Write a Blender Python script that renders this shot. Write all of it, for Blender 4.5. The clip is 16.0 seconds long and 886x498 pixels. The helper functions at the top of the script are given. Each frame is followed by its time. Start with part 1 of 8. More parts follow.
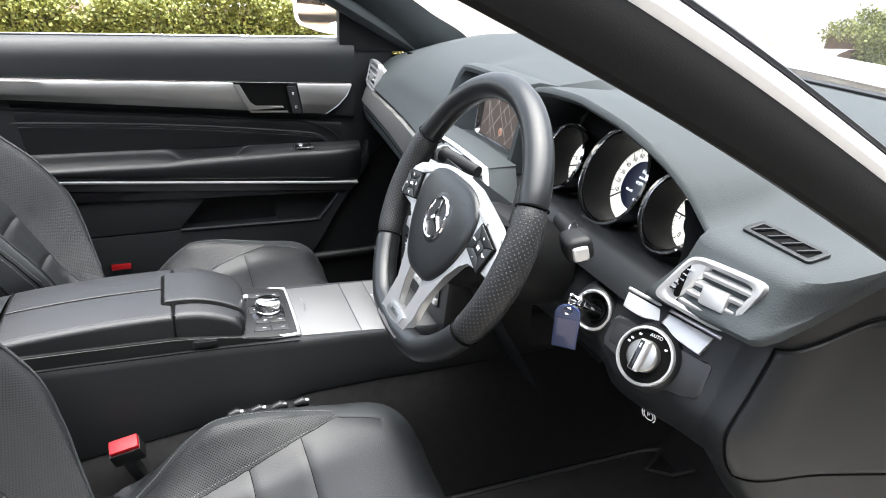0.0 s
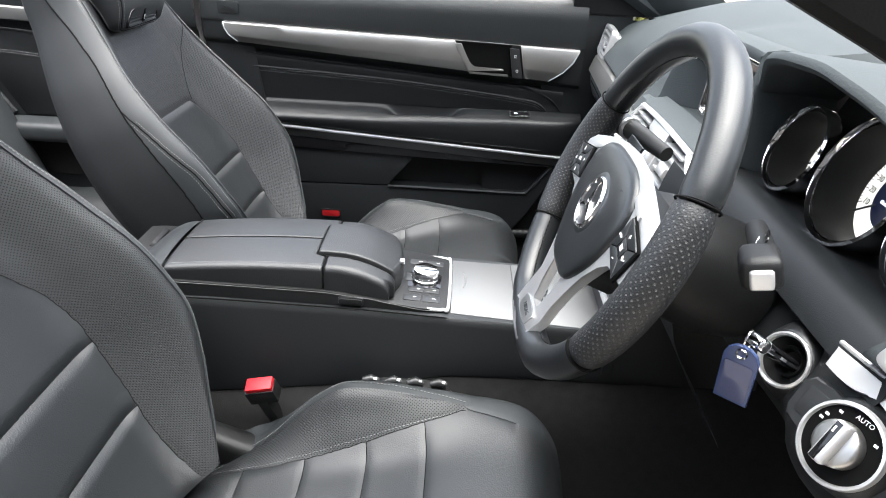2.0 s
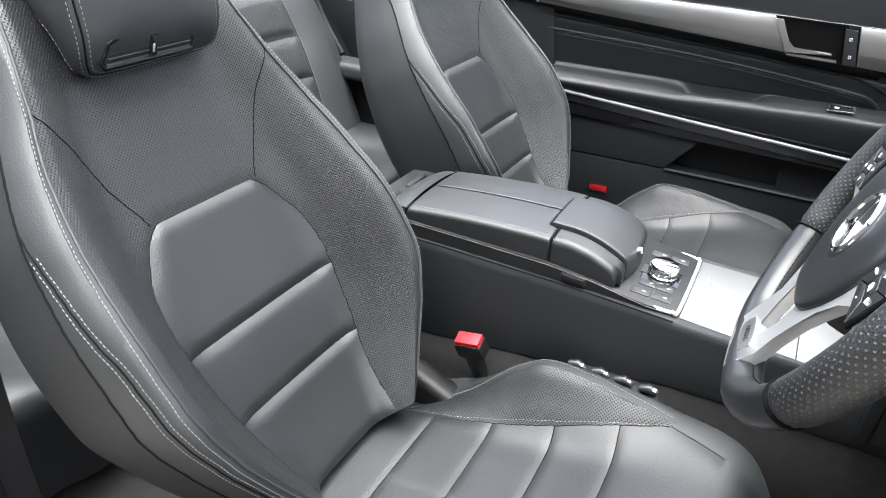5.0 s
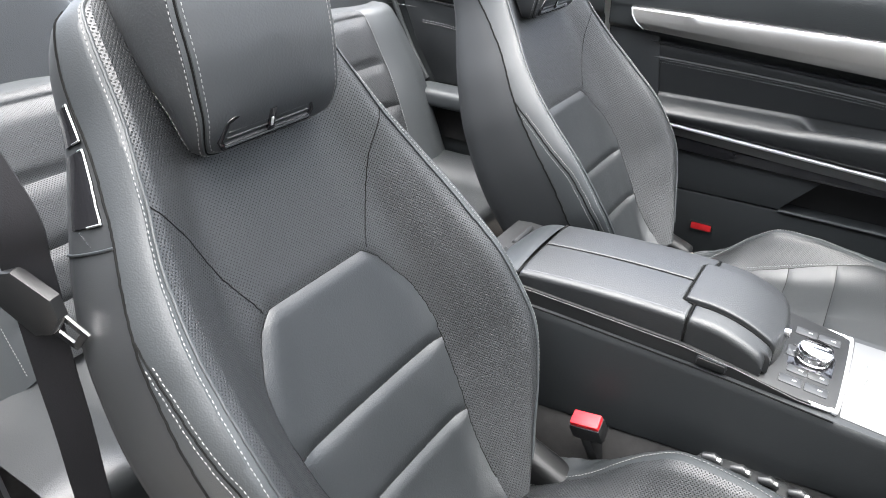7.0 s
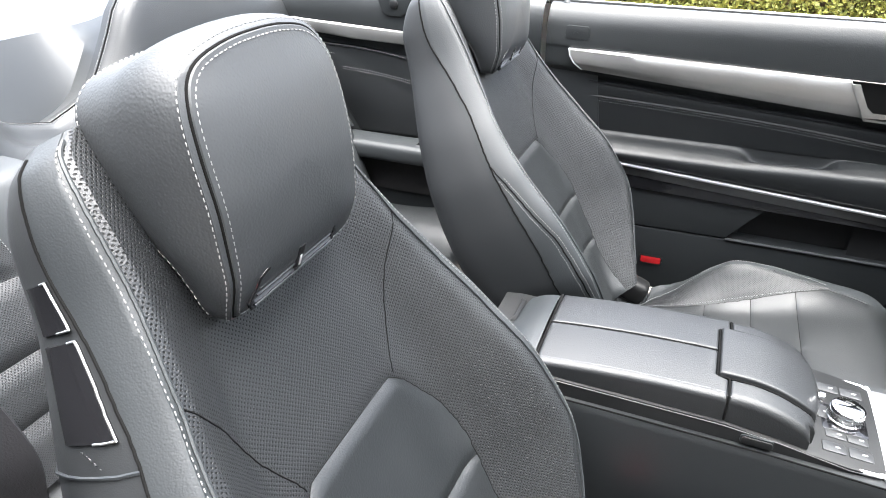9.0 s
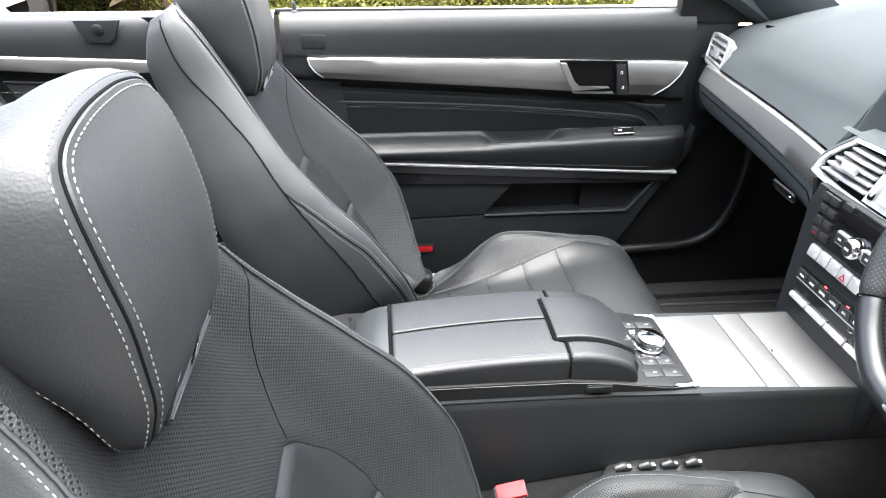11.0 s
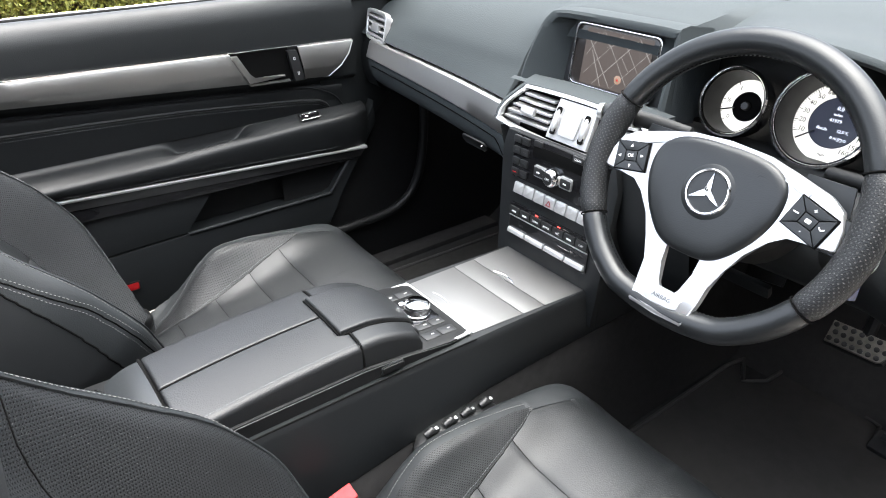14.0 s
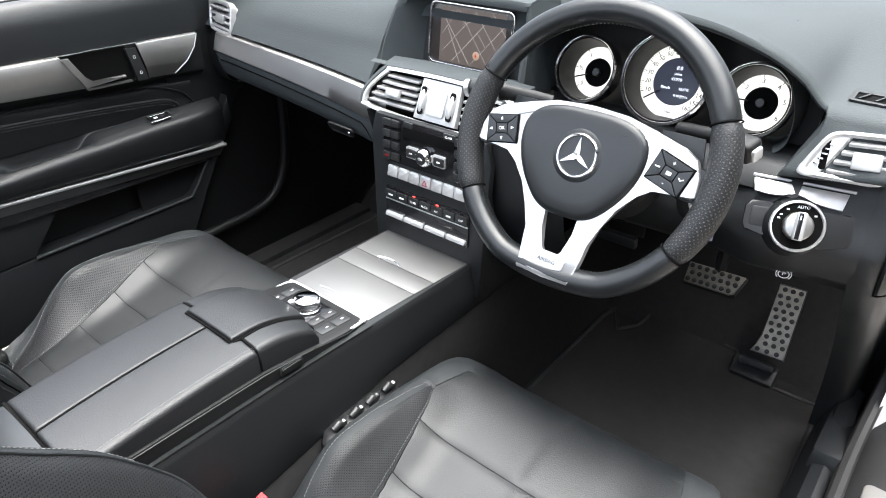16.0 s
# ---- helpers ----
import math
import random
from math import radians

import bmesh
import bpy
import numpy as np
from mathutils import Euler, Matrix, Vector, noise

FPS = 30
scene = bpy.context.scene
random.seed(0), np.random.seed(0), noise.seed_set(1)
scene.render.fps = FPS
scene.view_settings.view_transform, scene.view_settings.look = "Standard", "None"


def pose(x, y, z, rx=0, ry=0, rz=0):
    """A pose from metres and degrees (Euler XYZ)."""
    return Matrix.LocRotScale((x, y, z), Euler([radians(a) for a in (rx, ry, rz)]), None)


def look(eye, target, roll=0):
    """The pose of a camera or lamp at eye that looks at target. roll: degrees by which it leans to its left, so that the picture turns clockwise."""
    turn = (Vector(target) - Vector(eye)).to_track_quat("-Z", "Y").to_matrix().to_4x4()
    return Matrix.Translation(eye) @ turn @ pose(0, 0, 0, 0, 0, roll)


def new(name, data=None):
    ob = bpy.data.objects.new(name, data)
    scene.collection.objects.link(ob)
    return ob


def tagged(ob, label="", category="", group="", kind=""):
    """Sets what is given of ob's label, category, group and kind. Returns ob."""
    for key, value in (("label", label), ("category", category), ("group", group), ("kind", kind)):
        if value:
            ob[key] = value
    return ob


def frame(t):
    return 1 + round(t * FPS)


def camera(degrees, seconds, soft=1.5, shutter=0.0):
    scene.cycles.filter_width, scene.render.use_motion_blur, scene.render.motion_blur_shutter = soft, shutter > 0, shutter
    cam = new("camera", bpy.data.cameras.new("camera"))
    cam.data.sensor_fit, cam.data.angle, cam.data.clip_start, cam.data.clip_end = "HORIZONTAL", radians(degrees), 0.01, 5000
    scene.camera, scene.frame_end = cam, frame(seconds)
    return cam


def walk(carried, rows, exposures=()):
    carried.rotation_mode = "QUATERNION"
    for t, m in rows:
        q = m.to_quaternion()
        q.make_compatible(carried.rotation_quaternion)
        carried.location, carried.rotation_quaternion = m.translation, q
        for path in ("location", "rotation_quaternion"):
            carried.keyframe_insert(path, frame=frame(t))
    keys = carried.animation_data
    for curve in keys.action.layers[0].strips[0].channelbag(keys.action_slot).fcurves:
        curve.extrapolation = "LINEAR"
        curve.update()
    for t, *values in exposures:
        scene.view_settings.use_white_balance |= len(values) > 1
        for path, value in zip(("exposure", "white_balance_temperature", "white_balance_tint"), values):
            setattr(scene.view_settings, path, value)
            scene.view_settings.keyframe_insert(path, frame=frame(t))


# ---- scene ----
cam = camera(67.1, 16.0, soft=1.0)
PATH = [
    (0, (-0.258, -1.017, 1.105), (0.429, 0.681, 0.303), 3.2),
    (0.5, (-0.223, -0.973, 1.078), (0.349, 0.758, 0.255), 3.1),
    (1, (-0.184, -0.944, 1.066), (0.21, 0.826, 0.221), 3.1),
    (1.5, (-0.151, -0.93, 1.061), (0.025, 0.863, 0.192), 3.1),
    (2, (-0.119, -0.918, 1.057), (-0.144, 0.873, 0.166), 3.0),
    (2.5, (-0.094, -0.908, 1.053), (-0.287, 0.861, 0.141), 3.1),
    (3, (-0.072, -0.895, 1.047), (-0.43, 0.838, 0.114), 2.8),
    (3.5, (-0.058, -0.886, 1.044), (-0.557, 0.801, 0.091), 2.6),
    (4, (-0.048, -0.88, 1.043), (-0.662, 0.757, 0.071), 2.4),
    (4.2, (-0.042, -0.878, 1.042), (-0.704, 0.736, 0.064), 2.4),
    (6.3, (-0.126, -0.837, 1.061), (-1.046, 0.627, 0.055), 0.8),
    (6.5, (-0.144, -0.833, 1.068), (-1.067, 0.63, 0.064), 0.7),
    (7, (-0.185, -0.809, 1.085), (-1.134, 0.637, 0.081), 0.6),
    (7.5, (-0.236, -0.789, 1.104), (-1.182, 0.661, 0.102), 0.5),
    (8, (-0.29, -0.774, 1.118), (-1.185, 0.707, 0.116), 0.6),
    (8.2, (-0.311, -0.772, 1.122), (-1.174, 0.734, 0.129), 0.5),
    (10.3, (-0.496, -0.759, 1.14), (-0.604, 0.985, 0.168), 0.5),
    (10.5, (-0.508, -0.762, 1.142), (-0.532, 0.986, 0.17), 0.4),
    (11, (-0.537, -0.756, 1.144), (-0.363, 0.985, 0.177), 0.4),
    (11.5, (-0.563, -0.748, 1.15), (-0.234, 0.975, 0.19), 0.3),
    (12, (-0.582, -0.734, 1.148), (-0.09, 0.953, 0.193), 0.2),
    (12.5, (-0.596, -0.718, 1.14), (0.065, 0.909, 0.183), 0.1),
    (13, (-0.605, -0.703, 1.136), (0.196, 0.855, 0.17), 0.1),
    (13.5, (-0.612, -0.695, 1.136), (0.311, 0.784, 0.156), -0.0),
    (14, (-0.628, -0.691, 1.134), (0.418, 0.696, 0.143), -0.1),
    (14.5, (-0.637, -0.688, 1.131), (0.505, 0.612, 0.129), -0.3),
    (15, (-0.643, -0.682, 1.131), (0.576, 0.536, 0.116), -0.4),
    (15.5, (-0.645, -0.676, 1.132), (0.63, 0.472, 0.104), -0.5),
    (16, (-0.645, -0.675, 1.133), (0.667, 0.427, 0.101), -0.6),
]
EXPOSURES = [(0.0, 3.65), (2.5, 3.85), (4.5, 4.15), (7.0, 4.40), (8.2, 4.55), (10.5, 4.45), (12.5, 4.05), (14.0, 3.75), (16.0, 3.75)]
walk(cam, [(t, look(e, a, r)) for t, e, a, r in PATH], EXPOSURES)

# ---- world and light ----
world = bpy.data.worlds.new("sky")
scene.world = world
world.use_nodes = True
wn = world.node_tree
sky = wn.nodes.new("ShaderNodeTexSky")
sky.sky_type, sky.sun_disc = "NISHITA", False
sky.sun_elevation, sky.sun_rotation = radians(84), radians(100)
sky.air_density, sky.dust_density, sky.ozone_density = 1.0, 4.0, 1.0
hsv = wn.nodes.new("ShaderNodeHueSaturation")
hsv.inputs["Saturation"].default_value = 0.48
wn.links.new(sky.outputs[0], hsv.inputs["Color"])
wn.links.new(hsv.outputs[0], wn.nodes["Background"].inputs[0])
wn.nodes["Background"].inputs[1].default_value = 0.075
sun_data = bpy.data.lights.new("sun", "SUN")
sun_data.energy, sun_data.angle, sun_data.color = 1.35, radians(80), (1.0, 0.99, 0.97)
sun = new("sun", sun_data)
sun.matrix_world = look((0.42, -0.07, 4.0), (0, 0, 0))


# ---- materials ----
def node(nt, kind, **values):
    n = nt.nodes.new(kind)
    for key, value in values.items():
        n.inputs[key].default_value = value
    return n


def base_mat(name, color, rough, metal=0.0, spec=0.5):
    m = bpy.data.materials.new(name)
    m.use_nodes = True
    b = m.node_tree.nodes["Principled BSDF"]
    b.inputs["Base Color"].default_value = (*color, 1)
    b.inputs["Roughness"].default_value = rough
    b.inputs["Metallic"].default_value = metal
    b.inputs["Specular IOR Level"].default_value = spec
    return m, m.node_tree, b


def surface(name, color, rough, metal=0.0, spec=0.5, grain=0.0, scale=600.0, vary=0.12, blotch=14.0, rvary=0.08, kind="voronoi", stretch=None, depth=0.0004):
    """A plain surface with fine relief, and colour and gloss that vary at a larger scale."""
    m, nt, b = base_mat(name, color, rough, metal, spec)
    tc = node(nt, "ShaderNodeTexCoord")
    src = tc.outputs["Object"]
    if stretch:
        mp = node(nt, "ShaderNodeMapping", Scale=stretch)
        nt.links.new(src, mp.inputs[0])
        src = mp.outputs[0]
    big = node(nt, "ShaderNodeTexNoise", Scale=blotch, Detail=4.0, Roughness=0.6)
    nt.links.new(tc.outputs["Object"], big.inputs["Vector"])
    mix = node(nt, "ShaderNodeMix")
    mix.data_type = "RGBA"
    mix.inputs["A"].default_value = (*[c * (1 - vary) for c in color], 1)
    mix.inputs["B"].default_value = (*[min(1, c * (1 + vary)) for c in color], 1)
    nt.links.new(big.outputs[0], mix.inputs["Factor"])
    nt.links.new(mix.outputs["Result"], b.inputs["Base Color"])
    rr = node(nt, "ShaderNodeMapRange")
    rr.inputs["To Min"].default_value = max(0.02, rough - rvary)
    rr.inputs["To Max"].default_value = min(1, rough + rvary)
    nt.links.new(big.outputs[0], rr.inputs["Value"])
    nt.links.new(rr.outputs[0], b.inputs["Roughness"])
    if grain:
        if kind == "voronoi":
            tex = node(nt, "ShaderNodeTexVoronoi", Scale=scale)
            tex.feature = "SMOOTH_F1"
            out = tex.outputs["Distance"]
        else:
            tex = node(nt, "ShaderNodeTexNoise", Scale=scale, Detail=3.0)
            out = tex.outputs[0]
        nt.links.new(src, tex.inputs["Vector"])
        bp = node(nt, "ShaderNodeBump", Strength=grain, Distance=depth)
        nt.links.new(out, bp.inputs["Height"])
        nt.links.new(bp.outputs[0], b.inputs["Normal"])
    return m


def perforated(name, color, rough, pitch=0.0042, hole=0.24, light=0.002, gloss=0.42):
    """Leather with punched rows of holes, laid out in the UV map, which is in metres."""
    m, nt, b = base_mat(name, color, rough)
    uv = node(nt, "ShaderNodeUVMap")
    rot = node(nt, "ShaderNodeMapping", Rotation=(0, 0, radians(45)), Scale=(1 / pitch, 1 / pitch, 1))
    nt.links.new(uv.outputs[0], rot.inputs[0])
    fr = node(nt, "ShaderNodeVectorMath")
    fr.operation = "FRACTION"
    nt.links.new(rot.outputs[0], fr.inputs[0])
    ds = node(nt, "ShaderNodeVectorMath")
    ds.operation = "DISTANCE"
    ds.inputs[1].default_value = (0.5, 0.5, 0)
    fl = node(nt, "ShaderNodeVectorMath")
    fl.operation = "MULTIPLY"
    fl.inputs[1].default_value = (1, 1, 0)
    nt.links.new(fr.outputs[0], fl.inputs[0])
    nt.links.new(fl.outputs[0], ds.inputs[0])
    mask = node(nt, "ShaderNodeMapRange")
    mask.inputs["From Min"].default_value, mask.inputs["From Max"].default_value = hole * 0.75, hole * 1.2
    nt.links.new(ds.outputs["Value"], mask.inputs["Value"])
    mix = node(nt, "ShaderNodeMix")
    mix.data_type = "RGBA"
    mix.inputs["A"].default_value = (light, light, light, 1)
    mix.inputs["B"].default_value = (*color, 1)
    nt.links.new(mask.outputs[0], mix.inputs["Factor"])
    nt.links.new(mix.outputs["Result"], b.inputs["Base Color"])
    tc = node(nt, "ShaderNodeTexCoord")
    vor = node(nt, "ShaderNodeTexVoronoi", Scale=700.0)
    nt.links.new(tc.outputs["Object"], vor.inputs["Vector"])
    sp = node(nt, "ShaderNodeMath")
    sp.operation = "MULTIPLY_ADD"
    sp.inputs[1].default_value, sp.inputs[2].default_value = gloss * 0.7, gloss * 0.3
    nt.links.new(mask.outputs[0], sp.inputs[0])
    nt.links.new(sp.outputs[0], b.inputs["Specular IOR Level"])
    add = node(nt, "ShaderNodeMath")
    add.operation = "MULTIPLY_ADD"
    add.inputs[1].default_value = 0.35
    nt.links.new(vor.outputs["Distance"], add.inputs[0])
    nt.links.new(mask.outputs[0], add.inputs[2])
    bp = node(nt, "ShaderNodeBump", Strength=0.6, Distance=0.0012)
    nt.links.new(add.outputs[0], bp.inputs["Height"])
    nt.links.new(bp.outputs[0], b.inputs["Normal"])
    return m


def glowing(name, color, strength):
    m, nt, b = base_mat(name, (0.01, 0.01, 0.01), 0.3)
    b.inputs["Emission Color"].default_value = (*color, 1)
    b.inputs["Emission Strength"].default_value = strength
    return m


RENDER_WHITE = surface("white_render", (0.80, 0.80, 0.78), 0.9, grain=0.6, scale=60.0, vary=0.05, kind="noise", depth=0.003)
BACK_SHELL = surface("seat_back_plastic", (0.009, 0.0102, 0.0112), 0.62, spec=0.4, grain=0.2, scale=900.0, vary=0.12)
LEATHER = surface("seat_leather", (0.0066, 0.0078, 0.0086), 0.46, spec=0.48, grain=0.6, scale=620.0, vary=0.18)
LEATHER_HEAD = surface("headrest_leather", (0.0145, 0.0164, 0.0180), 0.55, spec=0.5, grain=0.42, scale=540.0, depth=0.0005, vary=0.15)
LEATHER_SIDE = surface("side_leather", (0.0140, 0.0163, 0.0178), 0.56, spec=0.45, grain=0.4, scale=640.0, vary=0.15)
ARM_LEATHER = surface("armrest_leather", (0.0092, 0.0101, 0.0110), 0.46, spec=0.48, grain=0.6, scale=620.0, vary=0.14)
PERF = perforated("perforated_leather", (0.0100, 0.0112, 0.0124), 0.48, pitch=0.0033, hole=0.25, light=0.002, gloss=0.46)
RIM_PERF = perforated("perforated_rim_leather", (0.012, 0.013, 0.014), 0.44, pitch=0.0042, hole=0.19, light=0.075)
RIM = surface("rim_leather", (0.0095, 0.0108, 0.0118), 0.35, grain=0.2, scale=700.0, vary=0.15)
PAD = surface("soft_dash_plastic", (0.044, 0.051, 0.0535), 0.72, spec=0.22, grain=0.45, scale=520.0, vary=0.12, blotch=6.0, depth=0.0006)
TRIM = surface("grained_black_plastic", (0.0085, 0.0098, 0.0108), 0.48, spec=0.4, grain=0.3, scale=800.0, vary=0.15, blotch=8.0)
# Dash plastic about four times darker: side panels' shade is put into the colour.
SHADED_PAD = surface("shaded_soft_plastic", (0.0105, 0.0122, 0.0130), 0.50, spec=0.4, grain=0.5, scale=600.0, vary=0.12, blotch=6.0)
DOOR_LEATHER = surface("door_leather", (0.0068, 0.0078, 0.0086), 0.50, spec=0.4, grain=0.3, scale=700.0, vary=0.15)
DARK = surface("dark_plastic", (0.006, 0.0063, 0.0067), 0.5, spec=0.3, grain=0.2, scale=900.0, vary=0.2)
SHELL = surface("seat_shell_plastic", (0.014, 0.016, 0.0175), 0.42, grain=0.2, scale=900.0, vary=0.12)
GLOSS = surface("gloss_black", (0.008, 0.008, 0.009), 0.08, vary=0.1, rvary=0.03)
BUTTON = surface("button_plastic", (0.014, 0.0146, 0.0152), 0.4, vary=0.1)
ALU = surface("satin_aluminium", (0.46, 0.455, 0.44), 0.38, metal=1.0, grain=0.05, scale=900.0, vary=0.05, kind="noise", stretch=(0.02, 1.0, 1.0))
DECK_ALU = surface("brushed_aluminium", (0.19, 0.19, 0.188), 0.52, metal=1.0, grain=0.06, scale=900.0, vary=0.06, kind="noise", stretch=(1.0, 0.02, 1.0))
PEDAL_STEEL = surface("worn_pedal_steel", (0.27, 0.255, 0.225), 0.5, metal=0.85, grain=0.3, scale=300.0, vary=0.55, blotch=70.0, kind="noise")
ALU_WHEEL = surface("bright_satin_metal", (0.62, 0.62, 0.625), 0.34, metal=0.8, vary=0.03)
SILVER = surface("silver_paint", (0.56, 0.56, 0.56), 0.32, metal=0.6, vary=0.05)
CHROME = surface("chrome", (0.85, 0.85, 0.86), 0.08, metal=1.0, vary=0.03, rvary=0.03)
CARPET = surface("black_carpet", (0.021, 0.0206, 0.0206), 0.95, spec=0.1, grain=1.0, scale=900.0, vary=0.4, blotch=60.0, kind="noise")
MATFELT = surface("floor_mat_felt", (0.024, 0.0233, 0.0226), 0.95, spec=0.1, grain=1.0, scale=1300.0, vary=0.35, blotch=40.0, kind="noise")
THREAD = surface("grey_thread", (0.15, 0.15, 0.148), 0.7, vary=0.1)
THREAD_DARK = surface("dark_thread", (0.14, 0.145, 0.15), 0.7, vary=0.1)
RED = surface("red_plastic", (0.36, 0.007, 0.012), 0.45, spec=0.3, vary=0.08)
RED_DARK = surface("red_reflector", (0.22, 0.008, 0.010), 0.25, vary=0.2)
BLUE = surface("blue_tag_plastic", (0.032, 0.050, 0.125), 0.25, vary=0.15)
WEBBING = surface("belt_webbing", (0.008, 0.008, 0.009), 0.8, spec=0.12, grain=0.8, scale=700.0, vary=0.2, kind="noise")
PAINT = surface("white_car_paint", (0.80, 0.80, 0.80), 0.2, vary=0.02, rvary=0.03)
RUBBER = surface("black_rubber", (0.012, 0.012, 0.012), 0.6, vary=0.2)
SEAL = surface("sponge_rubber", (0.006, 0.0062, 0.0064), 0.75, spec=0.15, grain=0.3, scale=900.0, vary=0.15)
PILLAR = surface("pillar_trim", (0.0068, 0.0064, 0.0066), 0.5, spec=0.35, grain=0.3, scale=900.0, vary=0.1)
GLASS, gnt, _ = base_mat("clear_glass", (1, 1, 1), 0.0)
clear, gloss = node(gnt, "ShaderNodeBsdfTransparent", Color=(0.70, 0.715, 0.715, 1)), node(gnt, "ShaderNodeBsdfGlossy", Roughness=0.0)
facing, blend = node(gnt, "ShaderNodeLayerWeight", Blend=0.5), node(gnt, "ShaderNodeMixShader")
steep, share = node(gnt, "ShaderNodeMath"), node(gnt, "ShaderNodeMath")
steep.operation, share.operation = "POWER", "MULTIPLY_ADD"
steep.inputs[1].default_value, share.inputs[1].default_value, share.inputs[2].default_value = 5.0, 0.4, 0.04
gnt.links.new(facing.outputs["Facing"], steep.inputs[0])
gnt.links.new(steep.outputs[0], share.inputs[0])
gnt.links.new(share.outputs[0], blend.inputs[0])
gnt.links.new(clear.outputs[0], blend.inputs[1])
gnt.links.new(gloss.outputs[0], blend.inputs[2])
gnt.links.new(blend.outputs[0], gnt.nodes["Material Output"].inputs[0])
PANEL_METAL = surface("polished_dark_silver", (0.58, 0.58, 0.59), 0.28, metal=1.0, vary=0.04, rvary=0.03)
MIRROR = surface("mirror_silver", (0.9, 0.9, 0.9), 0.01, metal=1.0, vary=0.01, rvary=0.0)
DIAL = surface("dial_white", (0.72, 0.71, 0.67), 0.5, vary=0.04)
DIAL_LIT = glowing("lit_dial", (0.80, 0.78, 0.72), 0.10)
DIAL_LIT.node_tree.nodes["Principled BSDF"].inputs["Base Color"].default_value = (0.72, 0.71, 0.67, 1)
INK = surface("black_ink", (0.004, 0.004, 0.004), 0.8, spec=0.05, vary=0.1)
WHITE_INK = surface("white_ink", (0.8, 0.8, 0.8), 0.6, vary=0.03)
BLOCKER_GREY = surface("blocker_wall_grey", (0.06, 0.058, 0.056), 0.9, grain=0.8, scale=40.0, vary=0.3, blotch=2.0, kind="noise", depth=0.004)
PALE_GRAVEL = surface("pale_gravel", (0.17, 0.155, 0.135), 0.9, grain=1.0, scale=90.0, vary=0.25, blotch=2.0, kind="noise", depth=0.004)
SOIL = surface("brown_gravel", (0.30, 0.22, 0.14), 0.95, depth=0.01, grain=1.0, scale=60.0, vary=0.35, blotch=3.0, kind="noise")


# ---- mesh tools ----
def thing(name, at, label, category, group="", kind=""):
    ob = new(name)
    ob.empty_display_size = 0.05
    ob.location = at
    return tagged(ob, label, category, group, kind)


def part(name, bm, material, parent=None, label="", smooth=True):
    """Links a bmesh, drawn in world metres, as one mesh under a thing or a part."""
    me = bpy.data.meshes.new(name)
    bmesh.ops.recalc_face_normals(bm, faces=bm.faces)
    for f in bm.faces:
        f.smooth = smooth
    bm.to_mesh(me)
    bm.free()
    me.materials.append(material)
    ob = new(name, me)
    if smooth:
        me.set_sharp_from_angle(angle=radians(42))
    if parent is not None:
        ob.parent = parent
        if parent.type == "EMPTY":
            ob.matrix_parent_inverse = Matrix.Translation(-Vector(parent.location))
    if label:
        ob["label"] = label
    return ob


def structure(name, bm, material, label, category, smooth=True):
    return tagged(part(name, bm, material, None, "", smooth), label, category, "", "structure")


def spline(pts, n, closed=False):
    """n points along a Catmull-Rom curve through pts (tuples of any length)."""
    p = np.array(pts, float)
    k = len(p)
    segs = k if closed else k - 1
    out = []
    for i in range(n):
        s = i / n * segs if closed else i / (n - 1) * segs
        j = min(int(s), segs - 1)
        f = s - j
        if closed:
            a, b, c, d = p[(j - 1) % k], p[j % k], p[(j + 1) % k], p[(j + 2) % k]
        else:
            b, c = p[j], p[j + 1]
            a = p[j - 1] if j else 2 * b - c
            d = p[j + 2] if j + 2 < k else 2 * c - b
        out.append(0.5 * (2 * b + (c - a) * f + (2 * a - 5 * b + 4 * c - d) * f * f + (3 * b - 3 * c + d - a) * f ** 3))
    return np.array(out)


def value(keys, s):
    """Smooth interpolation in a table of (s, value)."""
    if s <= keys[0][0]:
        return keys[0][1]
    n = len(keys)
    for k in range(n - 1):
        (a, va), (b, vb) = keys[k], keys[k + 1]
        if s <= b:
            h, d = b - a, (vb - va) / (b - a)
            d0 = (va - keys[k - 1][1]) / (a - keys[k - 1][0]) if k else d
            d1 = (keys[k + 2][1] - vb) / (keys[k + 2][0] - b) if k + 2 < n else d
            m0 = 2 * d * d0 / (d + d0) if k and d * d0 > 0 else 0.0 if k else d
            m1 = 2 * d * d1 / (d + d1) if k + 2 < n and d * d1 > 0 else 0.0 if k + 2 < n else d
            f = (s - a) / h
            return va * (1 + 2 * f) * (1 - f) ** 2 + h * m0 * f * (1 - f) ** 2 + vb * f * f * (3 - 2 * f) + h * m1 * f * f * (f - 1)
    return keys[-1][1]


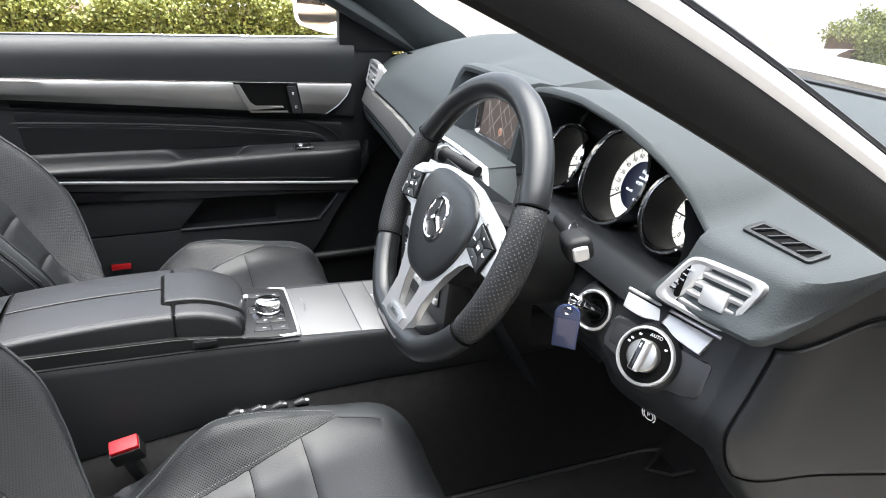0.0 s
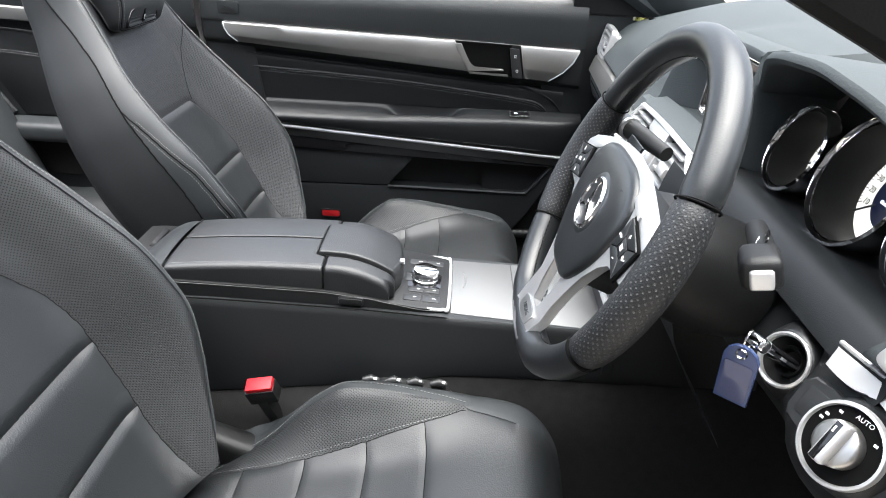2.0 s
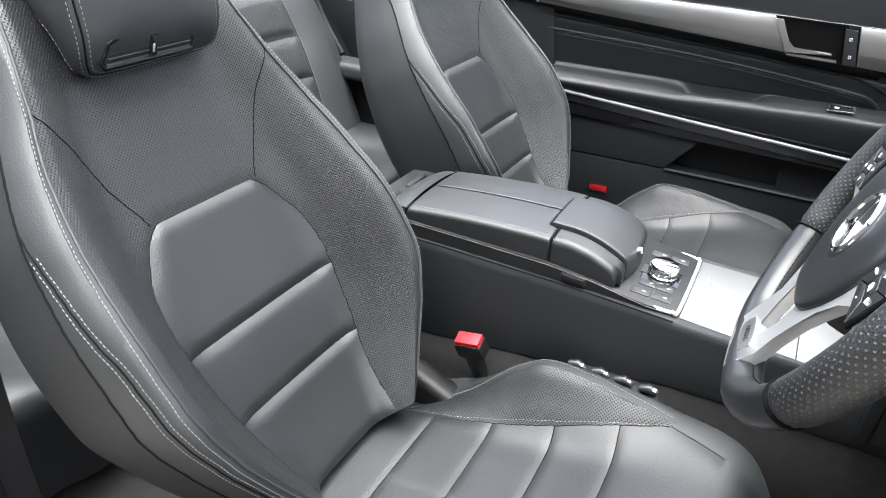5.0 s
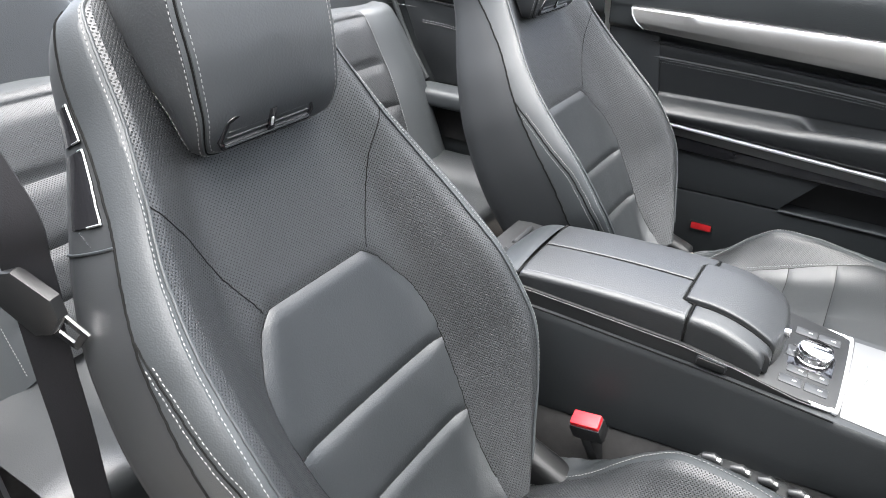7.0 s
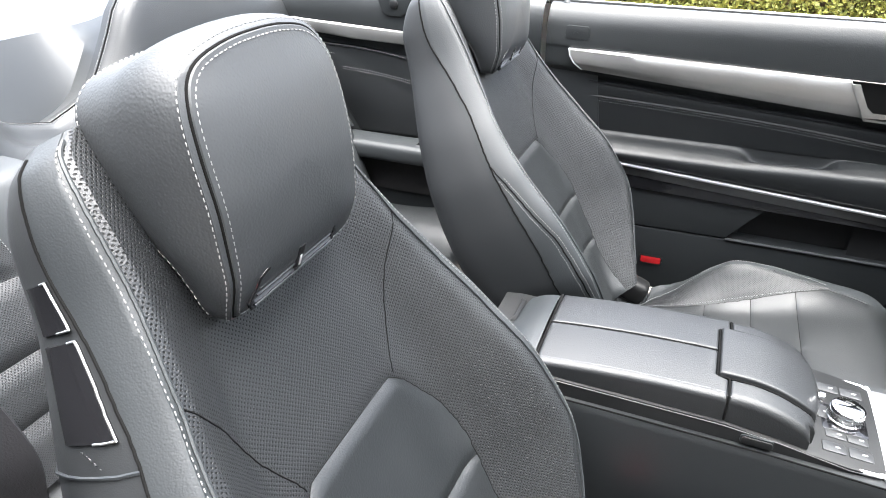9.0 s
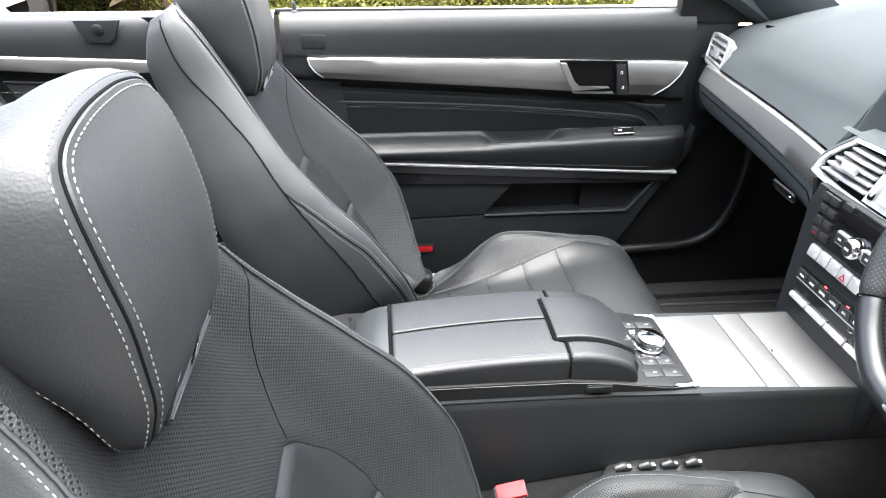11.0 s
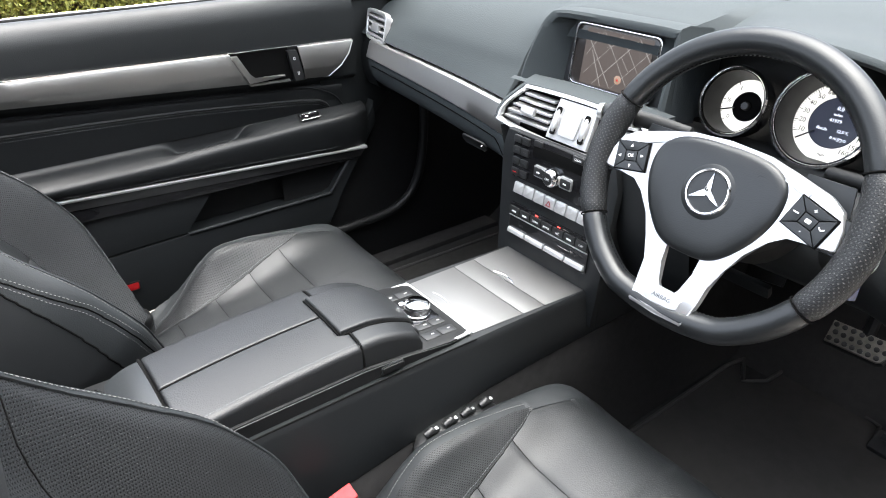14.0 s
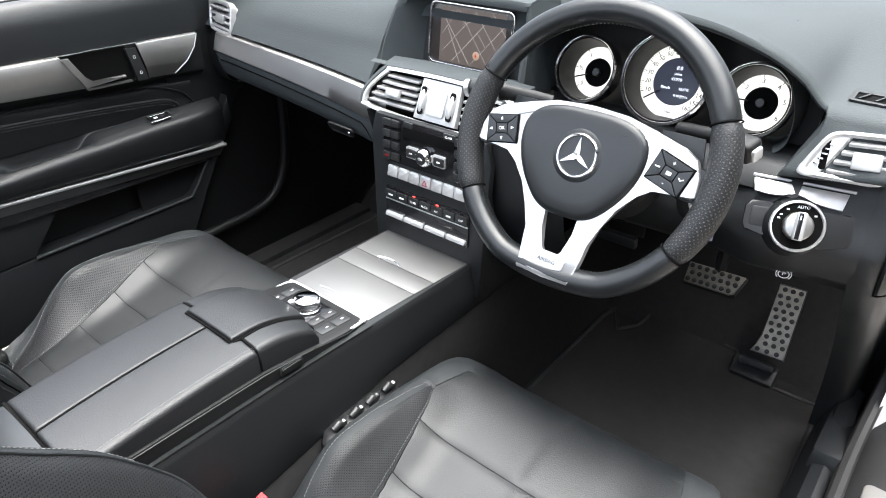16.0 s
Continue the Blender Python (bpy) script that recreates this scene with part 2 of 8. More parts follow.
def bm_grid(P, closed_u=False, closed_v=False, pick=None, bm=None, caps=False):
    """A bmesh from an array of points [v][u][xyz], with a UV map in metres; pick(i, j) keeps a face."""
    bm = bm or bmesh.new()
    P = np.asarray(P, float)
    nv, nu = P.shape[:2]
    layer = bm.loops.layers.uv.verify()
    nxt = np.roll(P, -1, 1)
    du = np.cumsum(np.linalg.norm(nxt - P, axis=2).mean(0))
    us = np.r_[0, du]
    dv = np.linalg.norm(np.roll(P, -1, 0) - P, axis=2).mean(1)
    vs = np.r_[0, np.cumsum(dv)]
    verts = {}

    def vert(i, j):
        key = (i % nv, j % nu)
        if key not in verts:
            verts[key] = bm.verts.new(P[key])
        return verts[key]
    for i in range(nv if closed_v else nv - 1):
        for j in range(nu if closed_u else nu - 1):
            if pick and not pick(i, j):
                continue
            q = [(i, j), (i, j + 1), (i + 1, j + 1), (i + 1, j)]
            vv = [vert(*k) for k in q]
            if len(set(vv)) < 4:
                continue
            f = bm.faces.new(vv)
            for loop, (a, b) in zip(f.loops, q):
                loop[layer].uv = (us[b], vs[a])
    if caps:
        for i in (0, nv - 1):
            bm.faces.new([vert(i, j) for j in range(nu)])
    return bm


def bm_box(size, m=None, bevel=0.0, seg=2, bm=None, taper=(1, 1)):
    """A box with rounded edges; taper narrows its top in x and y."""
    one = bmesh.new()
    bmesh.ops.create_cube(one, size=1.0)
    for v in one.verts:
        k = (v.co.z + 0.5)
        v.co = Vector((v.co.x * size[0] * (1 + (taper[0] - 1) * k), v.co.y * size[1] * (1 + (taper[1] - 1) * k), v.co.z * size[2]))
    if bevel:
        bmesh.ops.bevel(one, geom=list(one.edges), offset=bevel, segments=seg, profile=0.6, affect="EDGES")
    if m is not None:
        one.transform(m)
    return merge(bm, one)


def merge(bm, one):
    if bm is None:
        return one
    me = bpy.data.meshes.new("tmp")
    one.to_mesh(me)
    bm.from_mesh(me)
    bpy.data.meshes.remove(me)
    one.free()
    return bm


def bm_tube(pts, r, seg=8, closed=False, bm=None, flat=1.0, up=None):
    """A tube along points; r may be a number or one for each point; flat squeezes it along its second axis."""
    p = np.array(pts, float)
    n = len(p)
    t = np.roll(p, -1, 0) - np.roll(p, 1, 0) if closed else np.gradient(p, axis=0)
    t /= np.linalg.norm(t, axis=1)[:, None] + 1e-12
    ref = np.array(up if up is not None else (0.0, 0.0, 1.0) if abs(t[0][2]) < 0.9 else (1.0, 0, 0))
    a = ref - t[0] * (ref @ t[0])
    a /= np.linalg.norm(a)
    rows = []
    for i in range(n):
        if up is not None:
            a = np.array(up, float)
        a = a - t[i] * (a @ t[i])
        a /= np.linalg.norm(a)
        b = np.cross(t[i], a)
        rad = r if np.isscalar(r) else r[i]
        rows.append([p[i] + rad * (math.cos(w) * a * flat + math.sin(w) * b) for w in np.linspace(0, 2 * math.pi, seg, endpoint=False)])
    return bm_grid(rows, closed_u=True, closed_v=closed, bm=bm, caps=not closed)


def bm_poly(pts, depth, bevel=0.0, m=None, bm=None, seg=2):
    """A plate with the outline pts (x, y), from z 0 up to depth, its upper edge rounded."""
    one = bmesh.new()
    lo = [one.verts.new((x, y, 0)) for x, y in pts]
    hi = [one.verts.new((x, y, depth)) for x, y in pts]
    n = len(pts)
    one.faces.new(list(reversed(lo)))
    top = one.faces.new(hi)
    for i in range(n):
        one.faces.new((lo[i], lo[(i + 1) % n], hi[(i + 1) % n], hi[i]))
    if bevel:
        bmesh.ops.bevel(one, geom=list(top.edges), offset=bevel, segments=seg, profile=0.6, affect="EDGES")
    if m is not None:
        one.transform(m)
    return merge(bm, one)


def bm_lathe(profile, m=None, seg=32, bm=None):
    """A turned body: profile of (radius, z)."""
    rows = [[(r * math.cos(a), r * math.sin(a), z) for a in np.linspace(0, 2 * math.pi, seg, endpoint=False)] for r, z in profile]
    one = bm_grid(rows, closed_u=True)
    bmesh.ops.remove_doubles(one, verts=one.verts, dist=1e-6)
    if m is not None:
        one.transform(m)
    return merge(bm, one)


def rounded(w, h, r, n=5):
    """The outline of a rectangle with round corners, about the middle."""
    out = []
    for cx, cy, a0 in ((w / 2 - r, h / 2 - r, 0), (-w / 2 + r, h / 2 - r, 90), (-w / 2 + r, -h / 2 + r, 180), (w / 2 - r, -h / 2 + r, 270)):
        for k in range(n):
            a = radians(a0 + 90 * k / (n - 1))
            out.append((cx + r * math.cos(a), cy + r * math.sin(a)))
    return out


def bm_frame(outer, inner, depth, m=None, bm=None, bevel=0.0):
    """A flat ring between two outlines with the same number of points."""
    n = len(outer)
    rows = [[(x, y, 0) for x, y in outer], [(x, y, depth) for x, y in outer], [(x, y, depth) for x, y in inner], [(x, y, 0) for x, y in inner]]
    one = bm_grid(rows, closed_u=True, closed_v=True)
    if bevel:
        es = [e for e in one.edges if all(abs(v.co.z - depth) < 1e-6 for v in e.verts) and len({round(v.co.z, 5) for f in e.link_faces for v in f.verts}) > 1]
        bmesh.ops.bevel(one, geom=es, offset=bevel, segments=2, profile=0.6, affect="EDGES")
    if m is not None:
        one.transform(m)
    return merge(bm, one)


def plane_at(origin, xdir, ydir):
    """A matrix with the given origin, x along xdir and y near ydir."""
    x = Vector(xdir).normalized()
    z = x.cross(Vector(ydir)).normalized()
    y = z.cross(x)
    m = Matrix((x, y, z)).transposed().to_4x4()
    m.translation = Vector(origin)
    return m


def bm_stitch(pts, step=0.0052, length=0.0036, r=0.00055, bm=None, normal=None):
    """Separate stitches of thread along a curve."""
    bm = bm or bmesh.new()
    p = np.array(pts, float)
    d = np.r_[0, np.cumsum(np.linalg.norm(np.diff(p, axis=0), axis=1))]
    s = step * 0.3
    while s + length < d[-1]:
        a = np.array([np.interp(s, d, p[:, k]) for k in range(3)])
        b = np.array([np.interp(s + length, d, p[:, k]) for k in range(3)])
        t = Vector(b - a).normalized()
        q = Vector((0, 0, 1)) if abs(t.z) < 0.9 else Vector((1, 0, 0))
        u = t.cross(q).normalized() * r
        w = t.cross(u).normalized() * r
        va, vb = Vector(a), Vector(b)
        ends = [bm.verts.new(va), bm.verts.new(vb)]
        r1 = [bm.verts.new(va * 0.8 + vb * 0.2 + k) for k in (u, w, -u, -w)]
        r2 = [bm.verts.new(va * 0.2 + vb * 0.8 + k) for k in (u, w, -u, -w)]
        for k in range(4):
            n = (k + 1) % 4
            bm.faces.new((ends[0], r1[n], r1[k]))
            bm.faces.new((r1[k], r1[n], r2[n], r2[k]))
            bm.faces.new((ends[1], r2[k], r2[n]))
        s += step
    return bm


def bm_text(body, size, m, bm=None, depth=0.0002, align="CENTER"):
    cu = bpy.data.curves.new("text", "FONT")
    cu.body, cu.size, cu.align_x, cu.align_y, cu.extrude, cu.resolution_u = body, size, align, "CENTER", depth, 2
    ob = bpy.data.objects.new("text", cu)
    me = bpy.data.meshes.new_from_object(ob)
    me.transform(m)
    bm = bm or bmesh.new()
    bm.from_mesh(me)
    bpy.data.meshes.remove(me)
    bpy.data.objects.remove(ob)
    bpy.data.curves.remove(cu)
    return bm


# ---- ground and surroundings ----
bm = bmesh.new()
bmesh.ops.create_grid(bm, x_segments=60, y_segments=60, size=200.0)
structure("ground", bm, PALE_GRAVEL, "grey-tan gravel parking ground", "ground")
# Unseen wall, added to keep low sky light off the cabin's driver side.
structure("blocker_wall_south", bm_box((16.0, 0.3, 3.4), pose(0.5, -3.1, 1.7)), BLOCKER_GREY, "unseen plain wall added to block low light from the driver side", "wall", smooth=False)
bm = bm_box((60.0, 9.0, 0.02), pose(0, 8.4, 0.008))
structure("gravel_bed", bm, SOIL, "tan gravel bed along the hedge", "gravel", smooth=False)

# ---- car shell ----
car_body = thing("convertible_car", (0.3, 0, 0.1), "white convertible car body with raked black windscreen pillars", "car")

# floor pan, tunnel and bulkhead, closed below
bm = bm_box((2.3, 1.42, 0.03), pose(-0.45, 0, 0.165))
structure("floor", bm, CARPET, "black carpeted car floor", "floor", smooth=False)
bm = bmesh.new()
rows = [[(x, y, z) for x, z in ((0.60, 0.18), (0.72, 0.26), (0.82, 0.42), (0.84, 0.75))] for y in np.linspace(-0.71, 0.71, 8)]
structure("wall_front", bm_grid(rows), CARPET, "black carpeted footwell bulkhead", "wall")
bm = bm_box((0.04, 1.42, 0.55), pose(-1.62, 0, 0.45))
structure("wall_rear", bm, CARPET, "dark carpeted rear bulkhead", "wall", smooth=False)


# ---- seats ----
def ring_parts(P, U, spec, root, closed=True):
    """Cuts one lofted skin along its grid lines into parts; spec: rows of name, material, label, test(i, j)."""
    for name, mat, lab, test in spec:
        part(name, bm_skin(P, U, test, closed), mat, root, lab)


def bm_skin(P, U, test, closed=True):
    """The faces of a skin that pass test(i, j), with the given UV map."""
    bm = bmesh.new()
    layer = bm.loops.layers.uv.verify()
    nv, nu = P.shape[:2]
    verts = {}
    for i in range(nv - 1):
        for j in range(nu if closed else nu - 1):
            if not test(i, j):
                continue
            q = [(i, j), (i, (j + 1) % nu), (i + 1, (j + 1) % nu), (i + 1, j)]
            for k in q:
                if k not in verts:
                    verts[k] = bm.verts.new(P[k])
            f = bm.faces.new([verts[k] for k in q])
            for loop, k in zip(f.loops, q):
                loop[layer].uv = U[k]
    return bm


def backrest_skin(cy):
    """The grid of a backrest's skin, its UV map in metres, and the lines along which it is cut."""
    NV = 170
    spine = spline([(-0.445, 0.375), (-0.500, 0.455), (-0.550, 0.540), (-0.598, 0.620), (-0.640, 0.700), (-0.676, 0.780), (-0.710, 0.860), (-0.745, 0.930), (-0.775, 0.985)], NV)
    width = [(0.375, 0.118), (0.42, 0.158), (0.48, 0.200), (0.55, 0.230), (0.62, 0.234), (0.70, 0.226), (0.77, 0.206), (0.83, 0.179), (0.89, 0.154), (0.95, 0.138), (0.972, 0.128), (0.985, 0.108)]
    bolst = [(0.375, 0.048), (0.42, 0.066), (0.48, 0.086), (0.54, 0.097), (0.60, 0.094), (0.70, 0.066), (0.78, 0.040), (0.86, 0.024), (0.95, 0.014), (0.985, 0.004)]
    thick = [(0.375, 0.09), (0.6, 0.11), (0.8, 0.10), (0.94, 0.080), (0.985, 0.045)]
    inw = [(0.375, 0.082), (0.44, 0.098), (0.52, 0.117), (0.59, 0.125), (0.630, 0.119), (0.655, 0.105), (0.672, 0.094), (0.684, 0.082), (0.691, 0.071), (0.72, 0.066), (0.985, 0.066)]
    drop = [(0.62, 0.0), (0.80, 0.010), (0.90, 0.014), (0.985, 0.008)]
    seam2 = [(0.375, 0.88), (0.58, 0.865), (0.65, 0.855), (0.73, 0.850), (0.81, 0.855), (0.86, 0.875), (0.97, 0.90), (0.985, 0.90)]
    seam3 = [(0.375, -0.005), (0.48, 0.035), (0.60, 0.046), (0.67, 0.036), (0.736, 0.022), (0.80, 0.010), (0.846, -0.006), (0.93, -0.030), (0.985, -0.022)]
    K1, K2, K3, K4, K5 = 12, 30, 42, 48, 60
    tang = np.gradient(spine, axis=0)
    tang /= np.linalg.norm(tang, axis=1)[:, None]
    arc = np.r_[0, np.cumsum(np.linalg.norm(np.diff(spine, axis=0), axis=1))]
    NU = 2 * K5
    P, U = np.zeros((NV, NU, 3)), np.zeros((NV, NU, 2))
    zc = spine[:, 1]
    row = lambda z: int(np.argmin(abs(zc - z)))
    s1, s2, s3 = row(0.478), row(0.562), row(0.691)
    for i in range(NV):
        x0, z0 = spine[i]
        w, b, t, wi, e = value(width, z0), value(bolst, z0), value(thick, z0), value(inw, z0), value(drop, z0)
        full = spline([(0.0, 0.0), (0.30 * w, 0.001), (0.52 * w, 0.10 * b), (0.68 * w, 0.55 * b), (0.80 * w, 0.92 * b), (0.89 * w, b), (0.96 * w, 0.78 * b - e), (1.0 * w, 0.30 * b - 2 * e),
                       (1.005 * w, -0.35 * t), (1.0 * w, -0.6 * t), (0.95 * w, -0.90 * t), (0.80 * w, -1.02 * t), (0.4 * w, -1.08 * t), (0.0, -1.10 * t)], 400)
        d = np.r_[0, np.cumsum(np.linalg.norm(np.diff(full, axis=0), axis=1))]
        n1 = d[np.argmax(full[:, 0] >= wi)]
        n2 = d[np.argmax(full[:, 0] >= value(seam2, z0) * w)]
        n3 = max(n2 + 0.01, d[np.argmax((full[:, 1] < value(seam3, z0)) & (full[:, 0] > 0.93 * w))])
        n4 = d[np.argmax(full[:, 1] < -0.95 * t)]
        marks = np.r_[np.linspace(0, n1, K1, endpoint=False), np.linspace(n1, n2, K2 - K1, endpoint=False), np.linspace(n2, n3, K3 - K2, endpoint=False), np.linspace(n3, n4, K4 - K3, endpoint=False), np.linspace(n4, d[-1], K5 - K4)]
        fx, fz = tang[i][1], -tang[i][0]
        fade = math.exp(-((arc[i] - arc[s3]) / 0.008) ** 2) if i > s3 else 1.0
        for k in range(K5):
            l, dd = np.interp(marks[k], d, full[:, 0]), np.interp(marks[k], d, full[:, 1])
            if k <= K1 and i <= s3:
                g = min(n1 - marks[k], 0.017) / 0.017
                for s in (s1, s2, s3, 0):
                    g = min(g, abs(arc[i] - arc[s]) / 0.015)
                dd += 0.0048 * (1 - (1 - max(0, g)) ** 1.7) - 0.002
            elif k <= K1:
                dd -= 0.002 * fade
            elif k < K2:
                dd -= 0.002 * math.exp(-((marks[k] - n1) / 0.007) ** 2) * fade
            if abs(k - K2) < 2:
                dd -= 0.0022
            for sg, j in ((1, k), (-1, NU - 1 - k)):
                P[i, j] = (x0 + fx * dd, cy + sg * l, z0 + fz * dd)
                U[i, j] = (sg * marks[k], arc[i])
    return P, U, (K1, K2, K3, K5, s1, s2, s3, row, zc)


def seat(sx, sy, label, lever, slide=(0, 0, 0)):
    """A front sports seat; sx, sy is the shift from the driver seat's place, slide that of its cushion."""
    cy = -0.37
    root = thing("car_seat", (-0.35, cy, 0.19), label, "seat", "front seats")
    P, U, lines = backrest_skin(cy)
    NV, NU = P.shape[:2]
    K1, K2, K3, K5, s1, s2, s3, row, zc = lines

    kk = lambda j: min(j, NU - 1 - j)
    kf = lambda j: kk(j) if j < K5 else kk(j) - 1
    inner = lambda i, j: kf(j) < K1 and i < s3
    ring_parts(P, U, [
        ("insert_panel", LEATHER, "", lambda i, j: inner(i, j) and i < s1),
        ("insert_panel", LEATHER, "", lambda i, j: inner(i, j) and s1 <= i < s2),
        ("insert_panel", LEATHER, "", lambda i, j: inner(i, j) and s2 <= i),
        ("perforated_backrest", PERF, "perforated black leather", lambda i, j: not inner(i, j) and kf(j) < K2),
        ("side_bolster", LEATHER_SIDE, "", lambda i, j: K2 <= kf(j) < K3 and j < K5),
        ("side_bolster", LEATHER_SIDE, "", lambda i, j: K2 <= kf(j) < K3 and j >= K5),
        ("back_shell", BACK_SHELL, "smooth dark backrest shell", lambda i, j: kf(j) >= K3)], root)
    bm = bmesh.new()
    cap = [bm.verts.new(p) for p in P[-1]]
    mid = bm.verts.new(P[-1].mean(0) + np.array([0, 0, 0.006]))
    for a, b in zip(cap, cap[1:] + cap[:1]):
        bm.faces.new((a, b, mid))
    part("shoulder_cap", bm, LEATHER_SIDE, root)
    def along(u, lo, hi, z0, z1, sg, lift=0.0):
        """A line on the skin from height z0 to z1, at the share u(z) of the way from column lo to hi."""
        pts = []
        for i in range(row(min(z0, z1)), row(max(z0, z1)) + 1):
            k = lo + (hi - lo) * value(u, zc[i])
            c = int(min(k, K5 - 2))
            j0, j1 = (c, c + 1) if sg > 0 else (NU - 1 - c, NU - 2 - c)
            p = P[i, j0] * (1 - k + c) + P[i, j1] * (k - c)
            n = np.cross(P[min(i + 1, NV - 1), j0] - P[i - 1, j0], P[i, j1] - P[i, j0]) * -sg
            pts.append(p + n / (np.linalg.norm(n) + 1e-12) * lift)
        return np.array(pts)
    flat_u = lambda v: [(0.3, v), (1.0, v)]
    dbl = [(0.375, 0.30), (0.50, 0.36), (0.596, 0.44), (0.63, 0.56), (0.69, 0.76), (0.736, 1.0)]
    for sg in (1, -1):
        part("piping", bm_tube(along(flat_u(0.0), K2, K3, 0.40, 0.980, sg, 0.0008), 0.0016, 6), LEATHER_SIDE, root)
        part("stitching", bm_stitch(along(flat_u(0.0), K2 + 1.6, K3, 0.41, 0.980, sg, 0.0006), r=0.0005), THREAD, root, "pale contrast stitching")
        part("shell_gap", bm_tube(along(flat_u(0.0), K3, K5, 0.385, 0.980, sg, 0.0002), 0.0013, 6), INK, root)
        part("seam_groove", bm_tube(along(dbl, K2, K3, 0.385, 0.732, sg, 0.0001), 0.0011, 6), INK, root)
        for off in (-1.1, 1.1):
            part("stitching", bm_stitch(along(dbl, K2 + off, K3 + off, 0.39, 0.712, sg, 0.0006), r=0.0005), THREAD, root, "pale contrast stitching")
        rim_u = along(flat_u(0.0), K1, K2, 0.40, zc[s3], sg, -0.0002)
        part("seam_groove", bm_tube(rim_u, 0.0008, 5), INK, root)
        curve = [(0.690, 0.06), (0.725, 0.24), (0.778, 0.53), (0.823, 1.0)]
        part("seam_groove", bm_tube(along(curve, K1, K2, 0.690, 0.823, sg, 0.0001), 0.0007, 6), INK, root)
    for si in (s1, s2, s3):
        line_ = np.vstack([P[si, NU - 1 - K1:NU][:], P[si, 0:K1 + 1]])
        part("seam_groove", bm_tube(line_ + np.array([-0.0004, 0, -0.0002]), 0.0009, 5), INK, root)

    # cushion: top line (x, z), half width, bolster height and panel width along x
    NX = 150
    top = spline([(-0.480, 0.358), (-0.40, 0.364), (-0.30, 0.380), (-0.20, 0.400), (-0.11, 0.424), (-0.050, 0.434), (0.000, 0.429), (0.032, 0.405), (0.048, 0.362), (0.042, 0.285)], NX)
    cw = [(-0.48, 0.19), (-0.40, 0.226), (-0.25, 0.240), (-0.12, 0.236), (-0.05, 0.226), (0.0, 0.216), (0.048, 0.190)]
    cb = [(-0.48, -0.055), (-0.44, -0.042), (-0.40, -0.020), (-0.36, 0.004), (-0.32, 0.034), (-0.29, 0.054), (-0.243, 0.072), (-0.18, 0.060), (-0.116, 0.032), (-0.06, 0.012), (0.034, 0.004)]
    cin = [(-0.48, 0.125), (-0.38, 0.128), (-0.28, 0.136), (-0.18, 0.152), (-0.11, 0.172), (-0.078, 0.185), (0.01, 0.150)]
    A1, A2, A3, A4 = 14, 28, 38, 46
    ct = np.gradient(top, axis=0)
    ct /= np.linalg.norm(ct, axis=1)[:, None]
    carc = np.r_[0, np.cumsum(np.linalg.norm(np.diff(top, axis=0), axis=1))]
    MU = 2 * A4
    C, V = np.zeros((NX, MU, 3)), np.zeros((NX, MU, 2))
    xr = lambda x: int(np.argmin(abs(top[:120, 0] - x)))
    seams = [xr(x) for x in (-0.385, -0.300, -0.215, -0.135)]
    tip = xr(-0.078)
    for i in range(NX):
        x0, z0 = top[i]
        w, b, wi = value(cw, x0), value(cb, x0), value(cin, x0)
        if carc[i] > carc[tip]:
            wi = max(0.10, value(cin, -0.078) - 0.25 * (carc[i] - carc[tip]))
        full = spline([(0, 0), (0.30 * w, 0.0), (0.52 * w, 0.06 * b), (0.68 * w, 0.5 * b), (0.80 * w, 0.93 * b), (0.87 * w, b), (0.94 * w, 0.82 * b), (0.985 * w, 0.35 * b), (1.0 * w, -0.02), (1.0 * w, -0.06), (0.98 * w, -0.12), (0.9 * w, -0.13)], 300)
        d = np.r_[0, np.cumsum(np.linalg.norm(np.diff(full, axis=0), axis=1))]
        at = lambda s: np.array([np.interp(s, d, full[:, 0]), np.interp(s, d, full[:, 1])])
        n1 = d[np.argmax(full[:, 0] >= wi)]
        n2 = max(n1 + 0.004, d[np.argmax(full[:, 0] >= 0.83 * w)])
        n3 = max(n2 + 0.004, d[np.argmax(full[:, 1] < -0.03)])
        marks = np.r_[np.linspace(0, n1, A1, endpoint=False), np.linspace(n1, n2, A2 - A1, endpoint=False), np.linspace(n2, n3, A3 - A2, endpoint=False), np.linspace(n3, d[-1], A4 - A3)]
        for k in range(A4):
            l, dd = at(marks[k])
            if k <= A1 and i > 2:
                g = min(n1 - marks[k], 0.012) / 0.012 if i < tip + 20 else 1
                for s in seams:
                    g = min(g, abs(carc[i] - carc[s]) / 0.010)
                dd += 0.0022 * (1 - (1 - max(0, g)) ** 1.7) - 0.0012
            elif k < A2 and i < tip:
                dd -= 0.002 * math.exp(-((marks[k] - n1) / 0.006) ** 2)
            if abs(k - A2) < 2 and i < tip:
                dd -= 0.002
            nx, nz = (-ct[i][1], ct[i][0])
            if dd < 0:
                side = min(1, -dd / 0.03)
                px, pz = x0 + nx * dd * (1 - side) - 0.02 * side * max(0, (x0 + 0.06) / 0.07), z0 + (nz * (1 - side) + side) * dd
                pz = max(pz, 0.262)
            else:
                px, pz = x0 + nx * dd, z0 + nz * dd
            for sg, j in ((1, k), (-1, MU - 1 - k)):
                C[i, j] = (px, cy + sg * l, pz)
                V[i, j] = (sg * marks[k], carc[i])
    C += np.array(slide)
    ck = lambda j: min(j, MU - 1 - j)
    cf = lambda j: ck(j) if j < A4 else ck(j) - 1
    ctr = lambda i, j: cf(j) < A1 and j != A4 - 1
    spec = []
    ends = [0, *seams, NX]
    for n in range(5):
        spec.append(("cushion_panel", LEATHER, "", lambda i, j, a=ends[n], b=ends[n + 1]: ctr(i, j) and a <= i < b))
